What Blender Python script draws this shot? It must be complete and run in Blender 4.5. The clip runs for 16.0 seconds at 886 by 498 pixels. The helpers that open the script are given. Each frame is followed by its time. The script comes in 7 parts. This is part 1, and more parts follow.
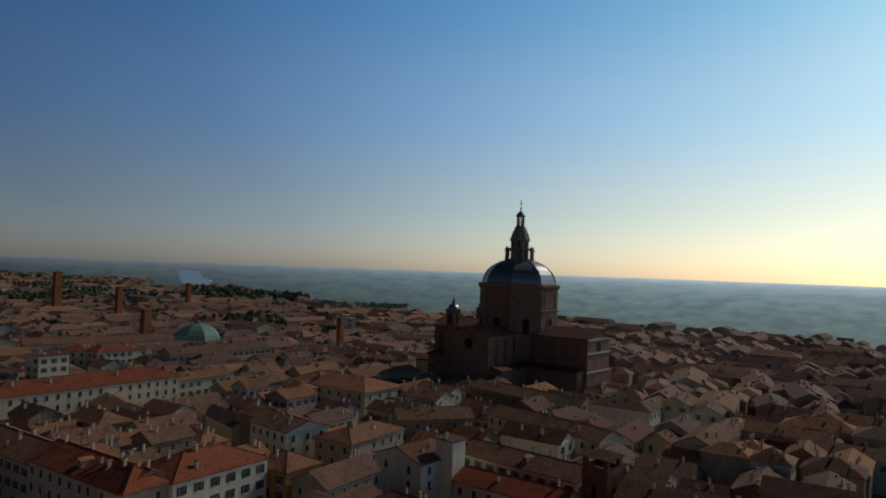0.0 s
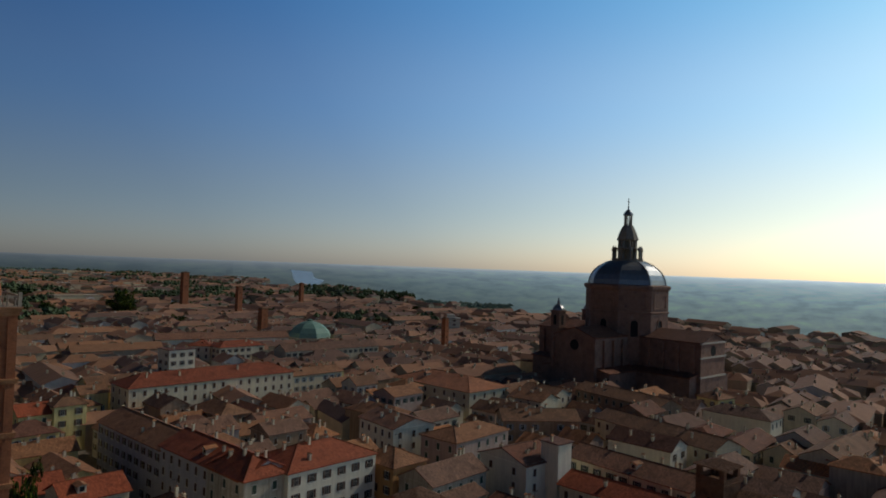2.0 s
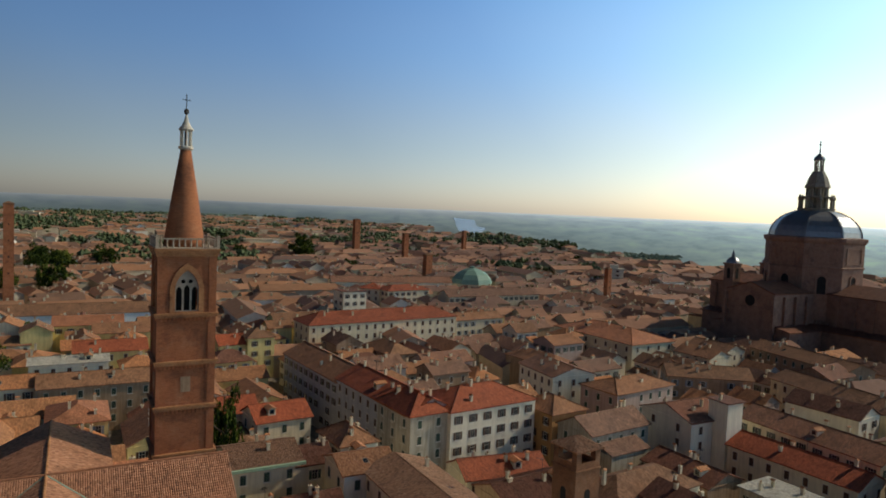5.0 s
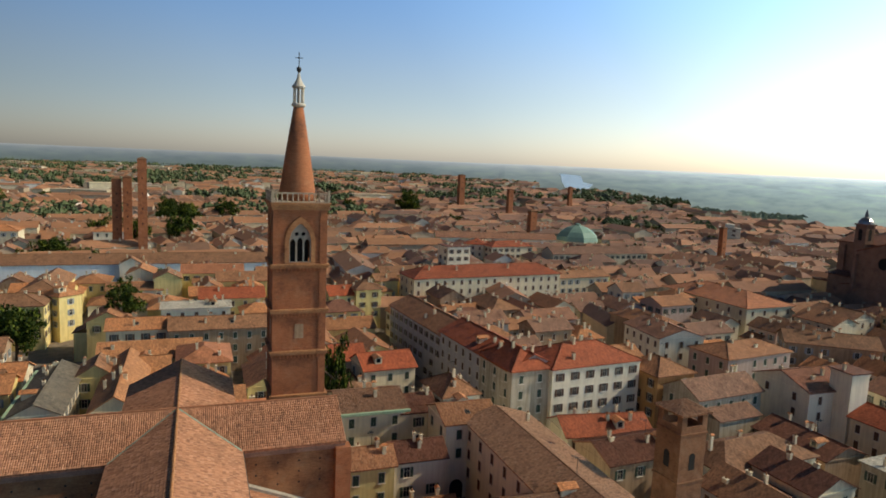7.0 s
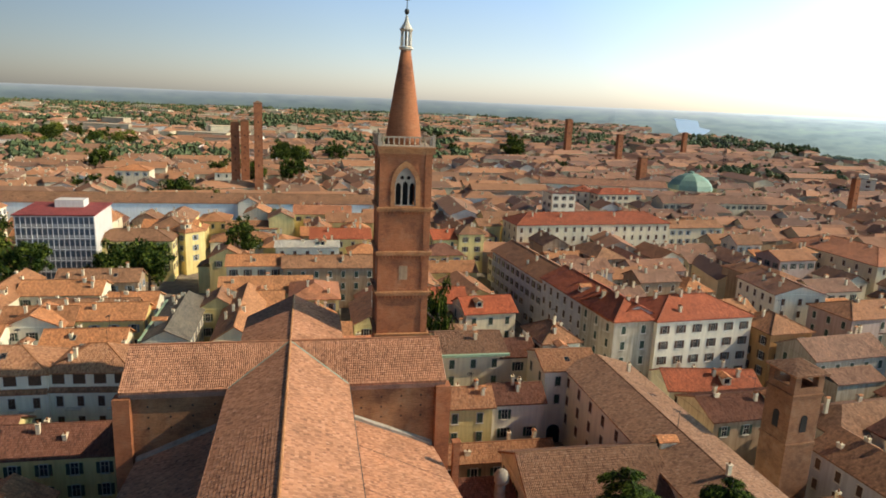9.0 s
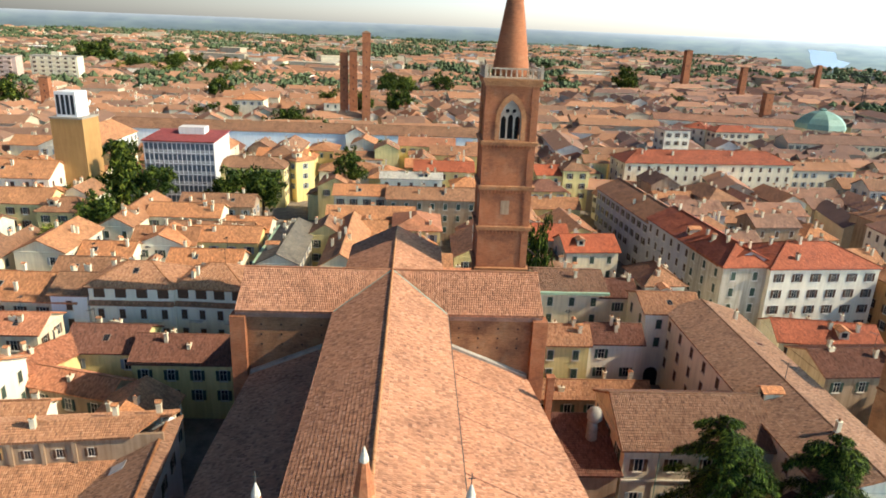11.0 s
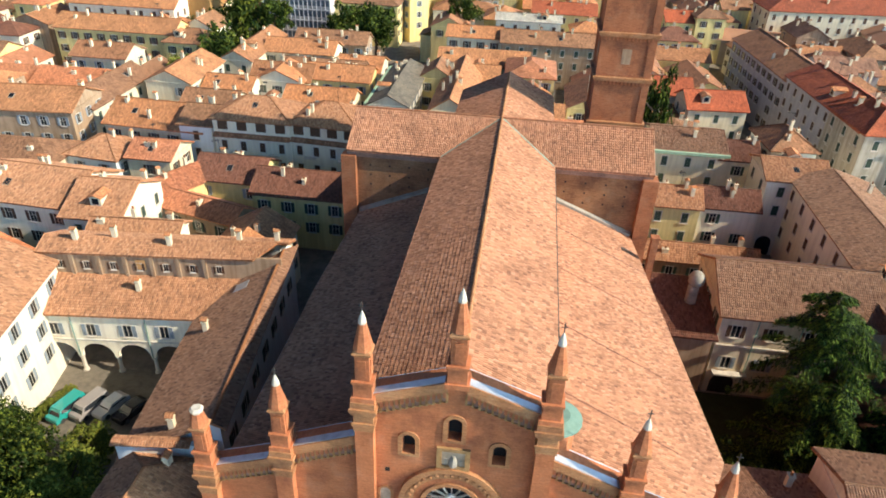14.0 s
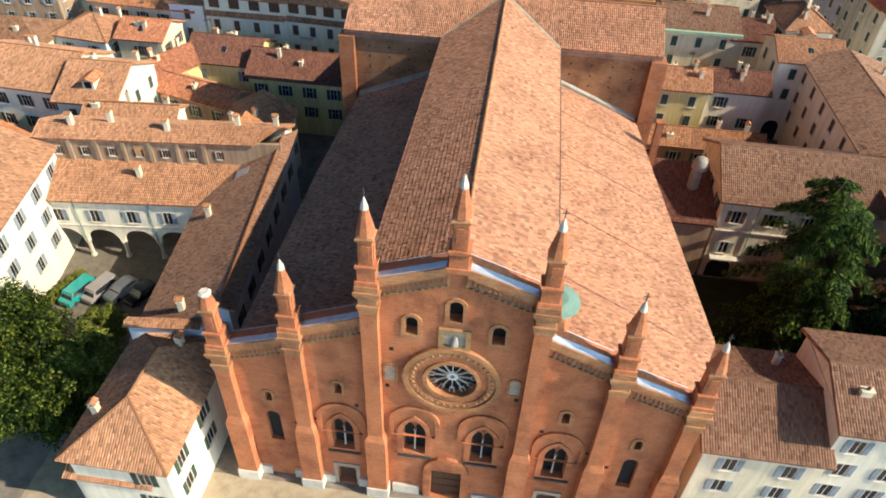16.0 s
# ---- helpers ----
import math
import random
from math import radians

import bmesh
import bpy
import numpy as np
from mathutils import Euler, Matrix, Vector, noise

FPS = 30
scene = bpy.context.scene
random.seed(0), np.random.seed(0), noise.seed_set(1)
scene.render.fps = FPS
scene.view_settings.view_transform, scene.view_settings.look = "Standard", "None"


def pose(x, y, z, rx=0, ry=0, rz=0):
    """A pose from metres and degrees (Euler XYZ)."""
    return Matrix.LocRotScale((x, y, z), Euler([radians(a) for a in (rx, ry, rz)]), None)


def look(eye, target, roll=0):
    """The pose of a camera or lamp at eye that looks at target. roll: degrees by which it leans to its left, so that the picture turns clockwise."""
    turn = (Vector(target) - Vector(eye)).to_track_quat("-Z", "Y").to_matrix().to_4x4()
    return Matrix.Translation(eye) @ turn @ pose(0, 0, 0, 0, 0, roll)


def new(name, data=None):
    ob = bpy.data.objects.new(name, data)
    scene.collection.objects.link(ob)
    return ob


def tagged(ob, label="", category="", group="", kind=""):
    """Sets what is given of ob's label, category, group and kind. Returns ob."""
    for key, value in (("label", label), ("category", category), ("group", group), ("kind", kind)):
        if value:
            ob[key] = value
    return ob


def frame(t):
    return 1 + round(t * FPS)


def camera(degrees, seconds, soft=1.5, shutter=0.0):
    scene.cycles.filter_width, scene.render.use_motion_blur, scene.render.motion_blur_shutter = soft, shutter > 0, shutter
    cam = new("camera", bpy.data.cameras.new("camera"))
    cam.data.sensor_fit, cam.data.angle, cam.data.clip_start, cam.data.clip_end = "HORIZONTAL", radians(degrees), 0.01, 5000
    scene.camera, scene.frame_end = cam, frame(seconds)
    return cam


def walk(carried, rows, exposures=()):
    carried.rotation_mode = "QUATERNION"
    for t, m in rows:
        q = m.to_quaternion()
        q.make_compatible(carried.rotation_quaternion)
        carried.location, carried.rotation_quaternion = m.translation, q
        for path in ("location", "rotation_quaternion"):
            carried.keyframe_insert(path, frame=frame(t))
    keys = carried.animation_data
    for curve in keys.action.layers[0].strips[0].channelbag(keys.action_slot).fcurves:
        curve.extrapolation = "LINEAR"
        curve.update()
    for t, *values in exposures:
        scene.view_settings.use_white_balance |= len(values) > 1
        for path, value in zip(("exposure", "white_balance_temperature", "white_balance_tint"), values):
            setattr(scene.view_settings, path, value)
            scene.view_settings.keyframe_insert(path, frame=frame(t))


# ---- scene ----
cam = camera(66.5, 16.0, soft=1.8)
PATH = [
    (0.0, pose(0, 0, 58, 91.79, -2.05, -51.04)),
    (0.5, pose(0, 0, 58, 91.76, -2.09, -49.00)),
    (1.0, pose(0, 0, 58, 91.71, -2.03, -46.80)),
    (1.5, pose(0, 0, 58, 91.69, -1.99, -44.51)),
    (2.0, pose(0, 0, 58, 91.50, -2.02, -42.24)),
    (2.5, pose(0, 0, 58, 90.78, -2.06, -39.96)),
    (3.0, pose(0, 0, 58, 89.98, -2.12, -37.70)),
    (3.5, pose(0, 0, 58, 89.20, -2.24, -35.43)),
    (4.0, pose(0, 0, 58, 88.40, -2.32, -33.15)),
    (6.5, pose(0, 0, 58, 83.60, -2.36, -21.96)),
    (7.0, pose(0, 0, 58, 82.52, -2.39, -19.77)),
    (7.5, pose(0, 0, 58, 81.32, -2.36, -17.54)),
    (8.0, pose(0, 0, 58, 80.10, -2.35, -15.33)),
    (8.5, pose(0, 0, 58, 78.85, -2.34, -13.12)),
    (9.0, pose(0, 0, 58, 77.53, -2.33, -10.93)),
    (11.5, pose(0, 0, 58, 69.67, -2.18, 0.10)),
    (12.0, pose(0, 0, 58, 67.47, -2.16, 2.11)),
    (12.5, pose(0, 0, 58, 65.30, -2.09, 3.56)),
    (13.0, pose(0, 0, 58, 63.04, -2.04, 4.92)),
    (13.5, pose(0, 0, 58, 60.78, -1.98, 6.38)),
    (14.0, pose(0, 0, 58, 58.52, -1.93, 7.62)),
    (14.5, pose(0, 0, 58, 56.26, -1.88, 7.72)),
    (15.0, pose(0, 0, 58, 53.84, -1.79, 7.67)),
    (15.5, pose(0, 0, 58, 51.31, -1.83, 7.69)),
    (16.0, pose(0, 0, 58, 48.87, -1.81, 7.70)),
]
walk(cam, PATH, exposures=[(0, -2.35, 6250, 10), (2.5, -1.85, 6300, 10), (4.0, -1.38, 6650, 10), (6.5, -0.70, 7150, 11), (9.0, -0.06, 7200, 11), (11.5, 0.50, 6650, 10), (16.0, 0.54, 6500, 10)])

# ---- daylight: a hazy autumn sun to the right of the nave, low over the plain ----
SUN_AZ, SUN_EL = 100.0, 36.0
world = bpy.data.worlds.new("world")
scene.world = world
world.use_nodes = True
wn = world.node_tree
sky = wn.nodes.new("ShaderNodeTexSky")
sky.sky_type = "NISHITA"
sky.sun_disc = False
sky.sun_elevation, sky.sun_rotation = radians(SUN_EL), radians(SUN_AZ)
sky.altitude, sky.air_density, sky.dust_density, sky.ozone_density = 60, 1.0, 0.6, 1.8
back = wn.nodes["Background"]
back.inputs["Strength"].default_value = 0.05
# haze that brightens the sky evenly all round towards the horizon
wc = wn.nodes.new("ShaderNodeTexCoord")
wx = wn.nodes.new("ShaderNodeSeparateXYZ")
wn.links.new(wc.outputs["Generated"], wx.inputs["Vector"])
wr = wn.nodes.new("ShaderNodeValToRGB")
wr.color_ramp.interpolation = "EASE"
stops = ((0.0, (3.6, 3.8, 4.7)), (0.1, (3.3, 3.5, 4.05)), (0.24, (2.65, 3.6, 4.75)), (0.4, (1.6, 3.2, 4.8)), (0.58, (0.2, 0.31, 0.45)), (1.0, (0.1, 0.14, 0.2)))
for p, c in stops[1:-1]:
    wr.color_ramp.elements.new(p)
for e, (p, c) in zip(wr.color_ramp.elements, stops):
    e.position, e.color = p, (*c, 1)
wn.links.new(wx.outputs["Z"], wr.inputs["Fac"])
wm = wn.nodes.new("ShaderNodeMix")
wm.data_type, wm.blend_type = "RGBA", "MULTIPLY"
wm.inputs[0].default_value = 1.0
wn.links.new(sky.outputs["Color"], wm.inputs[6])
wn.links.new(wr.outputs["Color"], wm.inputs[7])
# the broad bright glow of haze round the sun
wd = wn.nodes.new("ShaderNodeVectorMath")
wd.operation = "DOT_PRODUCT"
wd.inputs[1].default_value = (math.sin(radians(SUN_AZ)) * math.cos(radians(SUN_EL)), math.cos(radians(SUN_AZ)) * math.cos(radians(SUN_EL)), math.sin(radians(SUN_EL)))
wn.links.new(wc.outputs["Generated"], wd.inputs[0])
wq = wn.nodes.new("ShaderNodeMapRange")
wq.inputs["From Min"].default_value, wq.inputs["From Max"].default_value = -1, 1
wn.links.new(wd.outputs["Value"], wq.inputs["Value"])
wg = wn.nodes.new("ShaderNodeValToRGB")
glow = ((0.0, 0.12), (0.2, 0.18), (0.36, 0.55), (0.48, 0.85), (0.6, 1.02), (0.71, 1.4), (0.82, 2.1), (0.9, 2.65), (1.0, 3.2))
for p, c in glow[1:-1]:
    wg.color_ramp.elements.new(p)
for e, (p, c) in zip(wg.color_ramp.elements, glow):
    e.position, e.color = p, (c * (1 + 0.10 * max(0, c - 1)), c, c * (1 - 0.17 * max(0, c - 1)), 1)
wn.links.new(wq.outputs["Result"], wg.inputs["Fac"])
wh = wn.nodes.new("ShaderNodeMix")
wh.data_type, wh.blend_type = "RGBA", "MULTIPLY"
wh.inputs[0].default_value = 1.0
wn.links.new(wm.outputs[2], wh.inputs[6])
wn.links.new(wg.outputs["Color"], wh.inputs[7])
wn.links.new(wh.outputs[2], back.inputs["Color"])
sun_data = bpy.data.lights.new("sun", "SUN")
sun_data.energy, sun_data.angle, sun_data.color = 5.0, radians(0.5), (1.0, 0.875, 0.70)
sun = new("sun", sun_data)
ca, sa, ce, se = math.cos(radians(SUN_AZ)), math.sin(radians(SUN_AZ)), math.cos(radians(SUN_EL)), math.sin(radians(SUN_EL))
sun.matrix_world = look((sa * ce * 300, ca * ce * 300, se * 300), (0, 0, 0))

# ---- materials ----
R = random.Random(7)


def nodes(name, rough=0.8, metal=0.0):
    m = bpy.data.materials.new(name)
    m.use_nodes = True
    t = m.node_tree
    b = t.nodes["Principled BSDF"]
    b.inputs["Roughness"].default_value, b.inputs["Metallic"].default_value = rough, metal
    b.inputs["Specular IOR Level"].default_value = 0.25
    return m, t, b


def link(t, a, b):
    t.links.new(a, b)


def noise_tex(t, scale, coord="Object", detail=4.0, rough=0.6):
    c = t.nodes.new("ShaderNodeTexCoord")
    n = t.nodes.new("ShaderNodeTexNoise")
    n.inputs["Scale"].default_value, n.inputs["Detail"].default_value, n.inputs["Roughness"].default_value = scale, detail, rough
    link(t, c.outputs[coord], n.inputs["Vector"])
    return n


def ramp(t, value, stops):
    r = t.nodes.new("ShaderNodeValToRGB")
    while len(r.color_ramp.elements) < len(stops):
        r.color_ramp.elements.new(0.5)
    for e, (p, c) in zip(r.color_ramp.elements, stops):
        e.position, e.color = p, (*c, 1)
    link(t, value, r.inputs["Fac"])
    return r.outputs["Color"]


def mix(t, kind, fac, a, b):
    m = t.nodes.new("ShaderNodeMix")
    m.data_type, m.blend_type = "RGBA", kind
    for sock, v in ((m.inputs[0], fac), (m.inputs[6], a), (m.inputs[7], b)):
        if isinstance(v, (int, float)):
            sock.default_value = v
        elif isinstance(v, tuple):
            sock.default_value = (*v, 1)
        else:
            link(t, v, sock)
    return m.outputs[2]


def bump(t, b, height, strength, dist):
    n = t.nodes.new("ShaderNodeBump")
    n.inputs["Strength"].default_value, n.inputs["Distance"].default_value = strength, dist
    link(t, height, n.inputs["Height"])
    link(t, n.outputs["Normal"], b.inputs["Normal"])


def scaled(c, k):
    return tuple(min(1, v * k) for v in c)


def tile_mat(name, base, dark, moss=0.25, width=0.27, course=0.45, vary=0.8):
    """Barrel-tile roof: rows of tiles down the slope (the UV map is in metres)."""
    m, t, b = nodes(name, 0.85)
    uv = t.nodes.new("ShaderNodeTexCoord").outputs["UV"]
    br = t.nodes.new("ShaderNodeTexBrick")
    br.offset, br.squash = 0.0, 1.0
    for key, v in (("Scale", 1.0), ("Mortar Size", 0.035), ("Mortar Smooth", 0.8), ("Bias", -0.1), ("Brick Width", width), ("Row Height", course)):
        br.inputs[key].default_value = v
    br.inputs["Color1"].default_value = (*scaled(base, 1.5), 1)
    br.inputs["Color2"].default_value = (*scaled(dark, 0.85), 1)
    br.inputs["Mortar"].default_value = (*scaled(dark, 0.55), 1)
    link(t, uv, br.inputs["Vector"])
    mp = t.nodes.new("ShaderNodeMapping")
    mp.inputs["Scale"].default_value = (2.3, 1.2, 1)
    link(t, uv, mp.inputs["Vector"])
    n1 = t.nodes.new("ShaderNodeTexNoise")
    n1.inputs["Scale"].default_value, n1.inputs["Detail"].default_value, n1.inputs["Roughness"].default_value = 1.0, 5, 0.8
    link(t, mp.outputs["Vector"], n1.inputs["Vector"])
    col = mix(t, "MIX", 0.48, br.outputs["Color"], ramp(t, n1.outputs["Fac"], [(0.33, scaled(dark, 0.6)), (0.5, base), (0.63, scaled(base, 1.65))]))
    n2 = noise_tex(t, 0.3, "Object", 8, 0.76)
    col = mix(t, "MULTIPLY", 0.65, col, ramp(t, n2.outputs["Fac"], [(0.34, (0.46, 0.43, 0.42)), (0.5, (1, 1, 1)), (0.66, (1.28, 1.18, 1.08))]))
    n3 = noise_tex(t, 0.7, "Object", 6, 0.75)
    grime = t.nodes.new("ShaderNodeMapRange")
    grime.inputs["From Min"].default_value, grime.inputs["From Max"].default_value, grime.inputs["To Max"].default_value = 0.58, 0.75, moss
    link(t, n3.outputs["Fac"], grime.inputs["Value"])
    col = mix(t, "MIX", grime.outputs["Result"], col, (0.11, 0.095, 0.06))
    info = t.nodes.new("ShaderNodeObjectInfo")
    col = mix(t, "MULTIPLY", vary, col, ramp(t, info.outputs["Random"], [(0, (0.72, 0.7, 0.7)), (0.5, (1, 0.97, 0.92)), (1, (1.18, 1.0, 0.86))]))
    link(t, col, b.inputs["Base Color"])
    w = t.nodes.new("ShaderNodeTexWave")
    w.wave_type, w.bands_direction = "BANDS", "X"
    w.inputs["Scale"].default_value, w.inputs["Distortion"].default_value, w.inputs["Detail"].default_value, w.inputs["Detail Scale"].default_value = 0.314 / width, 1.6, 2, 1.5
    link(t, uv, w.inputs["Vector"])
    h = mix(t, "MIX", 0.55, w.outputs["Color"], n1.outputs["Color"])
    bump(t, b, h, 0.6, 0.10)
    return m


def plaster_mat(name, base, dirt=0.4):
    m, t, b = nodes(name, 0.9)
    n1 = noise_tex(t, 0.35, "Object", 8, 0.7)
    col = ramp(t, n1.outputs["Fac"], [(0.25, scaled(base, 1 - 0.45 * dirt)), (0.5, base), (0.8, scaled(base, 1.08))])
    c = t.nodes.new("ShaderNodeTexCoord")
    mp = t.nodes.new("ShaderNodeMapping")
    mp.inputs["Scale"].default_value = (1.6, 1.6, 0.12)
    link(t, c.outputs["Object"], mp.inputs["Vector"])
    n2 = t.nodes.new("ShaderNodeTexNoise")
    n2.inputs["Scale"].default_value, n2.inputs["Detail"].default_value = 1.3, 6
    link(t, mp.outputs["Vector"], n2.inputs["Vector"])
    col = mix(t, "MULTIPLY", dirt, col, ramp(t, n2.outputs["Fac"], [(0.35, (0.62, 0.58, 0.54)), (0.6, (1, 1, 1))]))
    info = t.nodes.new("ShaderNodeObjectInfo")
    col = mix(t, "MULTIPLY", 0.6, col, ramp(t, info.outputs["Random"], [(0, (0.9, 0.88, 0.85)), (1, (1.05, 1.03, 1.0))]))
    link(t, col, b.inputs["Base Color"])
    n3 = noise_tex(t, 6, "Object", 5)
    bump(t, b, n3.outputs["Fac"], 0.3, 0.03)
    return m


def brick_mat(name, base, dark, stain=0.6):
    m, t, b = nodes(name, 0.9)
    n1 = noise_tex(t, 0.28, "Object", 9, 0.72)
    col = ramp(t, n1.outputs["Fac"], [(0.33, dark), (0.5, base), (0.68, scaled(base, 1.22))])
    c = t.nodes.new("ShaderNodeTexCoord")
    mp = t.nodes.new("ShaderNodeMapping")
    mp.inputs["Scale"].default_value = (0.7, 0.7, 6.0)
    link(t, c.outputs["Object"], mp.inputs["Vector"])
    n2 = t.nodes.new("ShaderNodeTexNoise")
    n2.inputs["Scale"].default_value, n2.inputs["Detail"].default_value, n2.inputs["Roughness"].default_value = 1.6, 6, 0.7
    link(t, mp.outputs["Vector"], n2.inputs["Vector"])
    col = mix(t, "MULTIPLY", stain, col, ramp(t, n2.outputs["Fac"], [(0.3, (0.6, 0.55, 0.52)), (0.55, (1, 1, 1)), (0.8, (1.2, 1.1, 1.0))]))
    n3 = noise_tex(t, 5.5, "Object", 3)
    col = mix(t, "MULTIPLY", 0.5, col, ramp(t, n3.outputs["Fac"], [(0.35, (0.7, 0.66, 0.64)), (0.62, (1.1, 1.06, 1.0))]))
    # pale lime bloom and worn courses in uneven patches
    n4 = noise_tex(t, 0.55, "Object", 7, 0.7)
    bloom = t.nodes.new("ShaderNodeMapRange")
    bloom.inputs["From Min"].default_value, bloom.inputs["From Max"].default_value, bloom.inputs["To Max"].default_value = 0.52, 0.72, 0.38
    link(t, n4.outputs["Fac"], bloom.inputs["Value"])
    col = mix(t, "MIX", bloom.outputs["Result"], col, (base[0] * 1.05, base[1] * 1.5, base[2] * 1.9))
    link(t, col, b.inputs["Base Color"])
    bump(t, b, n2.outputs["Fac"], 0.5, 0.05)
    return m


def stone_mat(name, base, rough=0.75, spread=0.3, scale=1.2, metal=0.0):
    m, t, b = nodes(name, rough, metal)
    n1 = noise_tex(t, scale, "Object", 8, 0.7)
    col = ramp(t, n1.outputs["Fac"], [(0.28, scaled(base, 1 - spread)), (0.52, base), (0.78, scaled(base, 1 + spread * 0.6))])
    info = t.nodes.new("ShaderNodeObjectInfo")
    col = mix(t, "MULTIPLY", 0.5, col, ramp(t, info.outputs["Random"], [(0, (0.8, 0.8, 0.8)), (1, (1.1, 1.1, 1.1))]))
    link(t, col, b.inputs["Base Color"])
    bump(t, b, n1.outputs["Fac"], 0.25, 0.05)
    return m


def leaf_mat(name, base, light):
    m, t, b = nodes(name, 0.65)
    g = t.nodes.new("ShaderNodeNewGeometry")
    col = ramp(t, g.outputs["Random Per Island"], [(0, scaled(base, 0.6)), (0.5, base), (1, light)])
    info = t.nodes.new("ShaderNodeObjectInfo")
    col = mix(t, "MULTIPLY", 0.6, col, ramp(t, info.outputs["Random"], [(0, (0.75, 0.85, 0.8)), (1, (1.15, 1.05, 0.9))]))
    link(t, col, b.inputs["Base Color"])
    b.inputs["Specular IOR Level"].default_value = 0.08
    return m


TILE = {
    "brown": tile_mat("tile_brown", (0.31, 0.165, 0.095), (0.165, 0.09, 0.055), 0.45),
    "orange": tile_mat("tile_orange", (0.45, 0.215, 0.105), (0.27, 0.13, 0.07), 0.35),
    "red": tile_mat("tile_red", (0.35, 0.10, 0.05), (0.23, 0.07, 0.042), 0.2),
    "redb": tile_mat("tile_salmon", (0.48, 0.205, 0.11), (0.32, 0.14, 0.08), 0.2),
    "dark": tile_mat("tile_dark", (0.20, 0.09, 0.06), (0.12, 0.06, 0.045), 0.3),
    "grey": tile_mat("sheet_grey", (0.42, 0.42, 0.38), (0.33, 0.33, 0.30), 0.2),
    "mossy": tile_mat("tile_mossy", (0.17, 0.15, 0.12), (0.09, 0.085, 0.075), 0.7),
    "maroon": tile_mat("sheet_maroon", (0.24, 0.06, 0.06), (0.2, 0.05, 0.05), 0.1),
    # muted brown for right-hand roofs: haze and backlight put into the tile colour
    "old": tile_mat("tile_muted_brown", (0.26, 0.148, 0.105), (0.135, 0.08, 0.062), 0.4),
    "weathered": tile_mat("tile_weathered", (0.23, 0.125, 0.085), (0.115, 0.066, 0.052), 0.5),
    "church": tile_mat("tile_church", (0.49, 0.215, 0.118), (0.29, 0.125, 0.07), 0.25, vary=0.12),
}
TILE_TONES = {
    "brown": ((0.32, 0.18, 0.115), (0.165, 0.095, 0.065)), "orange": ((0.46, 0.235, 0.13), (0.25, 0.13, 0.08)), "red": ((0.40, 0.12, 0.06), (0.23, 0.07, 0.042)),
    "redb": ((0.50, 0.21, 0.115), (0.30, 0.13, 0.075)), "dark": ((0.22, 0.10, 0.068), (0.12, 0.06, 0.047)), "weathered": ((0.34, 0.185, 0.12), (0.16, 0.088, 0.065)),
    "church": ((0.485, 0.24, 0.142), (0.26, 0.125, 0.08)),
}


def barrel_mat(name, base, dark):
    """Single clay tiles: each its own tone from pale to burnt, with lichen and soot in patches."""
    m, t, b = nodes(name, 0.88)
    g = t.nodes.new("ShaderNodeNewGeometry")
    col = ramp(t, g.outputs["Random Per Island"], [(0, scaled(dark, 1.0)), (0.12, scaled(base, 0.75)), (0.5, base), (0.88, (base[0] * 1.12, base[1] * 1.15, base[2] * 1.15)), (1, (base[0] * 1.22, base[1] * 1.35, base[2] * 1.45))])
    n1 = noise_tex(t, 0.22, "Object", 8, 0.74)
    col = mix(t, "MULTIPLY", 0.5, col, ramp(t, n1.outputs["Fac"], [(0.34, (0.50, 0.46, 0.45)), (0.5, (1, 1, 1)), (0.68, (1.22, 1.16, 1.1))]))
    n2 = noise_tex(t, 1.1, "Object", 6, 0.75)
    spot = t.nodes.new("ShaderNodeMapRange")
    spot.inputs["From Min"].default_value, spot.inputs["From Max"].default_value, spot.inputs["To Max"].default_value = 0.60, 0.74, 0.5
    link(t, n2.outputs["Fac"], spot.inputs["Value"])
    col = mix(t, "MIX", spot.outputs["Result"], col, (0.15, 0.125, 0.085))
    link(t, col, b.inputs["Base Color"])
    n3 = noise_tex(t, 22, "Object", 3)
    bump(t, b, n3.outputs["Fac"], 0.3, 0.02)
    return m


BARREL = {k: barrel_mat("barrel_" + k, *v) for k, v in TILE_TONES.items()}
WALL = {
    "cream": plaster_mat("plaster_cream", (0.76, 0.68, 0.50)),
    "yellow": plaster_mat("plaster_yellow", (0.80, 0.66, 0.30)),
    "white": plaster_mat("plaster_white", (0.85, 0.79, 0.64), 0.3),
    # white plaster tinted blue; on the cloister wing the tint is skylit shade
    "bluewhite": plaster_mat("plaster_blue_tinted", (0.74, 0.80, 0.82), 0.2),
    "tan": plaster_mat("plaster_tan", (0.42, 0.30, 0.20), 0.7),
    "orange": plaster_mat("plaster_orange", (0.58, 0.34, 0.15)),
    "pink": plaster_mat("plaster_pink", (0.56, 0.42, 0.36)),
    "grey": plaster_mat("plaster_grey", (0.50, 0.49, 0.50)),
    "stone": plaster_mat("plaster_stone", (0.50, 0.45, 0.36), 0.7),
    "ochre": plaster_mat("plaster_ochre", (0.40, 0.225, 0.085), 0.3),
    "office": plaster_mat("plaster_office", (0.60, 0.58, 0.56), 0.3),
}
BRICK = brick_mat("brick_church", (0.48, 0.18, 0.082), (0.27, 0.10, 0.055))
BRICK_OLD = brick_mat("brick_old", (0.37, 0.145, 0.07), (0.19, 0.08, 0.047), 0.8)
# browner copy of the old brick, with the transept wall's shade in its colour
BRICK_SHADE = brick_mat("brick_shade_brown", (0.31, 0.16, 0.082), (0.17, 0.085, 0.05), 0.9)
BRICK_DARK = brick_mat("brick_cathedral", (0.33, 0.20, 0.15), (0.21, 0.135, 0.11), 0.6)
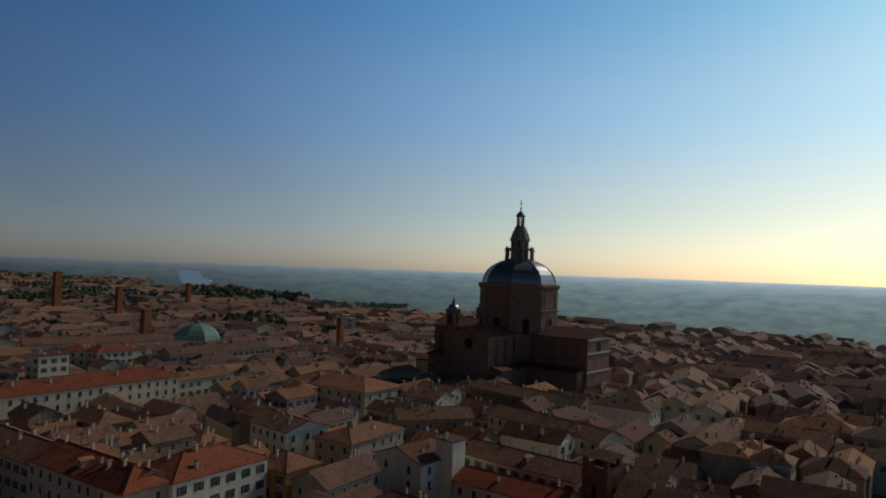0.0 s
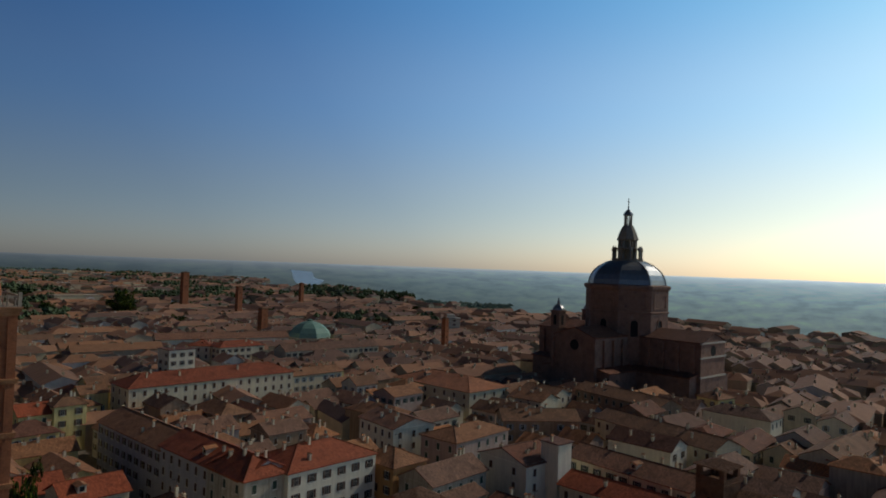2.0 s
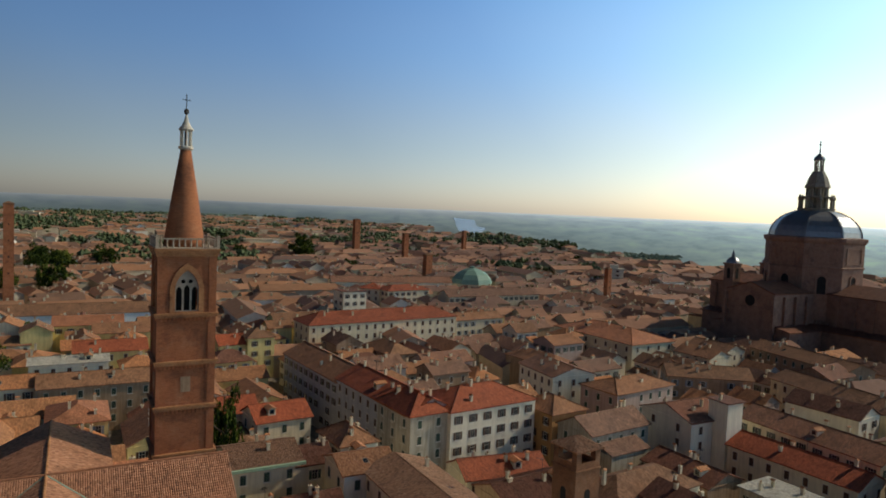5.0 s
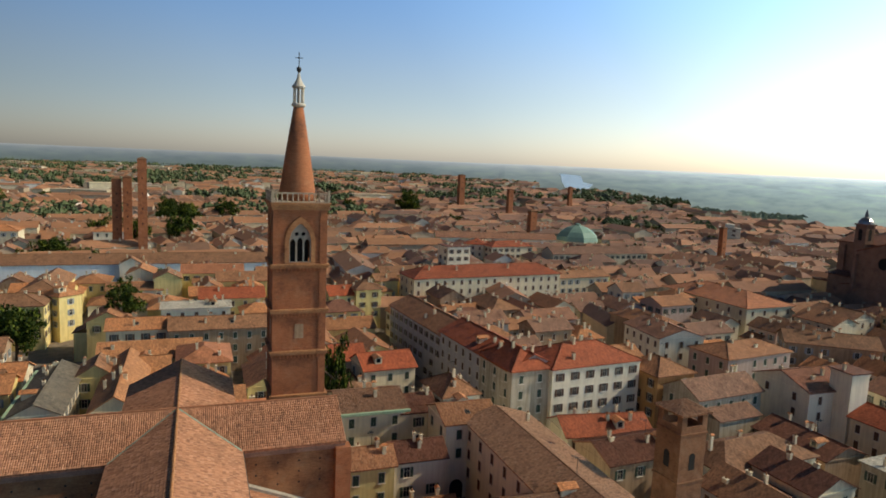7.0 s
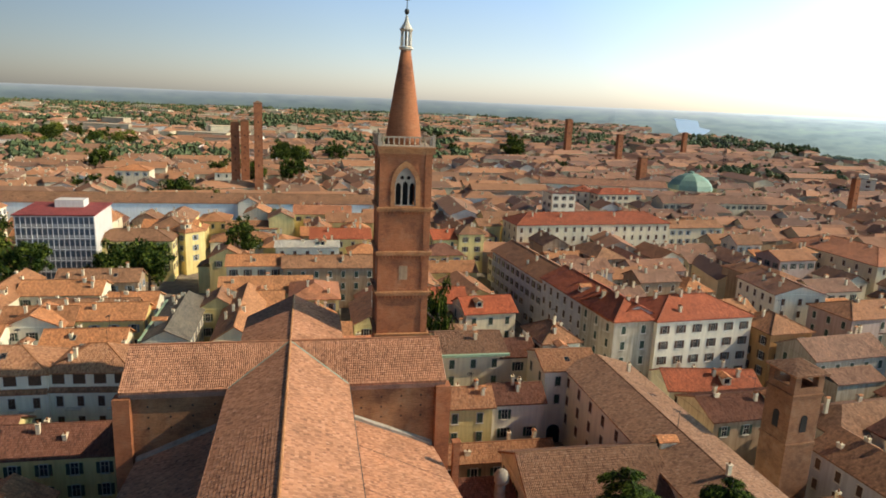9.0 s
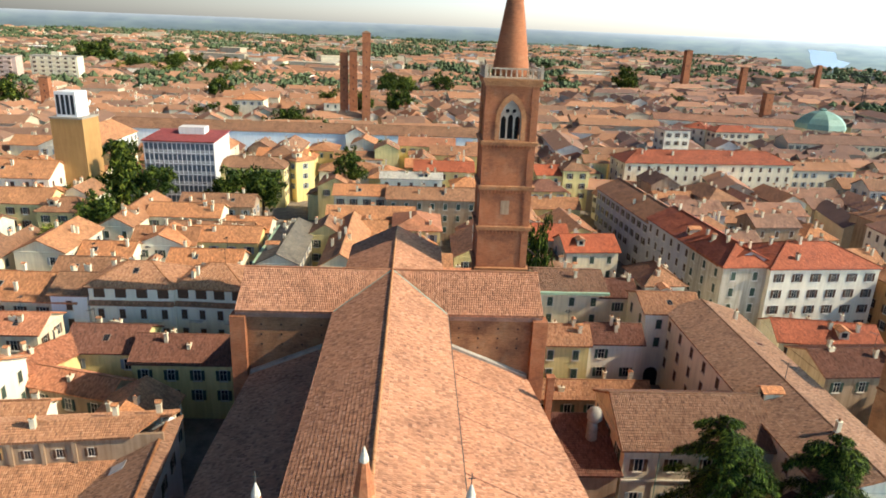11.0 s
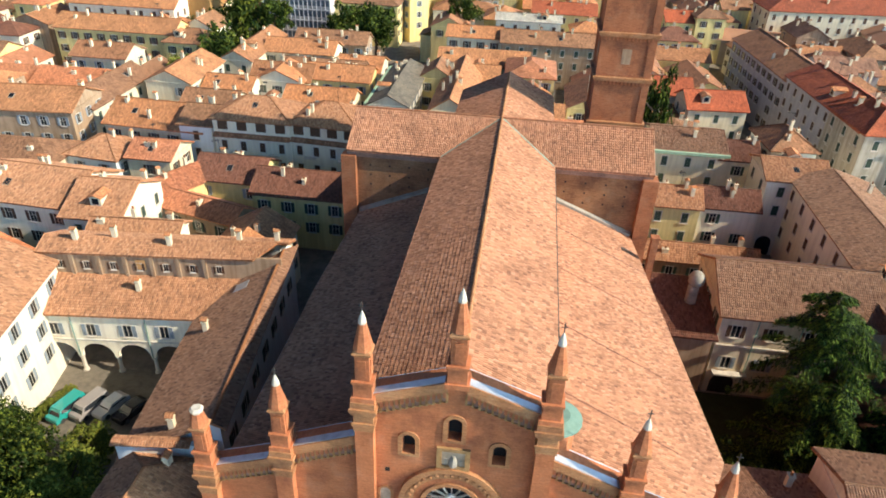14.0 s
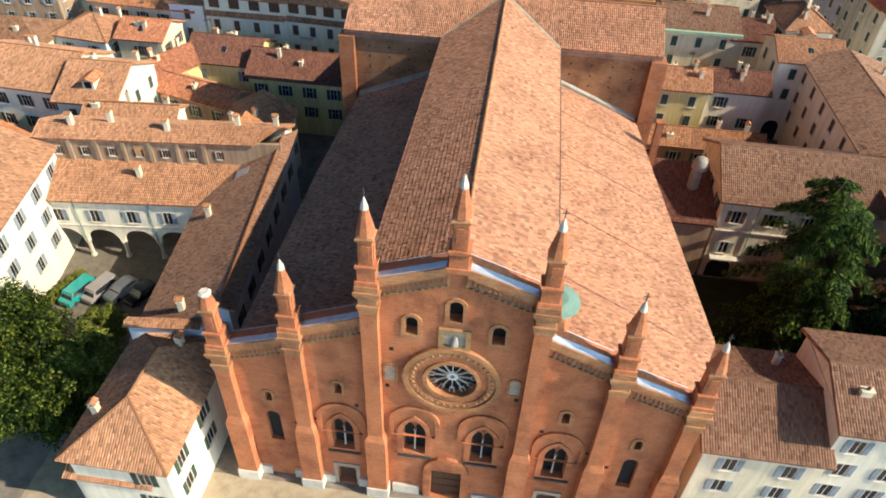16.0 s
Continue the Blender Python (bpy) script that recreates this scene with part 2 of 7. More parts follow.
BRICK_RUIN = brick_mat("brick_ruined", (0.25, 0.125, 0.07), (0.13, 0.068, 0.045), 0.9)
TERRA = brick_mat("terracotta_moulding", (0.46, 0.225, 0.105), (0.25, 0.12, 0.065), 0.9)
OCHRE = stone_mat("ochre_terracotta", (0.36, 0.215, 0.095), 0.85, 0.45, 2.2)
TERRA_PALE = stone_mat("weathered_tan_stone", (0.44, 0.36, 0.27), 0.85, 0.35, 2.0)
STONE = stone_mat("pale_stone", (0.62, 0.57, 0.48))
STONE_DARK = stone_mat("weathered_stone", (0.33, 0.30, 0.25), 0.85, 0.4)
MARBLE = stone_mat("white_marble", (0.78, 0.76, 0.72), 0.5, 0.12)
COPING = stone_mat("zinc_coping", (0.55, 0.57, 0.60), 0.5, 0.3, 1.5, 0.45)
COPPER = stone_mat("green_copper", (0.20, 0.33, 0.27), 0.6, 0.25, 0.8)
LEAD = stone_mat("lead_sheet", (0.30, 0.32, 0.35), 0.42, 0.2, 0.5, 0.6)
IRON = stone_mat("dark_iron", (0.05, 0.05, 0.05), 0.6, 0.2)
WOOD = stone_mat("dark_wood", (0.11, 0.06, 0.035), 0.7, 0.4, 3)
PAVE = stone_mat("court_paving", (0.17, 0.15, 0.12), 0.9, 0.4, 0.9)
SQUARE = stone_mat("square_paving", (0.36, 0.29, 0.20), 0.9, 0.35, 0.9)
# near-black colour standing in for the shade inside openings and holes
DARK = stone_mat("opening_shade", (0.022, 0.02, 0.02), 0.8, 0.3)
SHUT_G = stone_mat("green_shutter", (0.05, 0.075, 0.055), 0.7, 0.3, 3)
SHUT_B = stone_mat("brown_shutter", (0.10, 0.055, 0.035), 0.7, 0.3, 3)
SHUT_C = stone_mat("grey_blue_shutter", (0.26, 0.30, 0.33), 0.7, 0.3, 3)
LEAF = leaf_mat("leaf_broad", (0.022, 0.042, 0.009), (0.13, 0.16, 0.022))
LEAF_Y = leaf_mat("leaf_yellow_green", (0.13, 0.16, 0.03), (0.30, 0.30, 0.05))
LEAF_C = leaf_mat("needle_cedar", (0.014, 0.032, 0.008), (0.15, 0.23, 0.03))
FACADE_GREY = stone_mat("grey_blue_glazing", (0.13, 0.15, 0.18), 0.35, 0.4, 1.5)
NETTING = stone_mat("green_netting", (0.10, 0.42, 0.24), 0.85, 0.3, 0.8)
GUTTER = stone_mat("pale_green_paint", (0.36, 0.50, 0.33), 0.6, 0.25, 1.5)
BARK = stone_mat("bark", (0.10, 0.075, 0.055), 0.9, 0.4, 4)
glass, gt, gb = nodes("window_glass", 0.12)
gb.inputs["Base Color"].default_value, gb.inputs["Specular IOR Level"].default_value = (0.02, 0.024, 0.03, 1), 0.5
GLASS = glass
# near-black green: the cedar court's deep shade put into the lawn colour
LAWN = stone_mat("lawn_painted_shade", (0.035, 0.045, 0.018), 0.95, 0.4, 0.6)


# ---- mesh helpers ----
def finish(name, bm, mats, parent=None, label="", matrix=None):
    me = bpy.data.meshes.new(name)
    bm.to_mesh(me)
    bm.free()
    for m in mats if isinstance(mats, (list, tuple)) else [mats]:
        me.materials.append(m)
    return place(name, me, parent, label, matrix)


def place(name, me, parent=None, label="", matrix=None):
    ob = new(name, me)
    if matrix is not None:
        ob.matrix_basis = matrix
    if parent is not None:
        ob.parent = parent
    if label:
        ob["label"] = label
    return ob


def part(name, bm, material, parent, label="", matrix=None):
    return finish(name, bm, material, parent, label, matrix)


def base(name, m, label, category, group=""):
    ob = new(name)
    ob.empty_display_size = 0.5
    ob.matrix_basis = m
    return tagged(ob, label, category, group)


def box(bm, x0, x1, y0, y1, z0, z1, mi=0):
    v = [bm.verts.new((x, y, z)) for z in (z0, z1) for y in (y0, y1) for x in (x0, x1)]
    for q in ((0, 2, 3, 1), (4, 5, 7, 6), (0, 1, 5, 4), (1, 3, 7, 5), (3, 2, 6, 7), (2, 0, 4, 6)):
        bm.faces.new([v[i] for i in q]).material_index = mi
    return bm


def lathe(bm, rings, n, mi=0, turn=0.0, cx=0.0, cy=0.0, smooth=False):
    """Rings of (radius, z) about an upright axis, with n sides."""
    loops = []
    for r, z in rings:
        loops.append([bm.verts.new((cx + r * math.cos(turn + 2 * math.pi * k / n), cy + r * math.sin(turn + 2 * math.pi * k / n), z)) for k in range(n)])
    for a, b in zip(loops, loops[1:]):
        for k in range(n):
            f = bm.faces.new((a[k], a[(k + 1) % n], b[(k + 1) % n], b[k]))
            f.material_index, f.smooth = mi, smooth
    bm.faces.new(loops[0][::-1]).material_index = mi
    bm.faces.new(loops[-1]).material_index = mi
    return bm


def arch(cx, z0, w, h, pointed=False, n=8):
    """An outline in the wall's plane (across, up) with a round or pointed head."""
    r = w / 2
    pts = [(cx - r, z0), (cx + r, z0)]
    if pointed:
        for k in range(n + 1):
            a = math.radians(60) * k / n
            pts.append((cx - r + w * math.cos(a), z0 + h - w * 0.866 + w * math.sin(a)))
        for k in range(n - 1, -1, -1):
            a = math.radians(60) * k / n
            pts.append((cx + r - w * math.cos(a), z0 + h - w * 0.866 + w * math.sin(a)))
    else:
        for k in range(n + 1):
            a = math.pi * k / n
            pts.append((cx + r * math.cos(a), z0 + h - r + r * math.sin(a)))
    return pts


def circle(cx, cz, r, n=28):
    return [(cx + r * math.cos(2 * math.pi * k / n), cz + r * math.sin(2 * math.pi * k / n)) for k in range(n)]


def sheet(bm, outer, holes, y0, y1, mi=0):
    """A wall of thickness y0..y1 with an outline in x and z and holes right through it."""
    from mathutils.geometry import tessellate_polygon
    loops = [outer, *holes]
    flat = [p for l in loops for p in l]
    tris = tessellate_polygon([[Vector((x, z, 0)) for x, z in l] for l in loops])
    f = [bm.verts.new((x, y0, z)) for x, z in flat]
    b = [bm.verts.new((x, y1, z)) for x, z in flat]
    for t in tris:
        if len(set(t)) == 3:
            for vs in (f, b):
                try:
                    bm.faces.new([vs[i] for i in t]).material_index = mi
                except ValueError:
                    pass
    k = 0
    for l in loops:
        for i in range(len(l)):
            a, c = k + i, k + (i + 1) % len(l)
            bm.faces.new((f[a], f[c], b[c], b[a])).material_index = mi
        k += len(l)
    bmesh.ops.recalc_face_normals(bm, faces=bm.faces[:])
    return bm


def roof_bm(faces, thick=0.22, bm=None, mi=0):
    """Sloping faces (lists of corners) as a slab, with a UV map in metres along and up the slope."""
    bm = bm or bmesh.new()
    uv = bm.loops.layers.uv.verify()
    count = {}
    for f in faces:
        for i in range(len(f)):
            key = frozenset((tuple(round(c, 3) for c in f[i]), tuple(round(c, 3) for c in f[(i + 1) % len(f)])))
            count[key] = count.get(key, 0) + 1
    for f in faces:
        p = [Vector(c) for c in f]
        n = (p[1] - p[0]).cross(p[2] - p[0]).normalized()
        if n.z < 0:
            p.reverse()
            n = -n
        h = Vector((0, 0, 1)).cross(n)
        h = h.normalized() if h.length > 1e-4 else Vector((1, 0, 0))
        s = n.cross(h)
        lo = [c - Vector((0, 0, thick)) for c in p]

        def face(pts):
            fc = bm.faces.new([bm.verts.new(c) for c in pts])
            fc.material_index = mi
            for lp in fc.loops:
                lp[uv].uv = (lp.vert.co.dot(h), lp.vert.co.dot(s))
        face(p)
        face(lo[::-1])
        for i in range(len(p)):
            j = (i + 1) % len(p)
            key = frozenset((tuple(round(c, 3) for c in p[i]), tuple(round(c, 3) for c in p[j])))
            if count.get(key, 1) == 1:
                face([p[j], p[i], lo[i], lo[j]])
    return bm


def tiles(parent, faces, key, width=0.225, course=0.38, lift=0.0):
    """Half-round cover tiles laid course by course up each sloping face, slightly out of true."""
    g = np.random.default_rng(len(faces) * 7 + 3)
    rows = []
    for f in faces:
        p = np.array([tuple(c) for c in f], float)
        n = np.cross(p[1] - p[0], p[2] - p[0])
        n /= np.linalg.norm(n)
        n = n if n[2] > 0 else -n
        h = np.array((-n[1], n[0], 0.0))
        h /= np.linalg.norm(h)
        s = np.cross(n, h)
        u, v, d = p @ h, p @ s, float(p[0] @ n) + lift
        for uc in np.arange(u.min() + width / 2, u.max(), width):
            cut = []
            for i in range(len(p)):
                j = (i + 1) % len(p)
                if (u[i] - uc) * (u[j] - uc) < 0:
                    cut.append(v[i] + (v[j] - v[i]) * (uc - u[i]) / (u[j] - u[i]))
            cut.sort()
            for a, b in zip(cut[::2], cut[1::2]):
                for va in np.arange(a - 0.05, b - 0.12, course):
                    rows.append((uc, va, min(b, va + course * 1.12), h, s, n, d))
    if not rows:
        return None
    k = len(rows)
    uc, va, vb = (np.array([r[i] for r in rows])[:, None] for i in range(3))
    h, s, n = (np.array([r[i] for r in rows])[:, None, :] for i in (3, 4, 5))
    d = np.array([r[6] for r in rows])[:, None] + g.uniform(-0.012, 0.012, (k, 1))
    q = np.array((0.0, 0.75, 1.571, 2.39, 3.1416))[None, :]
    skew = g.normal(size=(k, 1)) * 0.012
    low = (uc + skew + np.cos(q) * width * 0.47, va + np.zeros_like(q), d + 0.035 + np.sin(q) * width * 0.40)
    top = (uc - skew + np.cos(q) * width * 0.40, vb + np.zeros_like(q), d + np.sin(q) * width * 0.34)
    pts = np.concatenate([h * a[:, :, None] + s * b[:, :, None] + n * c[:, :, None] for a, b, c in (low, top)], 1).reshape(-1, 3)
    base_ = np.arange(k)[:, None] * 10
    quads = np.concatenate([base_ + np.array((i, i + 1, i + 6, i + 5))[None, :] for i in range(4)])
    ends = base_ + np.arange(5)[None, ::-1]
    me = bpy.data.meshes.new("roof_tiles")
    me.from_pydata(pts.tolist(), [], quads.tolist() + ends.tolist())
    me.materials.append(BARREL[key])
    return tagged(place("roof_tiles", me, parent), kind="stuff")


def ridge_bm(lines, r=0.16):
    """Ridge caps: half-round tiles laid end to end along each line."""
    bm = bmesh.new()
    for a, b in lines:
        a, b = Vector(a), Vector(b)
        d = (b - a)
        n = max(1, min(30, int(d.length / 1.2)))
        side = d.cross(Vector((0, 0, 1))).normalized()
        up = side.cross(d).normalized()
        if up.z < 0:
            up = -up
        for k in range(n):
            p0, p1 = a + d * (k / n), a + d * ((k + 1.04) / n)
            ring = []
            for p, rr in ((p0, r), (p1, r * 0.85)):
                ring.append([bm.verts.new(p + side * rr * math.cos(q) + up * (rr * math.sin(q) - 0.02)) for q in (0, 0.9, 1.57, 2.24, 3.14)])
            for i in range(4):
                bm.faces.new((ring[0][i], ring[0][i + 1], ring[1][i + 1], ring[1][i]))
            bm.faces.new(ring[0])
    return bm


# ---- shared small pieces: windows and chimneys ----
def window_mesh(name, w, h, shutter, open_leaf=True, surround=None):
    bm = bmesh.new()
    s = 0.11
    box(bm, -w / 2 - s, w / 2 + s, -0.06, 0.02, -s, 0.0, 0)
    box(bm, -w / 2 - s, w / 2 + s, -0.06, 0.02, h, h + s, 0)
    box(bm, -w / 2 - s, -w / 2, -0.06, 0.02, 0, h, 0)
    box(bm, w / 2, w / 2 + s, -0.06, 0.02, 0, h, 0)
    box(bm, -w / 2 - s - 0.08, w / 2 + s + 0.08, -0.16, 0.02, -s - 0.08, -s, 0)
    box(bm, -w / 2, w / 2, -0.025, 0.02, 0, h, 2)
    box(bm, -0.03, 0.03, -0.045, -0.02, 0, h, 0)
    box(bm, -w / 2, w / 2, -0.045, -0.02, h * 0.62, h * 0.62 + 0.05, 0)
    if open_leaf:
        for k in (-1, 1):
            x = k * (w / 2 + s + w * 0.26)
            box(bm, x - w * 0.25, x + w * 0.25, -0.10, -0.03, 0, h, 1)
            for j in range(6):
                z = h * (j + 0.5) / 6
                box(bm, x - w * 0.2, x + w * 0.2, -0.115, -0.10, z - 0.05, z + 0.05, 1)
    else:
        for k in (-1, 1):
            x = k * w * 0.25
            box(bm, x - w * 0.24, x + w * 0.24, -0.08, -0.045, 0, h, 1)
    me = bpy.data.meshes.new(name)
    bm.to_mesh(me)
    bm.free()
    for m in (surround or STONE, shutter, GLASS):
        me.materials.append(m)
    return me


WIN = [window_mesh("window", 0.95, 1.65, SHUT_B), window_mesh("window", 0.95, 1.65, SHUT_G), window_mesh("window", 0.95, 1.65, SHUT_C),
       window_mesh("window", 0.95, 1.65, SHUT_B, False), window_mesh("window", 0.95, 1.65, SHUT_G, False), window_mesh("window", 0.9, 1.1, SHUT_B)]


def window_parts(w, h, shutter):
    """The same window in pieces: frame with sill, pane and one shutter leaf."""
    s, out = 0.11, []
    bm = bmesh.new()
    box(bm, -w / 2 - s, w / 2 + s, -0.06, 0.02, -s, 0.0)
    box(bm, -w / 2 - s, w / 2 + s, -0.06, 0.02, h, h + s)
    box(bm, -w / 2 - s, -w / 2, -0.06, 0.02, 0, h)
    box(bm, w / 2, w / 2 + s, -0.06, 0.02, 0, h)
    box(bm, -w / 2 - s - 0.08, w / 2 + s + 0.08, -0.16, 0.02, -s - 0.08, -s)
    box(bm, -0.03, 0.03, -0.045, -0.02, 0, h)
    out.append((bm, STONE))
    out.append((box(bmesh.new(), -w / 2, w / 2, -0.025, 0.02, 0, h), GLASS))
    bm = box(bmesh.new(), -w * 0.25, w * 0.25, -0.10, -0.03, 0, h)
    for j in range(6):
        z = h * (j + 0.5) / 6
        box(bm, -w * 0.2, w * 0.2, -0.115, -0.10, z - 0.05, z + 0.05)
    out.append((bm, shutter))
    res = []
    for b, m in out:
        me = bpy.data.meshes.new("window")
        b.to_mesh(me)
        b.free()
        me.materials.append(m)
        res.append(me)
    return (*res, w / 2 + s + w * 0.26)


FINE = [window_parts(0.95, 1.65, m) for m in (SHUT_B, SHUT_G, SHUT_C)]


def fine_window(th, m, k):
    frame_me, pane_me, leaf_me, dx = FINE[k]
    w = place("window", frame_me, th, "", m)
    place("pane", pane_me, w)
    for s in (-1, 1):
        place("shutter", leaf_me, w, "", pose(s * dx, 0, 0))


def chimney_mesh(w, d, h, cap):
    bm = bmesh.new()
    box(bm, -w / 2, w / 2, -d / 2, d / 2, -1.2, h, 0)
    box(bm, -w / 2 - 0.07, w / 2 + 0.07, -d / 2 - 0.07, d / 2 + 0.07, h, h + 0.1, 0)
    if cap:
        for x in (-w / 2 + 0.06, w / 2 - 0.06):
            box(bm, x - 0.06, x + 0.06, -d / 2, d / 2, h + 0.1, h + 0.4, 0)
        roof_bm([[(-w / 2 - 0.12, -d / 2 - 0.12, h + 0.4), (w / 2 + 0.12, -d / 2 - 0.12, h + 0.4), (w / 2 + 0.12, 0, h + 0.65), (-w / 2 - 0.12, 0, h + 0.65)],
                 [(-w / 2 - 0.12, 0, h + 0.65), (w / 2 + 0.12, 0, h + 0.65), (w / 2 + 0.12, d / 2 + 0.12, h + 0.4), (-w / 2 - 0.12, d / 2 + 0.12, h + 0.4)]], 0.06, bm, 1)
    else:
        lathe(bm, [(0.14, h + 0.1), (0.12, h + 0.5)], 8, 1)
    me = bpy.data.meshes.new("chimney")
    bm.to_mesh(me)
    bm.free()
    for m in (WALL["cream"], TILE["orange"]):
        me.materials.append(m)
    return me


def skylight_mesh():
    bm = box(bmesh.new(), -0.5, 0.5, -0.65, 0.65, -0.2, 0.1, 0)
    box(bm, -0.42, 0.42, -0.57, 0.57, 0.1, 0.12, 1)
    me = bpy.data.meshes.new("skylight")
    bm.to_mesh(me)
    bm.free()
    me.materials.append(STONE_DARK)
    me.materials.append(GLASS)
    return me


def dormer_mesh():
    bm = box(bmesh.new(), -0.8, 0.8, -0.9, 1.4, -0.8, 1.0, 0)
    box(bm, -0.45, 0.45, -0.96, -0.88, -0.1, 0.8, 2)
    roof_bm([[(-1.1, -1.25, 0.95), (0, -1.25, 1.45), (0, 1.6, 1.45), (-1.1, 1.6, 0.95)], [(1.1, -1.25, 0.95), (1.1, 1.6, 0.95), (0, 1.6, 1.45), (0, -1.25, 1.45)]], 0.12, bm, 1)
    me = bpy.data.meshes.new("dormer")
    bm.to_mesh(me)
    bm.free()
    for m in (WALL["cream"], TILE["orange"], GLASS):
        me.materials.append(m)
    return me


def antenna_mesh():
    bm = box(bmesh.new(), -0.03, 0.03, -0.03, 0.03, -0.5, 2.6, 0)
    for k in range(5):
        box(bm, -0.5 + 0.06 * k, 0.5 - 0.06 * k, -0.02 + 0.25 * k, 0.02 + 0.25 * k, 2.35, 2.4, 0)
    box(bm, -0.02, 0.02, -0.1, 1.1, 2.36, 2.4, 0)
    me = bpy.data.meshes.new("antenna")
    bm.to_mesh(me)
    bm.free()
    me.materials.append(IRON)
    return me


SKYLIGHT, DORMER, ANTENNA = skylight_mesh(), dormer_mesh(), antenna_mesh()
CHIM = [chimney_mesh(0.7, 0.5, 0.9, True), chimney_mesh(0.55, 0.55, 1.2, True), chimney_mesh(0.9, 0.5, 0.7, False), chimney_mesh(0.5, 0.5, 1.5, False)]
FOOT = []   # plan rectangles already built on


def roof_faces(kind, L, D, ze, rise, o=0.5):
    a, b = L / 2 + o, D / 2 + o
    k = rise / (D / 2)
    e = ze - o * k * 0.9
    top = ze + rise
    if kind == "g":
        f = [[(-a, -b, e), (a, -b, e), (a, 0, top), (-a, 0, top)], [(a, b, e), (-a, b, e), (-a, 0, top), (a, 0, top)]]
        r = [((-a, 0, top), (a, 0, top))]
    elif kind == "p":
        f = [[(-a, -b, e), (0, -b, top), (0, b, top), (-a, b, e)], [(a, -b, e), (a, b, e), (0, b, top), (0, -b, top)]]
        r = [((0, -b, top), (0, b, top))]
    elif kind == "h":
        if L >= D:
            c = max(0.3, L / 2 - D / 2)
            f = [[(-a, -b, e), (a, -b, e), (c, 0, top), (-c, 0, top)], [(a, b, e), (-a, b, e), (-c, 0, top), (c, 0, top)],
                 [(-a, b, e), (-a, -b, e), (-c, 0, top)], [(a, -b, e), (a, b, e), (c, 0, top)]]
            r = [((-c, 0, top), (c, 0, top)), ((-a, -b, e), (-c, 0, top)), ((a, -b, e), (c, 0, top)), ((-a, b, e), (-c, 0, top)), ((a, b, e), (c, 0, top))]
        else:
            c = max(0.3, D / 2 - L / 2)
            f = [[(a, -b, e), (a, b, e), (0, c, top), (0, -c, top)], [(-a, b, e), (-a, -b, e), (0, -c, top), (0, c, top)],
                 [(-a, -b, e), (a, -b, e), (0, -c, top)], [(a, b, e), (-a, b, e), (0, c, top)]]
            r = [((0, -c, top), (0, c, top)), ((-a, -b, e), (0, -c, top)), ((a, -b, e), (0, -c, top)), ((-a, b, e), (0, c, top)), ((a, b, e), (0, c, top))]
    elif kind == "s":
        f = [[(-a, -b, e), (a, -b, e), (a, b, top), (-a, b, top)]]
        r = []
    else:
        f = [[(-a, -b, ze + 0.1), (a, -b, ze + 0.1), (a, b, ze + 0.1 + rise * 0.2), (-a, b, ze + 0.1 + rise * 0.2)]]
        r = []
    return f, r


def wall_bm(kind, L, D, ze, rise):
    bm = bmesh.new()
    a, b, top = L / 2, D / 2, ze + rise - 0.12
    lo = [bm.verts.new(c) for c in ((-a, -b, 0), (a, -b, 0), (a, b, 0), (-a, b, 0))]
    hi = [bm.verts.new(c) for c in ((-a, -b, ze), (a, -b, ze), (a, b, ze), (-a, b, ze))]
    if kind == "s":
        hi[2].co.z = hi[3].co.z = top
    sides = [[lo[i], lo[(i + 1) % 4], hi[(i + 1) % 4], hi[i]] for i in range(4)]
    if kind == "g":
        m0, m1 = bm.verts.new((a, 0, top)), bm.verts.new((-a, 0, top))
        sides[1].insert(3, m0)
        sides[3].insert(3, m1)
    if kind == "p":
        m0, m1 = bm.verts.new((0, -b, top)), bm.verts.new((0, b, top))
        sides[0].insert(3, m0)
        sides[2].insert(3, m1)
    for s in sides:
        bm.faces.new(s)
    bm.faces.new(lo[::-1])
    return bm


def cornice_bm(L, D, ze):
    return box(bmesh.new(), -L / 2 - 0.14, L / 2 + 0.14, -D / 2 - 0.14, D / 2 + 0.14, ze - 0.5, ze - 0.22)


COLOUR = {"cream": "cream", "yellow": "yellow", "white": "white", "bluewhite": "pale blue", "tan": "tan", "orange": "orange", "pink": "pale pink", "grey": "grey", "stone": "stone-coloured",
          "ochre": "ochre", "office": "pale"}
ROOFS = {"brown": "brown tiled roof", "orange": "orange tiled roof", "red": "red tiled roof", "redb": "salmon tiled roof", "dark": "dark tiled roof", "grey": "grey sheet roof", "mossy": "mossy old roof", "old": "muted brown tiled roof", "weathered": "weathered brown tiled roof", "maroon": "maroon sheet roof"}
SHAPES = {"g": "gabled", "p": "gabled", "h": "hipped", "f": "flat", "s": "lean-to"}


def faces_away(x, y, turn):
    """True for a wall that turns its back on the church square."""
    return x * math.sin(radians(turn)) - y * math.cos(radians(turn)) > 0.12 * math.hypot(x, y)


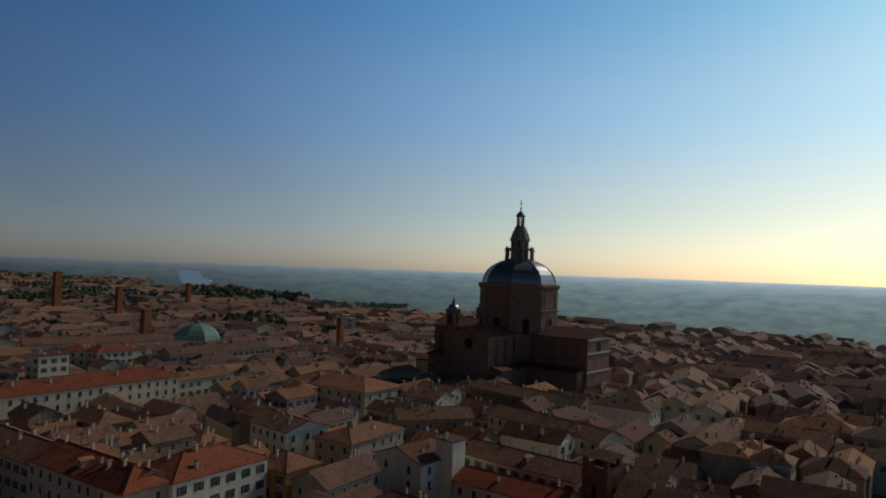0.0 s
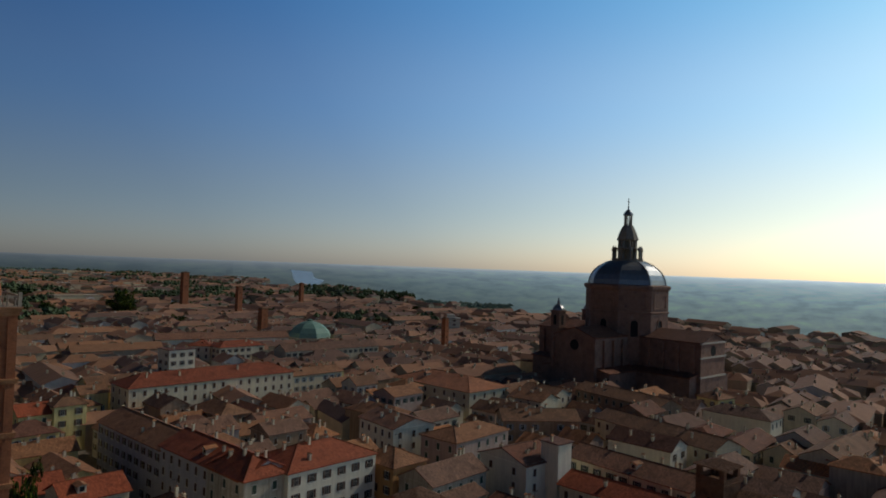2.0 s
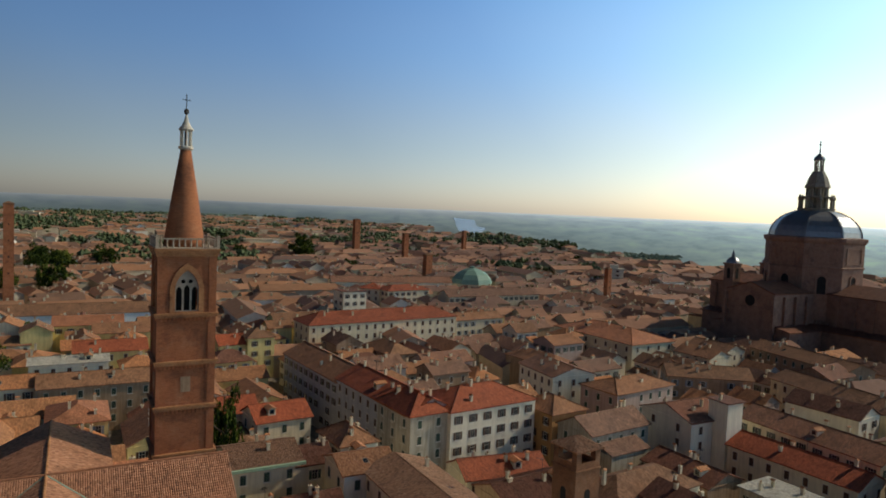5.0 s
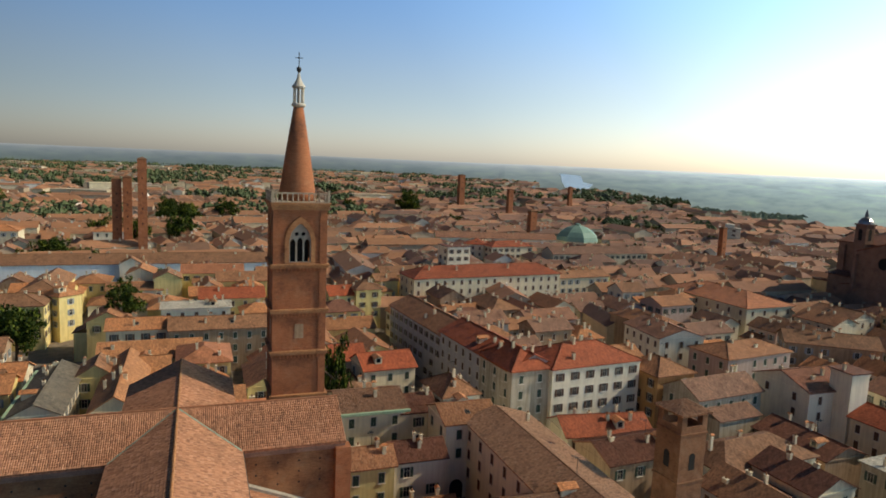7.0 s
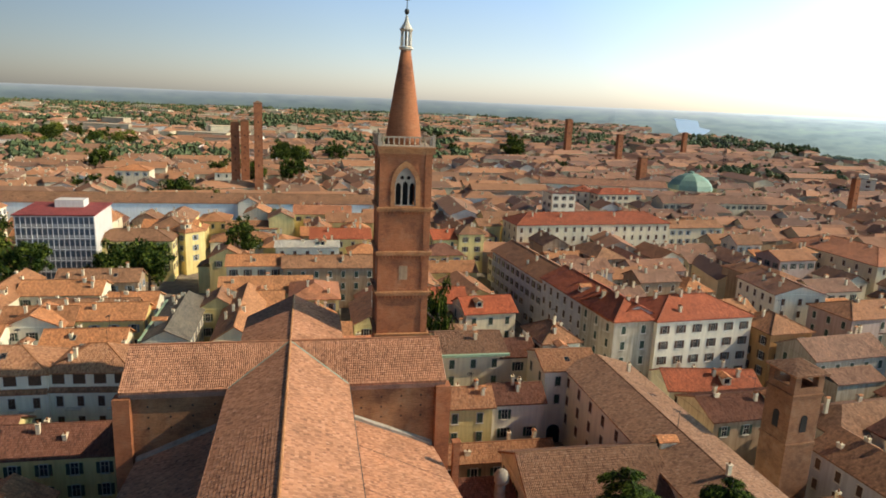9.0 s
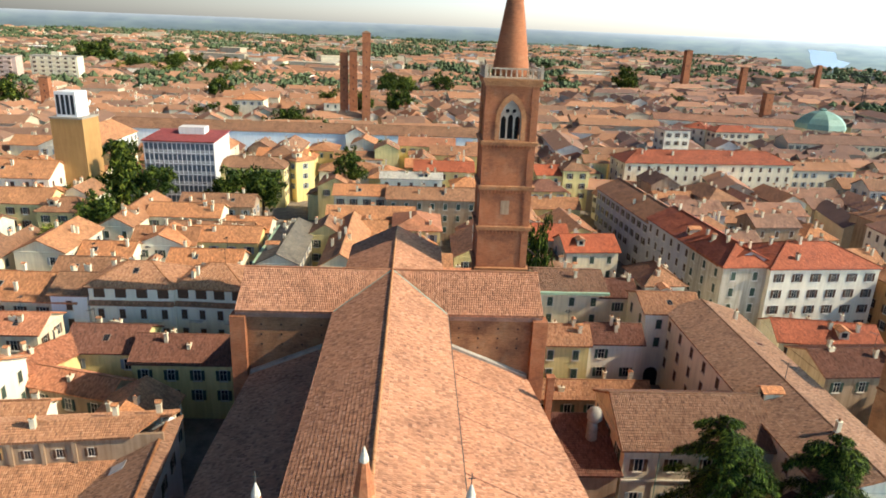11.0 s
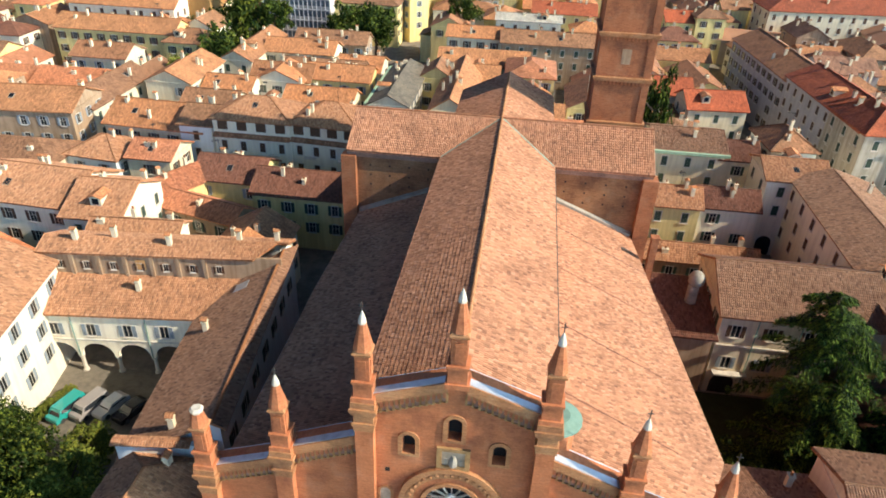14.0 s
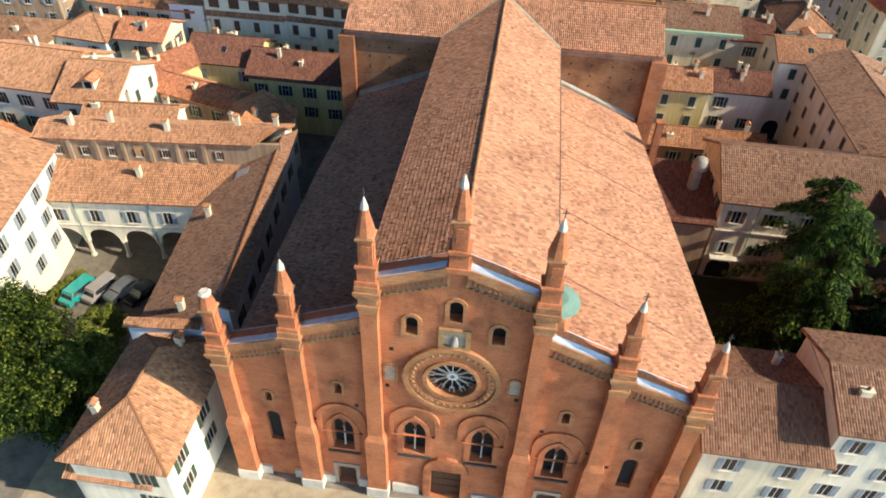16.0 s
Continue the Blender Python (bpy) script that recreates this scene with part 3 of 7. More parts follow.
def house(x, y, ang, L, D, ze, rise, kind, wall, roof, sides="all", chimneys=2, win=None, step=3.3, name="house", rows=3, fine=None, clutter=True):
    """A house with its ridge along its length; sides: which walls have windows."""
    FOOT.append((x, y, ang, L, D))
    th = base(name, pose(x, y, 0, 0, 0, ang), f"{COLOUR[wall]} plastered town house with {SHAPES[kind]} {ROOFS[roof]}", "house", "town houses")
    part("wall", wall_bm(kind, L, D, ze, rise), WALL[wall], th)
    part("cornice", cornice_bm(L, D, ze), WALL[wall], th)
    f, r = roof_faces(kind, L, D, ze, rise)
    part("roof", roof_bm(f), TILE[roof], th)
    if r and kind != "f":
        part("ridge_tiles", ridge_bm(r), TILE[roof], th)
    if kind != "f" and math.hypot(x, y) < 125 and roof in BARREL:
        tiles(th, f, roof)
    rr = random.Random(int(x * 13 + y * 7))
    wm = WIN[win] if win is not None else WIN[rr.randrange(5)]
    walls = (((0, -D / 2), 0, L), ((L / 2, 0), 90, D), ((0, D / 2), 180, L), ((-L / 2, 0), 270, D))
    for i, ((px, py), a, ln) in enumerate(walls):
        if sides != "all" and str(i) not in sides or faces_away(x, y, ang + a):
            continue
        n = int((ln - 1.0) / step)
        for j in range(n):
            u = (j - (n - 1) / 2) * (ln / max(n, 1))
            for k in range(rows):
                z = ze - 3.0 - 3.3 * k
                if z < 1 or rr.random() < 0.06:
                    continue
                m = pose(px, py, z, 0, 0, a) @ pose(u, 0, 0)
                if fine is None:
                    place("window", wm, th, "", m)
                else:
                    fine_window(th, m, fine)
    for _ in range(chimneys + 1):
        u, v = rr.uniform(-0.4, 0.4) * L, rr.uniform(-0.36, 0.36) * D
        h = ze + rise * (1 - abs(v) / (D / 2)) if kind == "g" else ze + rise * (1 - abs(u) / (L / 2)) if kind == "p" else ze + min(rise, (L / 2 - abs(u)) * 2 * rise / min(L, D), (D / 2 - abs(v)) * 2 * rise / min(L, D)) if kind == "h" else ze
        place("chimney", rr.choice(CHIM), th, "", pose(u, v, h - 0.1, 0, 0, rr.choice((0, 90))))
    if clutter and kind in "gh" and L > 7:
        slope = math.degrees(math.atan2(rise, D / 2))
        for side in (0, 180):
            if rr.random() < 0.55:
                u, v = rr.uniform(-0.28, 0.28) * L, D * rr.uniform(0.2, 0.3)
                z = ze + rise * (1 - v / (D / 2))
                m = pose(0, 0, 0, 0, 0, side) @ pose(u, -v, z)
                if rr.random() < 0.6:
                    place("skylight", SKYLIGHT, th, "", m @ pose(0, 0, 0, slope, 0, 0))
                else:
                    place("dormer", DORMER, th, "", m)
        if rr.random() < 0.5:
            place("antenna", ANTENNA, th, "", pose(rr.uniform(-0.3, 0.3) * L, 0, ze + rise, 0, 0, rr.uniform(0, 180)))
    return th

# ---- ground: one sheet to the horizon, town paving near, haze-tinted fields far ----
def ground_mat():
    m, t, b = nodes("ground_town_and_fields", 0.95)
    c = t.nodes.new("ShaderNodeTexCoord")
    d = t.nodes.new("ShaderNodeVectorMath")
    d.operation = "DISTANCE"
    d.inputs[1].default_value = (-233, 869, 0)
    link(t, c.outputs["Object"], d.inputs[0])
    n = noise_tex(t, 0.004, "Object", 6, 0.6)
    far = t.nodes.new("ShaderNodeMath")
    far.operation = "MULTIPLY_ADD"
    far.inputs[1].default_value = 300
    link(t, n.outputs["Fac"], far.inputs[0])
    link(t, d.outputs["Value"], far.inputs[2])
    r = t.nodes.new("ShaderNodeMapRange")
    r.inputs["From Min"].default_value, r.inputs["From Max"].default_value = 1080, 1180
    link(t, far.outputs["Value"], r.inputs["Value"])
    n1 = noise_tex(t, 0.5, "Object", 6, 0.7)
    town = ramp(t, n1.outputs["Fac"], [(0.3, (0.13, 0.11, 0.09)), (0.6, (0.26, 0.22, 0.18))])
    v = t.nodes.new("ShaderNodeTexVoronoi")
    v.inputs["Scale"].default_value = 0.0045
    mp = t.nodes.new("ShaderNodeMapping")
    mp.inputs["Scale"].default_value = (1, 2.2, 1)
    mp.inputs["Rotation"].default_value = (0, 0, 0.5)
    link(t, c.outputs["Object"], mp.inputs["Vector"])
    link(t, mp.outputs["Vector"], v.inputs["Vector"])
    # field tones with the blue of distance haze mixed into them
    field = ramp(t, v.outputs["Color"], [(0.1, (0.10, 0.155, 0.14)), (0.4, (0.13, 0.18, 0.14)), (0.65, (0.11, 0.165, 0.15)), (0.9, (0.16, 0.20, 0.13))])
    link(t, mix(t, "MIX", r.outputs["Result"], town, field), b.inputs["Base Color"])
    return m


bm = bmesh.new()
rings = [0, 150, 400, 900, 1800, 3200, 4950]
cols = [[bm.verts.new((r * math.cos(a * math.pi / 24), r * math.sin(a * math.pi / 24), 0)) for a in range(48)] for r in rings[1:]]
c0 = bm.verts.new((0, 0, 0))
for k in range(48):
    bm.faces.new((c0, cols[0][k], cols[0][(k + 1) % 48]))
    for a, b in zip(cols, cols[1:]):
        bm.faces.new((a[k], b[k], b[(k + 1) % 48], a[(k + 1) % 48]))
tagged(finish("ground", bm, ground_mat()), "grey-brown town paving turning into green plain, haze in its colour", "ground", kind="structure")

# the river, between its wooded banks
water, wt, wb = nodes("river_water", 0.25)
wb.inputs["Base Color"].default_value, wb.inputs["Specular IOR Level"].default_value = (0.20, 0.25, 0.27, 1), 0.4
bump(wt, wb, noise_tex(wt, 0.2).outputs["Fac"], 0.1, 0.2)
def polar(az, r, z=0.0):
    return (r * math.sin(radians(az)), r * math.cos(radians(az)), z)


# the far side of the plain: a backdrop sheet with haze painted into its glow
haze, ht, hb = nodes("painted_haze", 1.0)
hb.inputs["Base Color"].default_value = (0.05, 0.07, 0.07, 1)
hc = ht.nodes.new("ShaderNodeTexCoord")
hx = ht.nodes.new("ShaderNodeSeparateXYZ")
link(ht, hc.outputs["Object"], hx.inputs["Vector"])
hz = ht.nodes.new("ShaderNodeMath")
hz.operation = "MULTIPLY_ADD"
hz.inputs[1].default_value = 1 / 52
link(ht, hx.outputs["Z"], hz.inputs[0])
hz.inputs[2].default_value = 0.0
# paler and bluer with height: haze put into the emission colour
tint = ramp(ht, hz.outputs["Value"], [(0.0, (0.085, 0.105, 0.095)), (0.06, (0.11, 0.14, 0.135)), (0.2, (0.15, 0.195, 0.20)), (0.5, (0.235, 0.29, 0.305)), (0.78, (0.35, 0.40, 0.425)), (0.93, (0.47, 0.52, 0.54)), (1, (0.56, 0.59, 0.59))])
# clumps of wood and pale fields, laid out by bearing and distance
hl = ht.nodes.new("ShaderNodeVectorMath")
hl.operation = "LENGTH"
link(ht, hc.outputs["Object"], hl.inputs[0])
hlog = ht.nodes.new("ShaderNodeMath")
hlog.operation = "LOGARITHM"
hlog.inputs[1].default_value = 2.718
link(ht, hl.outputs["Value"], hlog.inputs[0])
hcomb = ht.nodes.new("ShaderNodeCombineXYZ")
hdir = ht.nodes.new("ShaderNodeVectorMath")
hdir.operation = "NORMALIZE"
link(ht, hc.outputs["Object"], hdir.inputs[0])
hs = ht.nodes.new("ShaderNodeSeparateXYZ")
link(ht, hdir.outputs["Vector"], hs.inputs["Vector"])
link(ht, hs.outputs["X"], hcomb.inputs["X"])
link(ht, hs.outputs["Y"], hcomb.inputs["Y"])
link(ht, hlog.outputs["Value"], hcomb.inputs["Z"])
hmap = ht.nodes.new("ShaderNodeMapping")
hmap.inputs["Scale"].default_value = (34, 34, 7)
link(ht, hcomb.outputs["Vector"], hmap.inputs["Vector"])
hn = ht.nodes.new("ShaderNodeTexNoise")
hn.inputs["Scale"].default_value, hn.inputs["Detail"].default_value, hn.inputs["Roughness"].default_value = 1.0, 5, 0.55
link(ht, hmap.outputs["Vector"], hn.inputs["Vector"])
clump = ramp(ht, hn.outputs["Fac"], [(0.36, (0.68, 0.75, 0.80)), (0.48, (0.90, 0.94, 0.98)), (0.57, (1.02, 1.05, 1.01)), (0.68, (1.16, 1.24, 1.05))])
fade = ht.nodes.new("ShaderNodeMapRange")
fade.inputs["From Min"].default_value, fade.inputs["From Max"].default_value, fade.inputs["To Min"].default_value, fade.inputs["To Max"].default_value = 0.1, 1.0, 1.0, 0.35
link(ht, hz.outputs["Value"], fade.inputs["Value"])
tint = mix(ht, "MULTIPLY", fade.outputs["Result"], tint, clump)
# the painted haze glows brighter towards the sun's bearing
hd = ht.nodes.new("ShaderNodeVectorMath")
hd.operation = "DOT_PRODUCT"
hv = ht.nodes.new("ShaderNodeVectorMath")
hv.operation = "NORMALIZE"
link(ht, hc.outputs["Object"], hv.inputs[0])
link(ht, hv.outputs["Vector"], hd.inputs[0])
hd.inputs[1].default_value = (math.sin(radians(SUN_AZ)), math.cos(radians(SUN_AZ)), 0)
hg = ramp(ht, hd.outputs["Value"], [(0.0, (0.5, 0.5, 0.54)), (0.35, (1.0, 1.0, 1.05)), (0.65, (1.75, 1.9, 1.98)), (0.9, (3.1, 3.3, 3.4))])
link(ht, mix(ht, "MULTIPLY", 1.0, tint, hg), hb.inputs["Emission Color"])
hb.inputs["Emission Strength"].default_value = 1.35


def reach(a):
    """How far the town goes in each direction."""
    if 27.5 < a < 34:
        return 1440
    if a < 18:
        return 2300
    if a < 45:
        return 2300 + (a - 18) / 27 * (800 - 2300)
    return 800 - (a - 45) * 3


def haze_start(a):
    return min(reach(a + k) for k in (-3, -1.5, 0, 1.5, 3)) * 1.03 + 25


def haze_z(a, r):
    r0 = haze_start(a)
    return 1 + 51 * max(0, (r - r0) / (3950 - r0)) ** 1.3


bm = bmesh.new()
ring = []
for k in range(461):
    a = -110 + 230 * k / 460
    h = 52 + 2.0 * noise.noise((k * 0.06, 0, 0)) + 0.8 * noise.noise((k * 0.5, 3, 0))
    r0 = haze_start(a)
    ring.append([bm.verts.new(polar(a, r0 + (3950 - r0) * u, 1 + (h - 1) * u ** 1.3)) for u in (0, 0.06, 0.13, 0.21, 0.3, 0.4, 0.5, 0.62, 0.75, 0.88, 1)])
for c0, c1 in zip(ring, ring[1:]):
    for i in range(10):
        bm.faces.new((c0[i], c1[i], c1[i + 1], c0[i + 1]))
tagged(finish("backdrop", bm, haze), "backdrop of far plain woods with glowing haze painted in", "horizon", kind="structure")

left = [(30.6, 1640), (30.0, 1745), (29.75, 2110), (29.7, 2450), (29.5, 2800)]
right = [(31.8, 1600), (32.35, 1920), (31.5, 2080), (31.4, 2350), (31.3, 2620)]
bm = bmesh.new()
vl = [bm.verts.new(polar(a, r, haze_z(a, r) + 1.0)) for a, r in left]
vr = [bm.verts.new(polar(a, r, haze_z(a, r) + 1.0)) for a, r in right]
for i in range(len(vl) - 1):
    bm.faces.new((vl[i], vr[i], vr[i + 1], vl[i + 1]))
tagged(finish("water", bm, water), "pale reflecting river bend seen far across the plain", "river", kind="structure")

# ---- the church ----
X0, YF = -2.32, 33.0
church = base("church", pose(X0, YF, 0), "large Gothic brick church with orange tiled roofs and seven pinnacles", "church")
BAY = 6.03


def raked(x):
    """Top of the front wall at a distance x from its middle."""
    x = abs(x)
    if x < BAY:
        return 29.0 - 2.2 * x / BAY
    if x < 2 * BAY:
        return 23.3 - 2.5 * (x - BAY) / BAY
    return 20.0 - 2.2 * (x - 2 * BAY) / BAY


e = 0.001
outline = [(-3 * BAY, 0), (3 * BAY, 0), (3 * BAY, raked(3 * BAY)), (2 * BAY, raked(2 * BAY + e)), (2 * BAY - e, raked(2 * BAY - e)), (BAY + e, raked(BAY + e)), (BAY, raked(BAY - e)),
           (0, 29.0), (-BAY, raked(BAY - e)), (-BAY - e, raked(BAY + e)), (-2 * BAY + e, raked(2 * BAY - e)), (-2 * BAY, raked(2 * BAY + e)), (-3 * BAY, raked(3 * BAY))]
holes = [circle(0, 17.1, 1.95), arch(0, 23.5, 0.95, 2.0), arch(-3.1, 21.7, 0.9, 1.8), arch(3.1, 21.7, 0.9, 1.8), [(-1.35, 0.05), (1.35, 0.05), (1.35, 4.5), (-1.35, 4.5)]]
for s in (-1, 1):
    holes += [arch(s * 2.85, 6.6, 1.9, 4.7, True), arch(s * 9.0, 5.8, 1.9, 4.6, True), arch(s * 15.0, 5.6, 1.2, 4.2), arch(s * 9.0, 0.05, 1.7, 2.8), arch(s * 9.0, 13.6, 0.6, 1.3), arch(s * 15.0, 11.4, 0.55, 1.1)]
part("facade_wall", sheet(bmesh.new(), outline, holes, -1.1, 0.1), BRICK, church)
# near-black sheets behind the openings: the inside shade put into colour
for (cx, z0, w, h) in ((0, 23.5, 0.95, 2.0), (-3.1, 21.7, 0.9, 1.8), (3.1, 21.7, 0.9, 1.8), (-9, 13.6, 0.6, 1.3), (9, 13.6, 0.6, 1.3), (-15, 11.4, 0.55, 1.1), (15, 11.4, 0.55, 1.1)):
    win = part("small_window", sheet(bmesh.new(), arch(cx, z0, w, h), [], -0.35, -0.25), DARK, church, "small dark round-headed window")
    part("surround", sheet(bmesh.new(), arch(cx, z0 - 0.25, w + 0.6, h + 0.55), [arch(cx, z0, w, h)], -1.2, -1.1), TERRA, win)
for s in (-1, 1):
    for cx, z0, w, h in ((s * 2.85, 6.6, 1.9, 4.7), (s * 9.0, 5.8, 1.9, 4.6)):
        win = part("gothic_window", sheet(bmesh.new(), arch(cx, z0, w, h, True), [], -0.4, -0.3), DARK, church, "pointed two-light window with a stone column")
        bm = sheet(bmesh.new(), arch(cx, z0, w, h, True), [arch(cx - w * 0.245, z0 + 0.04, w * 0.43, h * 0.76, True), arch(cx + w * 0.245, z0 + 0.04, w * 0.43, h * 0.76, True), circle(cx, z0 + h * 0.82, w * 0.11, 12)], -0.62, -0.5)
        part("tracery", bm, BRICK_OLD, win, "weathered brick tracery")
        part("column", lathe(bmesh.new(), [(0.12, z0), (0.07, z0 + 0.2), (0.06, z0 + h * 0.52), (0.13, z0 + h * 0.58)], 8, 0, 0, cx, -0.72), STONE, win, "thin pale stone column")
        part("surround", sheet(bmesh.new(), arch(cx, z0 - 0.3, w + 1.0, h + 0.8, True), [arch(cx, z0, w, h, True)], -1.22, -1.1), BRICK, win)
        part("hood", sheet(bmesh.new(), arch(cx, z0 + h * 0.55, w + 2.3, h * 0.45 + 1.9), [arch(cx, z0 + h * 0.55 - 0.01, w + 1.6, h * 0.45 + 1.5)], -1.3, -1.1), BRICK, win)
        part("sill", box(bmesh.new(), cx - w / 2 - 0.5, cx + w / 2 + 0.5, -1.35, -0.6, z0 - 0.55, z0 - 0.3), IRON, win, "dark sloping sill")
    part("blind_window", sheet(bmesh.new(), arch(s * 15.0, 5.6, 1.2, 4.2), [], -0.7, -0.6), DARK, church, "tall dark round-headed window")
    part("side_door", sheet(bmesh.new(), arch(s * 9.0, 0.05, 1.7, 2.8), [], -0.6, -0.5), WOOD, church, "dark wooden side door")
    part("door_surround", sheet(bmesh.new(), [(s * 9 - 1.2, 0), (s * 9 + 1.2, 0), (s * 9 + 1.2, 3.3), (s * 9 - 1.2, 3.3)], [[(s * 9 - 0.86, 0.01), (s * 9 + 0.86, 0.01), (s * 9 + 0.86, 2.86), (s * 9 - 0.86, 2.86)]], -1.25, -1.1), TERRA_PALE, church)
door = part("portal_door", sheet(bmesh.new(), [(-1.35, 0.05), (1.35, 0.05), (1.35, 4.5), (-1.35, 4.5)], [], -0.7, -0.55), WOOD, church, "tall dark wooden main door")
bm = bmesh.new()
for k in range(2):
    for j in range(4):
        box(bm, -1.3 + k * 1.36, -0.1 + k * 1.36, -0.76, -0.7, 0.25 + j * 1.1, 1.2 + j * 1.1)
part("door_panels", bm, WOOD, door)
part("portal_surround", sheet(bmesh.new(), arch(0, 0, 4.0, 6.4), [[(-1.37, 0.01), (1.37, 0.01), (1.37, 4.52), (-1.37, 4.52)]], -1.4, -1.1), BRICK, church, "moulded brick portal")
# the rose
rose = part("rose_window", sheet(bmesh.new(), circle(0, 17.1, 1.93), [], -0.55, -0.45), DARK, church, "round rose window with twelve stone spokes")
for i, (ro, ri, y, m) in enumerate(((3.75, 3.35, -1.42, TERRA), (3.3, 2.75, -1.3, TERRA), (2.7, 2.25, -1.22, BRICK), (2.22, 1.9, -1.36, TERRA))):
    part("ring", sheet(bmesh.new(), circle(0, 17.1, ro, 40), [circle(0, 17.1, ri, 40)], y, -1.1), m, rose)
knob = lathe(bmesh.new(), [(0.16, -0.05), (0.15, 0.03), (0.08, 0.1)], 6)
knob_me = bpy.data.meshes.new("rosette")
knob.to_mesh(knob_me)
knob_me.materials.append(TERRA)
for k in range(36):
    a = 2 * math.pi * k / 36
    place("rosette", knob_me, rose, "", pose(3.02 * math.cos(a), -1.31, 17.1 + 3.02 * math.sin(a), 90, 0, 0))
spoke = bmesh.new()
box(spoke, 0.35, 1.45, -0.82, -0.68, -0.035, 0.035)
box(spoke, 1.4, 1.95, -0.82, -0.68, -0.2, -0.15)
box(spoke, 1.4, 1.95, -0.82, -0.68, 0.15, 0.2)
box(spoke, 1.4, 1.46, -0.82, -0.68, -0.2, 0.2)
spoke_me = bpy.data.meshes.new("spoke")
spoke.to_mesh(spoke_me)
spoke_me.materials.append(STONE)
for k in range(12):
    place("spoke", spoke_me, rose, "", pose(0, 0, 17.1, 0, 30 * k, 0))
part("hub", sheet(bmesh.new(), circle(0, 17.1, 0.42, 16), [circle(0, 17.1, 0.2, 16)], -0.87, -0.63), MARBLE, rose)
panel = part("relief_panel", sheet(bmesh.new(), [(-1.15, 20.75), (1.15, 20.75), (1.15, 22.75), (-1.15, 22.75)], [[(-0.8, 21.05), (0.8, 21.05), (0.8, 22.45), (-0.8, 22.45)]], -1.28, -1.1), OCHRE, church, "square moulded frame round a worn relief")
part("relief_field", box(bmesh.new(), -0.8, 0.8, -1.14, -1.1, 21.05, 22.45), TERRA_PALE, panel)
bm = lathe(bmesh.new(), [(0.34, 21.08), (0.3, 21.5), (0.2, 21.85), (0.16, 22.0)], 8, 0, 0, 0, -1.1)
box(bm, -0.62, -0.42, -1.2, -1.12, 21.1, 21.7)
box(bm, 0.4, 0.62, -1.2, -1.12, 21.1, 21.6)
part("relief_shape", bm, STONE_DARK, panel, "worn grey relief")
for s in (-1, 1):
    niche = part("niche", sheet(bmesh.new(), arch(s * 4.75, 16.2, 0.75, 1.7), [], -1.14, -1.1), TERRA_PALE, church, "pale blind round-headed niche")
    part("surround", sheet(bmesh.new(), arch(s * 4.75, 16.0, 1.1, 2.1), [arch(s * 4.75, 16.2, 0.75, 1.7)], -1.2, -1.1), TERRA, niche)
# small square scaffold holes left in the brickwork
for x, z in ((-5.0, 15.2), (5.0, 15.4), (0.2, 12.9), (-4.6, 19.6), (11.4, 9.6), (-11.2, 9.4), (7.4, 11.8), (-7.6, 12.0), (13.2, 8.0), (-13.0, 8.4)):
    part("scaffold_hole", box(bmesh.new(), x - 0.16, x + 0.16, -1.115, -1.0, z, z + 0.38), DARK, church)
corbel = box(bmesh.new(), -0.1, 0.1, -1.4, -1.1, -0.5, 0)
corbel_me = bpy.data.meshes.new("corbel")
corbel.to_mesh(corbel_me)
corbel_me.materials.append(BRICK_OLD)
frieze = sheet(bmesh.new(), arch(0, 0, 0.58, 0.98), [arch(0, 0.01, 0.28, 0.68)], -1.3, -1.19)
frieze_me = bpy.data.meshes.new("frieze_arch")
frieze.to_mesh(frieze_me)
frieze_me.materials.append(OCHRE)
# raked cornices with corbels, and metal coping
for i in range(-3, 3):
    xa, xb = i * BAY + 0.62, (i + 1) * BAY - 0.62
    za, zb = raked(xa), raked(xb)
    part("cornice", sheet(bmesh.new(), [(xa, za - 0.75), (xb, zb - 0.75), (xb, zb + 0.02), (xa, za + 0.02)], [], -1.45, -1.1), TERRA, church)
    part("frieze", sheet(bmesh.new(), [(xa, za - 1.75), (xb, zb - 1.75), (xb, zb - 0.75), (xa, za - 0.75)], [], -1.2, -1.1), BRICK_DARK, church, "dark brick frieze")
    for k in range(11):
        x = xa + (k + 0.5) / 11 * (xb - xa)
        place("frieze_arch", frieze_me, church, "", pose(x, 0, raked(x) - 1.75))
    for k in range(14):
        x = xa + (k + 0.5) / 14 * (xb - xa)
        place("corbel", corbel_me, church, "", pose(x, 0, raked(x) - 0.75))
    roof = roof_bm([[(xa, -1.35, za + 0.1), (xb, -1.35, zb + 0.1), (xb, 0.35, zb - 0.15), (xa, 0.35, za - 0.15)]], 0.1)
    part("coping", roof, COPING, church, "blue-grey metal coping")


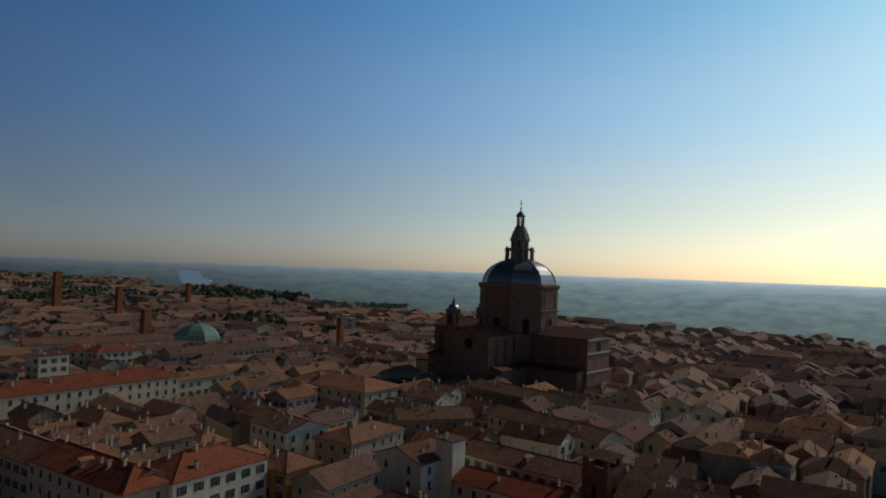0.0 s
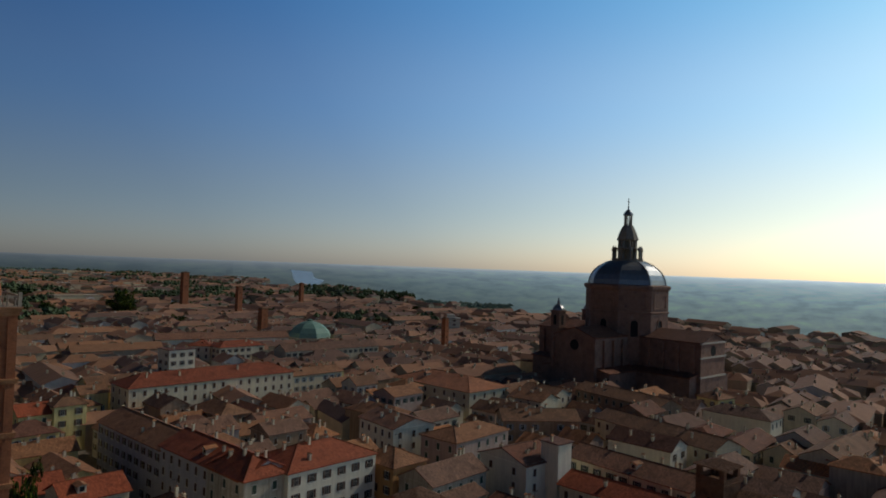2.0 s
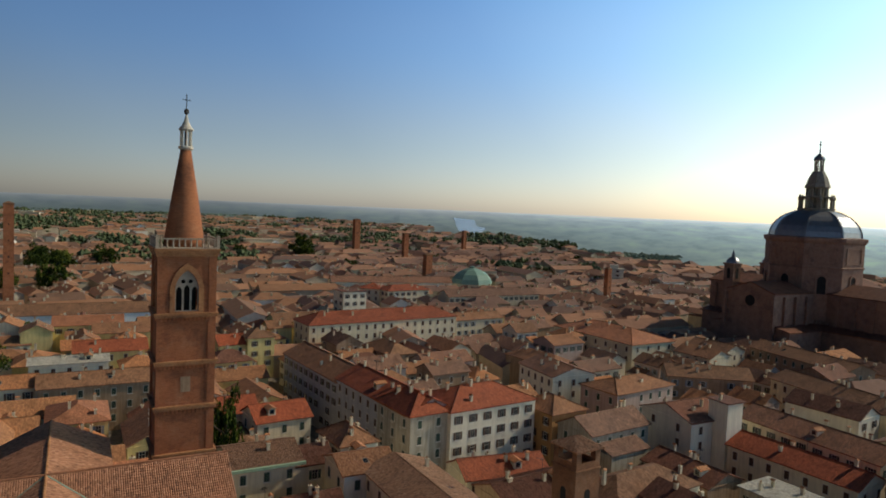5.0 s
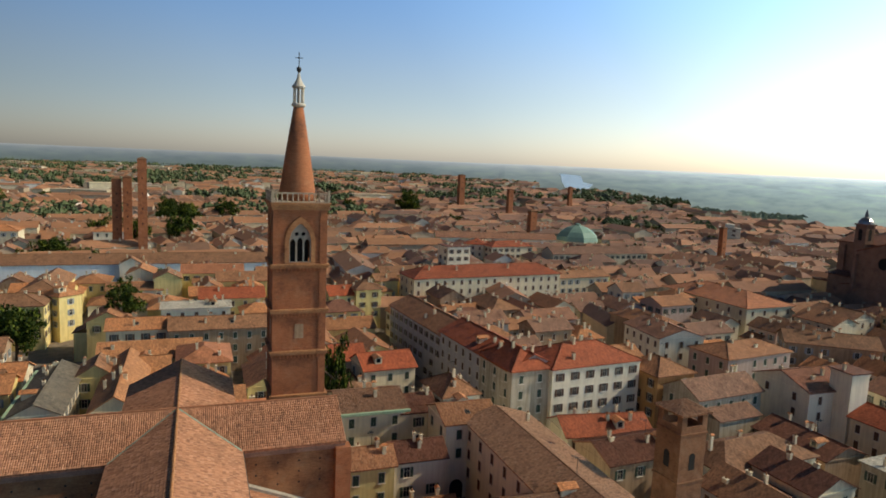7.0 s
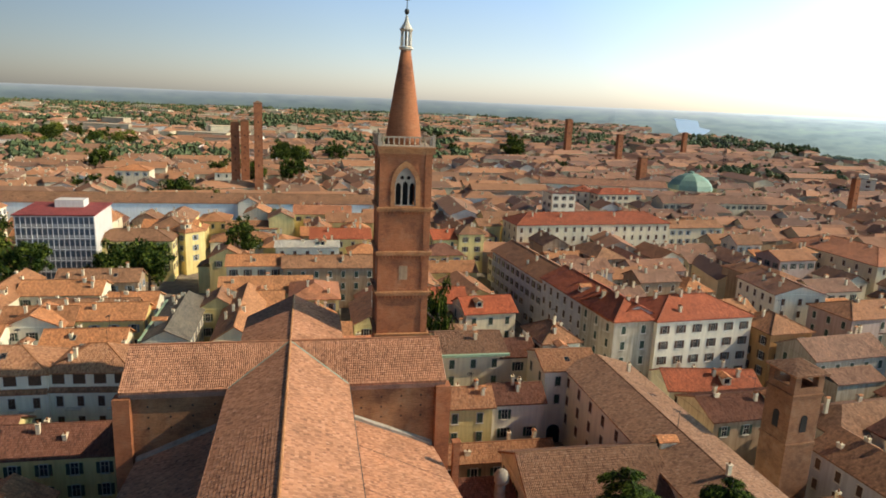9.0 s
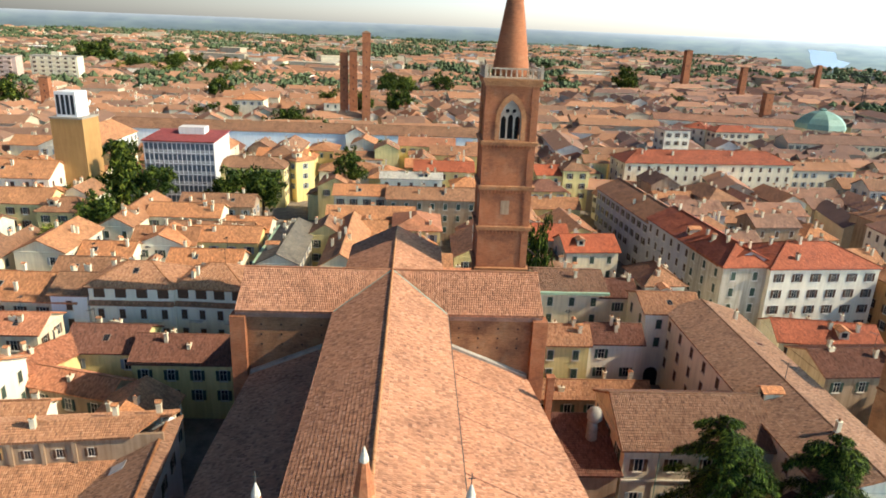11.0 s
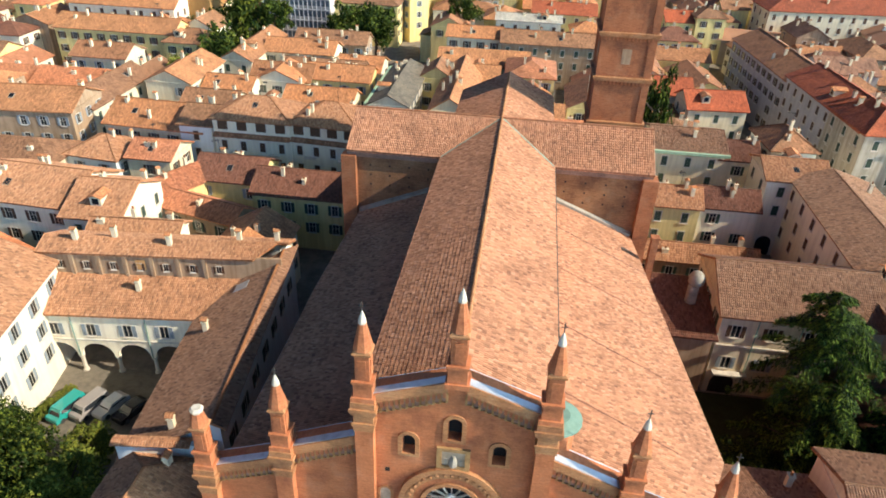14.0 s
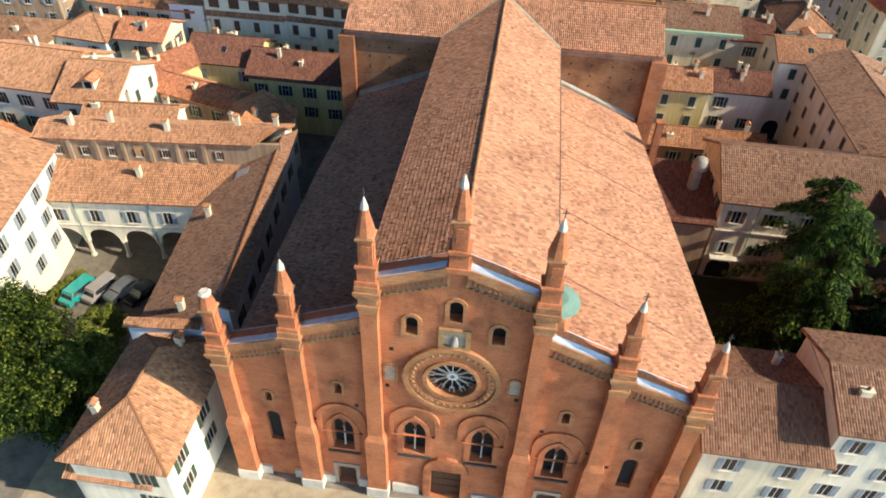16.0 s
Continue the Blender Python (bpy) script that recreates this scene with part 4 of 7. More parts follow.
def pinnacle(x, z, h, broken=False, cross=True):
    """A square pedestal, panelled shaft, brick spirelet and white tip."""
    k = h / 7.0
    p = base("pinnacle", pose(x, -1.15, z), "", "")
    p.parent = church
    for key in list(p.keys()):
        del p[key]
    bm = bmesh.new()
    box(bm, -0.78, 0.78, -0.72, 0.72, 0, 0.35)
    box(bm, -0.62, 0.62, -0.58, 0.58, 0.35, 1.5 * k)
    box(bm, -0.72, 0.72, -0.68, 0.68, 1.5 * k, 1.5 * k + 0.2)
    part("pedestal", bm, BRICK, p)
    q = math.pi / 4
    bm = lathe(bmesh.new(), [(0.68, 1.7 * k), (0.66, 3.7 * k)], 4, 0, q)
    for a in range(4):
        box(bm, -0.25, 0.25, -0.53, -0.47, 2.0 * k, 3.4 * k)
        bmesh.ops.rotate(bm, verts=list(bm.verts)[-8:], cent=(0, 0, 0), matrix=Matrix.Rotation(a * math.pi / 2, 3, "Z"))
    part("shaft", bm, BRICK, p)
    part("moulding", lathe(bmesh.new(), [(0.66, 3.7 * k), (0.86, 3.85 * k), (0.86, 4.0 * k), (0.66, 4.15 * k)], 4, 0, q), TERRA, p)
    top = 6.1 * k if not broken else 5.3 * k
    part("spirelet", lathe(bmesh.new(), [(0.66, 4.15 * k), (0.6, 4.5 * k), (0.24 if not broken else 0.42, top)], 8, 0, q / 2), BRICK, p)
    if broken:
        part("tip", lathe(bmesh.new(), [(0.44, top), (0.5, top + 0.2), (0.35, top + 0.35)], 8), STONE, p, "broken stone tip")
    else:
        part("tip", lathe(bmesh.new(), [(0.28, top), (0.26, top + 0.2 * k), (0.04, 7.0 * k)], 8), STONE, p, "pale stone tip")
        if cross:
            bm = box(bmesh.new(), -0.03, 0.03, -0.03, 0.03, 6.9 * k, 7.0 * k + 0.7)
            box(bm, -0.2, 0.2, -0.02, 0.02, 7.0 * k + 0.35, 7.0 * k + 0.41)
            part("iron_cross", bm, IRON, p)
    return p


tops = (18.0, 21.0, 26.6, 28.7, 26.6, 21.0, 18.0)
highs = (6.9, 6.5, 6.9, 7.2, 6.9, 6.6, 6.8)
for i in range(7):
    x = (i - 3) * BAY
    pinnacle(x, tops[i], highs[i], i == 0, i not in (0, 3))
    if i == 3:
        continue
    z = tops[i]
    bm = box(bmesh.new(), x - 0.62, x + 0.62, -1.8, -0.9, 9.2, z - 2.6)
    box(bm, x - 0.85, x + 0.85, -2.05, -0.9, 1.3, 8.6)
    v = [bm.verts.new(c) for c in ((x - 0.85, -2.05, 8.6), (x + 0.85, -2.05, 8.6), (x + 0.62, -1.8, 9.25), (x - 0.62, -1.8, 9.25), (x + 0.85, -0.9, 8.6), (x - 0.85, -0.9, 8.6), (x + 0.62, -0.9, 9.25), (x - 0.62, -0.9, 9.25))]
    for f in ((0, 1, 2, 3), (1, 4, 6, 2), (5, 0, 3, 7)):
        bm.faces.new([v[j] for j in f])
    but = part("buttress", bm, BRICK, church)
    part("plinth", box(bmesh.new(), x - 0.98, x + 0.98, -2.2, -0.9, 0, 1.3), STONE, but, "pale stone plinth")
    bm = bmesh.new()
    for j, (w, h0, h1) in enumerate(((0.7, 0, 0.5), (0.78, 0.5, 0.75), (0.66, 0.75, 1.5), (0.82, 1.5, 1.8), (0.92, 1.8, 2.1), (0.8, 2.1, 2.6))):
        box(bm, x - w, x + w, -1.15 - w - 0.0, -1.15 + w * 0.6, z - 2.6 + h0, z - 2.6 + h1)
    part("capital", bm, TERRA, but)
for i in range(-3, 3):
    if i in (-1, 0):
        continue
    part("plinth", box(bmesh.new(), i * BAY + 0.98, i * BAY + 1.9, -1.35, -1.1, 0, 1.2), STONE, church)
    part("plinth", box(bmesh.new(), (i + 1) * BAY - 1.9, (i + 1) * BAY - 0.98, -1.35, -1.1, 0, 1.2), STONE, church)
for s in (-1, 1):
    part("plinth", box(bmesh.new(), s * 3.6 - 1.2, s * 3.6 + 1.2, -1.35, -1.1, 0, 1.2), STONE, church)

# body of the church: nave, aisles, transept, choir
ZR, ZE, EX, TY, TE, TX, CY = 28.4, 25.1, 6.75, 47.2, 41.2, 18.4, 67.0
def church_roof(name, pts, lab=""):
    part(name, roof_bm([pts], 0.25), TILE["church"], church, lab)
    tiles(church, [pts], "church")


for s in (-1, 1):
    church_roof("nave_roof", [(0, -0.1, ZR), (s * EX, -0.1, ZE), (s * EX, TE, ZE), (0, TY, ZR)], "barrel-tiled nave slope")
    church_roof("transept_roof", [(0, TY, ZR), (s * EX, TE, ZE), (s * TX, TE, ZE), (s * TX, TY, ZR)])
    church_roof("transept_roof", [(0, TY, ZR), (s * EX, 2 * TY - TE, ZE), (s * TX, 2 * TY - TE, ZE), (s * TX, TY, ZR)])
    church_roof("choir_roof", [(0, TY, ZR), (s * EX, 2 * TY - TE, ZE), (s * EX, CY, ZE), (0, CY, ZR)])
    # lead in the valleys
    d = Vector((s * EX, TE - TY, ZE - ZR))
    bm = roof_bm([[(s * -0.0, TY - 0.25, ZR + 0.13), (s * EX, TE - 0.25, ZE + 0.13), (s * EX, TE + 0.12, ZE + 0.15), (0, TY + 0.12, ZR + 0.15)]], 0.03)
    part("valley", bm, COPPER, church, "greenish valley flashing")
for s in (-1, 1):
    part("gutter", box(bmesh.new(), min(s * EX, s * (EX + 0.2)), max(s * EX, s * (EX + 0.2)), 0.2, TE, ZE - 0.28, ZE - 0.1), IRON, church, "dark eaves gutter")
part("ridge_tiles", ridge_bm([((0, 0, ZR + 0.04), (0, TY, ZR + 0.04)), ((0, TY, ZR + 0.04), (0, CY, ZR + 0.04))], 0.18), TERRA, church, "mortared ridge tiles")
part("ridge_tiles", ridge_bm([((-TX, TY, ZR + 0.06), (TX, TY, ZR + 0.06))], 0.2), TILE["church"], church)
aisle = lambda x: 20.9 - 0.41 * (abs(x) - 6.2)
right_edge = [(6.2, 0.1), (18.1, 0.1), (21.6, 8.2), (18.6, 29.8), (17.0, 41.7), (6.2, 41.7)]
left_edge = [(-6.2, 41.7), (-17.0, 41.7), (-17.7, 25), (-17.7, 0.1), (-6.2, 0.1)]
for edge, lab in ((right_edge, "wide sunlit aisle roof"), (left_edge, "shaded aisle roof")):
    church_roof("aisle_roof", [(x, y, aisle(x)) for x, y in edge], lab)
    bm = bmesh.new()
    cx, cy = sum(p[0] for p in edge) / len(edge), sum(p[1] for p in edge) / len(edge)
    ins = [(cx + (x - cx) * 0.96, cy + (y - cy) * 0.985) for x, y in edge]
    lo = [bm.verts.new((x, y, 0)) for x, y in ins]
    hi = [bm.verts.new((x, y, aisle(x) - 0.2)) for x, y in ins]
    for i in range(len(ins)):
        j = (i + 1) % len(ins)
        bm.faces.new((lo[i], lo[j], hi[j], hi[i]))
    bmesh.ops.recalc_face_normals(bm, faces=bm.faces[:])
    part("aisle_wall", bm, BRICK_OLD, church)
# roof joints that run up the sunlit aisle
for y in (8.5, 17.5, 27.0, 35.5):
    bm = roof_bm([[(6.4, y - 0.09, aisle(6.4) + 0.12), (17.4, y - 1.6, aisle(17.4) + 0.12), (17.4, y - 1.45, aisle(17.4) + 0.12), (6.4, y + 0.09, aisle(6.4) + 0.12)]], 0.04)
    part("roof_joint", bm, TILE["dark"], church)
bm = box(bmesh.new(), -6.2, 6.2, 0.1, 41.5, 17, ZE + 0.1)
part("nave_wall", bm, BRICK_OLD, church)
bm = bmesh.new()
lo = TE + 0.6
for pts in ([(-TX + 0.5, lo), (TX - 0.5, lo), (TX - 0.5, 2 * TY - lo), (-TX + 0.5, 2 * TY - lo)],):
    a = [bm.verts.new((x, y, 0)) for x, y in pts]
    b = [bm.verts.new((x, y, ZE + 0.05)) for x, y in pts]
    g0, g1 = bm.verts.new((TX - 0.5, TY, ZR - 0.3)), bm.verts.new((-TX + 0.5, TY, ZR - 0.3))
    bm.faces.new((a[0], a[1], b[1], b[0]))
    bm.faces.new((a[1], a[2], b[2], g0, b[1]))
    bm.faces.new((a[2], a[3], b[3], b[2]))
    bm.faces.new((a[3], a[0], b[0], g1, b[3]))
part("transept_wall", bm, BRICK_SHADE, church)
for s in (-1, 1):
    for sg in (-1, 1):
        y = TY + sg * (TY - lo)
        but = part("corner_buttress", box(bmesh.new(), s * (TX - 0.3) - 0.9, s * (TX - 0.3) + 0.9, y - 0.9, y + 0.9, 0, 24.4), BRICK_OLD, church)
    part("corbel_table", box(bmesh.new(), min(s * EX, s * TX), max(s * EX, s * TX), TE + 0.35, TE + 0.65, ZE - 0.95, ZE - 0.25), BRICK_DARK, church)
    # putlog holes in the transept front
    for i in range(4):
        for j in range(3):
            x = s * (8.3 + 2.4 * i)
            part("putlog_hole", box(bmesh.new(), x - 0.09, x + 0.09, TE + 0.5, TE + 0.62, 20.4 + j * 1.3, 20.58 + j * 1.3), DARK, church)
    bm = roof_bm([[(s * 6.3, TE + 0.15, aisle(6.3) + 0.45), (s * 17, TE + 0.15, aisle(17) + 0.45), (s * 17, TE + 0.6, aisle(17) + 0.6), (s * 6.3, TE + 0.6, aisle(6.3) + 0.6)]], 0.35)
    part("flashing", bm, STONE_DARK, church, "weathered mortar flashing against the transept wall")
bm = bmesh.new()
pts = [(-6.2, 50), (6.2, 50), (6.2, CY - 0.4), (-6.2, CY - 0.4)]
a = [bm.verts.new((x, y, 0)) for x, y in pts]
b = [bm.verts.new((x, y, ZE)) for x, y in pts]
g = bm.verts.new((0, CY - 0.4, ZR - 0.3))
bm.faces.new((a[1], a[2], b[2], b[1]))
bm.faces.new((a[2], a[3], b[3], g, b[2]))
bm.faces.new((a[3], a[0], b[0], b[3]))
part("choir_wall", bm, BRICK_OLD, church)
# stair turret with a copper roof behind one pinnacle
bm = lathe(bmesh.new(), [(1.35, 15), (1.35, 24.6)], 14, 0, 0, 6.7, 1.0)
tur = part("stair_turret", bm, BRICK, church)
part("turret_roof", lathe(bmesh.new(), [(1.75, 24.5), (1.75, 24.65), (0.9, 24.95)], 20, 0, 0, 6.7, 1.0), COPPER, tur, "round green copper roof")
# small brick stack on the aisle roof
bm = box(bmesh.new(), 18.6, 19.4, 36.5, 37.3, 13, 19.2)
box(bm, 18.5, 19.5, 36.4, 37.4, 19.2, 19.45)
part("brick_pier", bm, BRICK_OLD, church)

# ---- the bell tower ----
tower = base("bell_tower", pose(12.9, 94.8, 0), "tall square brick bell tower with conical spire and lantern", "bell tower")
HW = 3.45
part("shaft", box(bmesh.new(), -HW, HW, -HW, HW, 0, 43.0), BRICK_OLD, tower)
for sx in (-1, 1):
    for sy in (-1, 1):
        bm = box(bmesh.new(), sx * 3.12 - 0.48, sx * 3.12 + 0.48, sy * 3.12 - 0.48, sy * 3.12 + 0.48, 0, 51.2)
        part("corner_pilaster", bm, BRICK_OLD, tower)
for z in (24.8, 31.0, 36.8, 43.0):
    bm = box(bmesh.new(), -3.85, 3.85, -3.85, 3.85, z - 0.25, z + 0.1)
    box(bm, -3.95, 3.95, -3.95, 3.95, z + 0.1, z + 0.32)
    part("string_course", bm, TERRA, tower)
    bm = bmesh.new()
    for k in range(13):
        x = -3.0 + 0.5 * k
        for q in range(4):
            box(bm, x - 0.11, x + 0.11, -3.7, -3.4, z - 0.7, z - 0.25)
            bmesh.ops.rotate(bm, verts=list(bm.verts)[-8:], cent=(0, 0, 0), matrix=Matrix.Rotation(q * math.pi / 2, 3, "Z"))
    part("arched_corbels", bm, BRICK, tower)
for q in range(4):
    m = pose(0, 0, 0, 0, 0, 90 * q)
    bel = part("belfry_wall", sheet(bmesh.new(), [(-2.8, 43.0), (2.8, 43.0), (2.8, 51.2), (-2.8, 51.2)], [arch(0, 43.5, 2.9, 5.3, True)], -3.45, -2.95), BRICK_OLD, tower, "", m)
    part("surround", sheet(bmesh.new(), arch(0, 43.35, 4.1, 6.4, True), [arch(0, 43.5, 2.9, 5.3, True)], -3.6, -3.45), TERRA, bel)
    tr = sheet(bmesh.new(), arch(0, 43.5, 2.9, 5.3, True), [arch(-0.95, 43.6, 0.72, 3.1, True, 4), arch(0, 43.6, 0.72, 3.3, True, 4), arch(0.95, 43.6, 0.72, 3.1, True, 4), circle(-0.45, 47.35, 0.28, 10), circle(0.45, 47.35, 0.28, 10)], -3.3, -3.05)
    part("tracery", tr, STONE_DARK, bel, "three-light stone tracery")
    part("wall_panel", sheet(bmesh.new(), [(-2.75, 31.35), (2.75, 31.35), (2.75, 36.5), (-2.75, 36.5)], [[(-2.4, 31.7), (2.4, 31.7), (2.4, 36.1), (-2.4, 36.1)]], -3.52, -3.45), BRICK_OLD, tower, "", m)
    part("blocked_window", sheet(bmesh.new(), [(-0.6, 33.0), (0.6, 33.0), (0.6, 35.0), (-0.6, 35.0)], [], -3.5, -3.45), WALL["tan"], tower, "pale walled-up opening", m)
# dark box added inside in place of the belfry's own shade
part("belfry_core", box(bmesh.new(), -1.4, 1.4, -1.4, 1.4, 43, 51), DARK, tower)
bm = box(bmesh.new(), -3.9, 3.9, -3.9, 3.9, 51.0, 51.35)
box(bm, -4.05, 4.05, -4.05, 4.05, 51.35, 51.6)
box(bm, -3.75, 3.75, -3.75, 3.75, 50.6, 51.0)
part("cornice", bm, TERRA, tower)
rail = part("balustrade", box(bmesh.new(), -3.85, 3.85, -3.85, 3.85, 51.6, 51.72), TERRA_PALE, tower, "weathered stone balustrade")
for q in range(4):
    m = pose(0, 0, 0, 0, 0, 90 * q)
    part("rail", box(bmesh.new(), -3.8, 3.8, -3.8, -3.6, 52.75, 52.95), TERRA_PALE, rail, "", m)
    post = bmesh.new()
    lathe(post, [(0.1, 51.72), (0.13, 52.1), (0.07, 52.4), (0.11, 52.75)], 6)
    pm = bpy.data.meshes.new("baluster")
    post.to_mesh(pm)
    pm.materials.append(TERRA_PALE)
    for k in range(10):
        place("baluster", pm, rail, "", m @ pose(-3.2 + k * 0.71, -3.7, 0))
    part("corner_post", box(bmesh.new(), -3.88, -3.5, -3.88, -3.5, 51.7, 53.3), TERRA_PALE, rail, "", m)
part("spire", lathe(bmesh.new(), [(2.55, 51.7), (2.5, 52.6), (1.6, 58.6), (0.66, 64.4)], 24, 0, 0, 0, 0, True), BRICK_OLD, tower, "round conical brick spire")
part("lantern_base", lathe(bmesh.new(), [(0.72, 64.3), (0.95, 64.5), (0.95, 64.75), (0.75, 64.85)], 12), STONE, tower)
for k in range(8):
    a = math.pi * k / 4
    part("lantern_column", lathe(bmesh.new(), [(0.11, 64.8), (0.09, 66.9)], 6, 0, 0, 0.66 * math.cos(a), 0.66 * math.sin(a)), STONE, tower)
part("lantern_core", lathe(bmesh.new(), [(0.2, 64.8), (0.2, 66.9)], 8), IRON, tower)
part("lantern_cap", lathe(bmesh.new(), [(0.85, 66.85), (0.95, 67.05), (0.6, 67.5), (0.3, 68.1), (0.12, 68.9)], 12), STONE, tower)
bm = lathe(bmesh.new(), [(0.05, 68.9), (0.26, 69.1), (0.34, 69.35), (0.26, 69.6), (0.04, 69.75)], 10)
box(bm, -0.05, 0.05, -0.05, 0.05, 69.7, 71.6)
box(bm, -0.5, 0.5, -0.04, 0.04, 70.8, 70.9)
part("finial", bm, IRON, tower, "dark ball and cross")

# ---- the cathedral with its great dome ----
duomo = base("cathedral", pose(286.6, 182.9, 0), "huge dark brick cathedral with octagonal drum and grey dome", "cathedral")
q8 = math.pi / 8
drum = part("drum", lathe(bmesh.new(), [(19.6, 18), (19.6, 51.2)], 8, 0, q8), BRICK_DARK, duomo)
part("drum_cornice", lathe(bmesh.new(), [(19.6, 50.0), (20.4, 50.8), (20.6, 51.6), (20.6, 52.4), (18.2, 52.8)], 8, 0, q8), BRICK_DARK, duomo)
part("drum_string", lathe(bmesh.new(), [(19.7, 39.6), (20.1, 39.8), (20.1, 40.3), (19.7, 40.5)], 8, 0, q8), BRICK_DARK, duomo)
ap = 19.6 * math.cos(q8)
for k in range(8):
    m = pose(0, 0, 0, 0, 0, 45 * k)
    # dark sheets laid on the drum stand in for shaded window depths
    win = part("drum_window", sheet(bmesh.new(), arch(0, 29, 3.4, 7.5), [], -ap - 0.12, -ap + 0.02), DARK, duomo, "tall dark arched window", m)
    part("window_frame", sheet(bmesh.new(), arch(0, 28.5, 4.8, 8.8), [arch(0, 29, 3.4, 7.5)], -ap - 0.4, -ap), BRICK_DARK, win)
    part("attic_panel", sheet(bmesh.new(), [(-5.5, 41.5), (5.5, 41.5), (5.5, 48.5), (-5.5, 48.5)], [[(-4.8, 42.2), (4.8, 42.2), (4.8, 47.8), (-4.8, 47.8)]], -ap - 0.3, -ap), BRICK_DARK, duomo, "", m)
prof = [(18.4 * math.cos(a) ** 0.9, 52.6 + 12.2 * math.sin(a)) for a in [0, 0.2, 0.4, 0.6, 0.8, 0.95, 1.08, 1.17]]
part("dome", lathe(bmesh.new(), prof, 8, 0, q8), LEAD, duomo, "ribbed grey lead dome")
for k in range(8):
    a = q8 + k * math.pi / 4
    bm = bmesh.new()
    for (r0, z0), (r1, z1) in zip(prof, prof[1:]):
        t = Vector((-math.sin(a), math.cos(a), 0)) * 0.35
        p = [Vector((r * math.cos(a), r * math.sin(a), z)) for r, z in ((r0 + 0.25, z0), (r1 + 0.25, z1 + 0.15))]
        vs = [bm.verts.new(c) for c in (p[0] - t, p[0] + t, p[1] + t, p[1] - t)]
        bm.faces.new(vs)
        n = Vector((math.cos(a), math.sin(a), 0)) * 0.5
        ws = [bm.verts.new(c) for c in (p[0] - t - n, p[0] + t - n, p[1] + t - n, p[1] - t - n)]
        for i in (1, 3):
            bm.faces.new((vs[i], vs[(i + 1) % 4], ws[(i + 1) % 4], ws[i]))
    part("dome_rib", bm, LEAD, duomo)
part("lantern_base", lathe(bmesh.new(), [(7.4, 62.9), (7.5, 64.4), (7.7, 64.9), (6.2, 65.0)], 16), STONE_DARK, duomo)
for k in range(8):
    a = k * math.pi / 4
    c, s = math.cos(a), math.sin(a)
    part("lantern_pier", lathe(bmesh.new(), [(0.75, 64.8), (0.65, 74.2)], 6, 0, 0, 3.9 * c, 3.9 * s), STONE_DARK, duomo)
    part("lantern_buttress", lathe(bmesh.new(), [(0.6, 64.8), (0.6, 68.6), (0.95, 68.8), (0.9, 69.4), (0.1, 71.2)], 6, 0, 0, 6.7 * c, 6.7 * s), STONE_DARK, duomo)
    part("upper_column", lathe(bmesh.new(), [(0.28, 81.2), (0.24, 86.0)], 6, 0, 0, 1.75 * c, 1.75 * s), STONE_DARK, duomo)
part("lantern_drum", lathe(bmesh.new(), [(4.9, 73.8), (5.3, 74.2), (5.1, 74.8), (4.7, 75.6), (4.4, 76.8), (3.7, 78.6), (2.8, 80.4), (2.4, 81.2)], 8, 0, q8), STONE_DARK, duomo)
part("balcony_rail", lathe(bmesh.new(), [(7.2, 69.6), (7.3, 69.9), (7.2, 70.2), (4.6, 70.3)], 16), STONE_DARK, duomo)
part("lantern_core", lathe(bmesh.new(), [(1.5, 64.8), (1.5, 74)], 8), STONE_DARK, duomo)
part("cupola", lathe(bmesh.new(), [(2.3, 86.0), (2.4, 86.4), (2.0, 87.4), (1.2, 88.3), (0.4, 88.9), (0.2, 90.0), (0.5, 90.4), (0.1, 90.9)], 12), LEAD, duomo)
bm = box(bmesh.new(), -0.13, 0.13, -0.13, 0.13, 90.6, 94.4)
box(bm, -0.9, 0.9, -0.1, 0.1, 92.6, 92.9)
part("cross", bm, IRON, duomo)
for ang, length, nm in ((0, 44.2, "nave"), (90, 40, "transept"), (180, 44, "choir"), (270, 40, "transept")):
    m = pose(0, 0, 0, 0, 0, ang)
    bm = wall_bm("p", 22, length, 29.5, 3.9)
    bmesh.ops.translate(bm, verts=bm.verts[:], vec=(0, -length / 2, 0))
    arm = part(nm + "_wall", bm, BRICK_DARK, duomo, "", m)
    f, r = roof_faces("p", 22, length, 29.5, 3.9, 0.6)
    f = [[(x, y - length / 2, z) for x, y, z in g] for g in f]
    part(nm + "_roof", roof_bm(f, 0.4), TILE["dark"], arm)
    bm = wall_bm("p", 35, length - 3, 15, 3.5)
    bmesh.ops.translate(bm, verts=bm.verts[:], vec=(0, -length / 2, 0))
    low = part(nm + "_aisle_wall", bm, BRICK_DARK, duomo, "", m)
    f, r = roof_faces("p", 35, length - 3, 15, 3.5, 0.8)
    f = [[(x, y - length / 2, z) for x, y, z in g] for g in f]
    part(nm + "_aisle_roof", roof_bm(f, 0.4), TILE["dark"], low)
    for k in range(5):
        for s in (-1, 1):
            bm = box(bmesh.new(), s * 11.4 - 0.6, s * 11.4 + 0.6, -12 - 7.2 * k - 0.8, -12 - 7.2 * k + 0.8, 14, 28)
            part("buttress", bm, BRICK_DARK, arm)
    for z in (14.2, 22.5, 28.7):
        part("ledge", box(bmesh.new(), -11.6, 11.6, -length - 0.5, -length + 0.2, z, z + 0.7), STONE if ang == 0 else BRICK_DARK, arm)
    part("front_window", sheet(bmesh.new(), circle(0, 25.5, 2.3), [], -length - 0.1, -length + 0.1), DARK, arm)
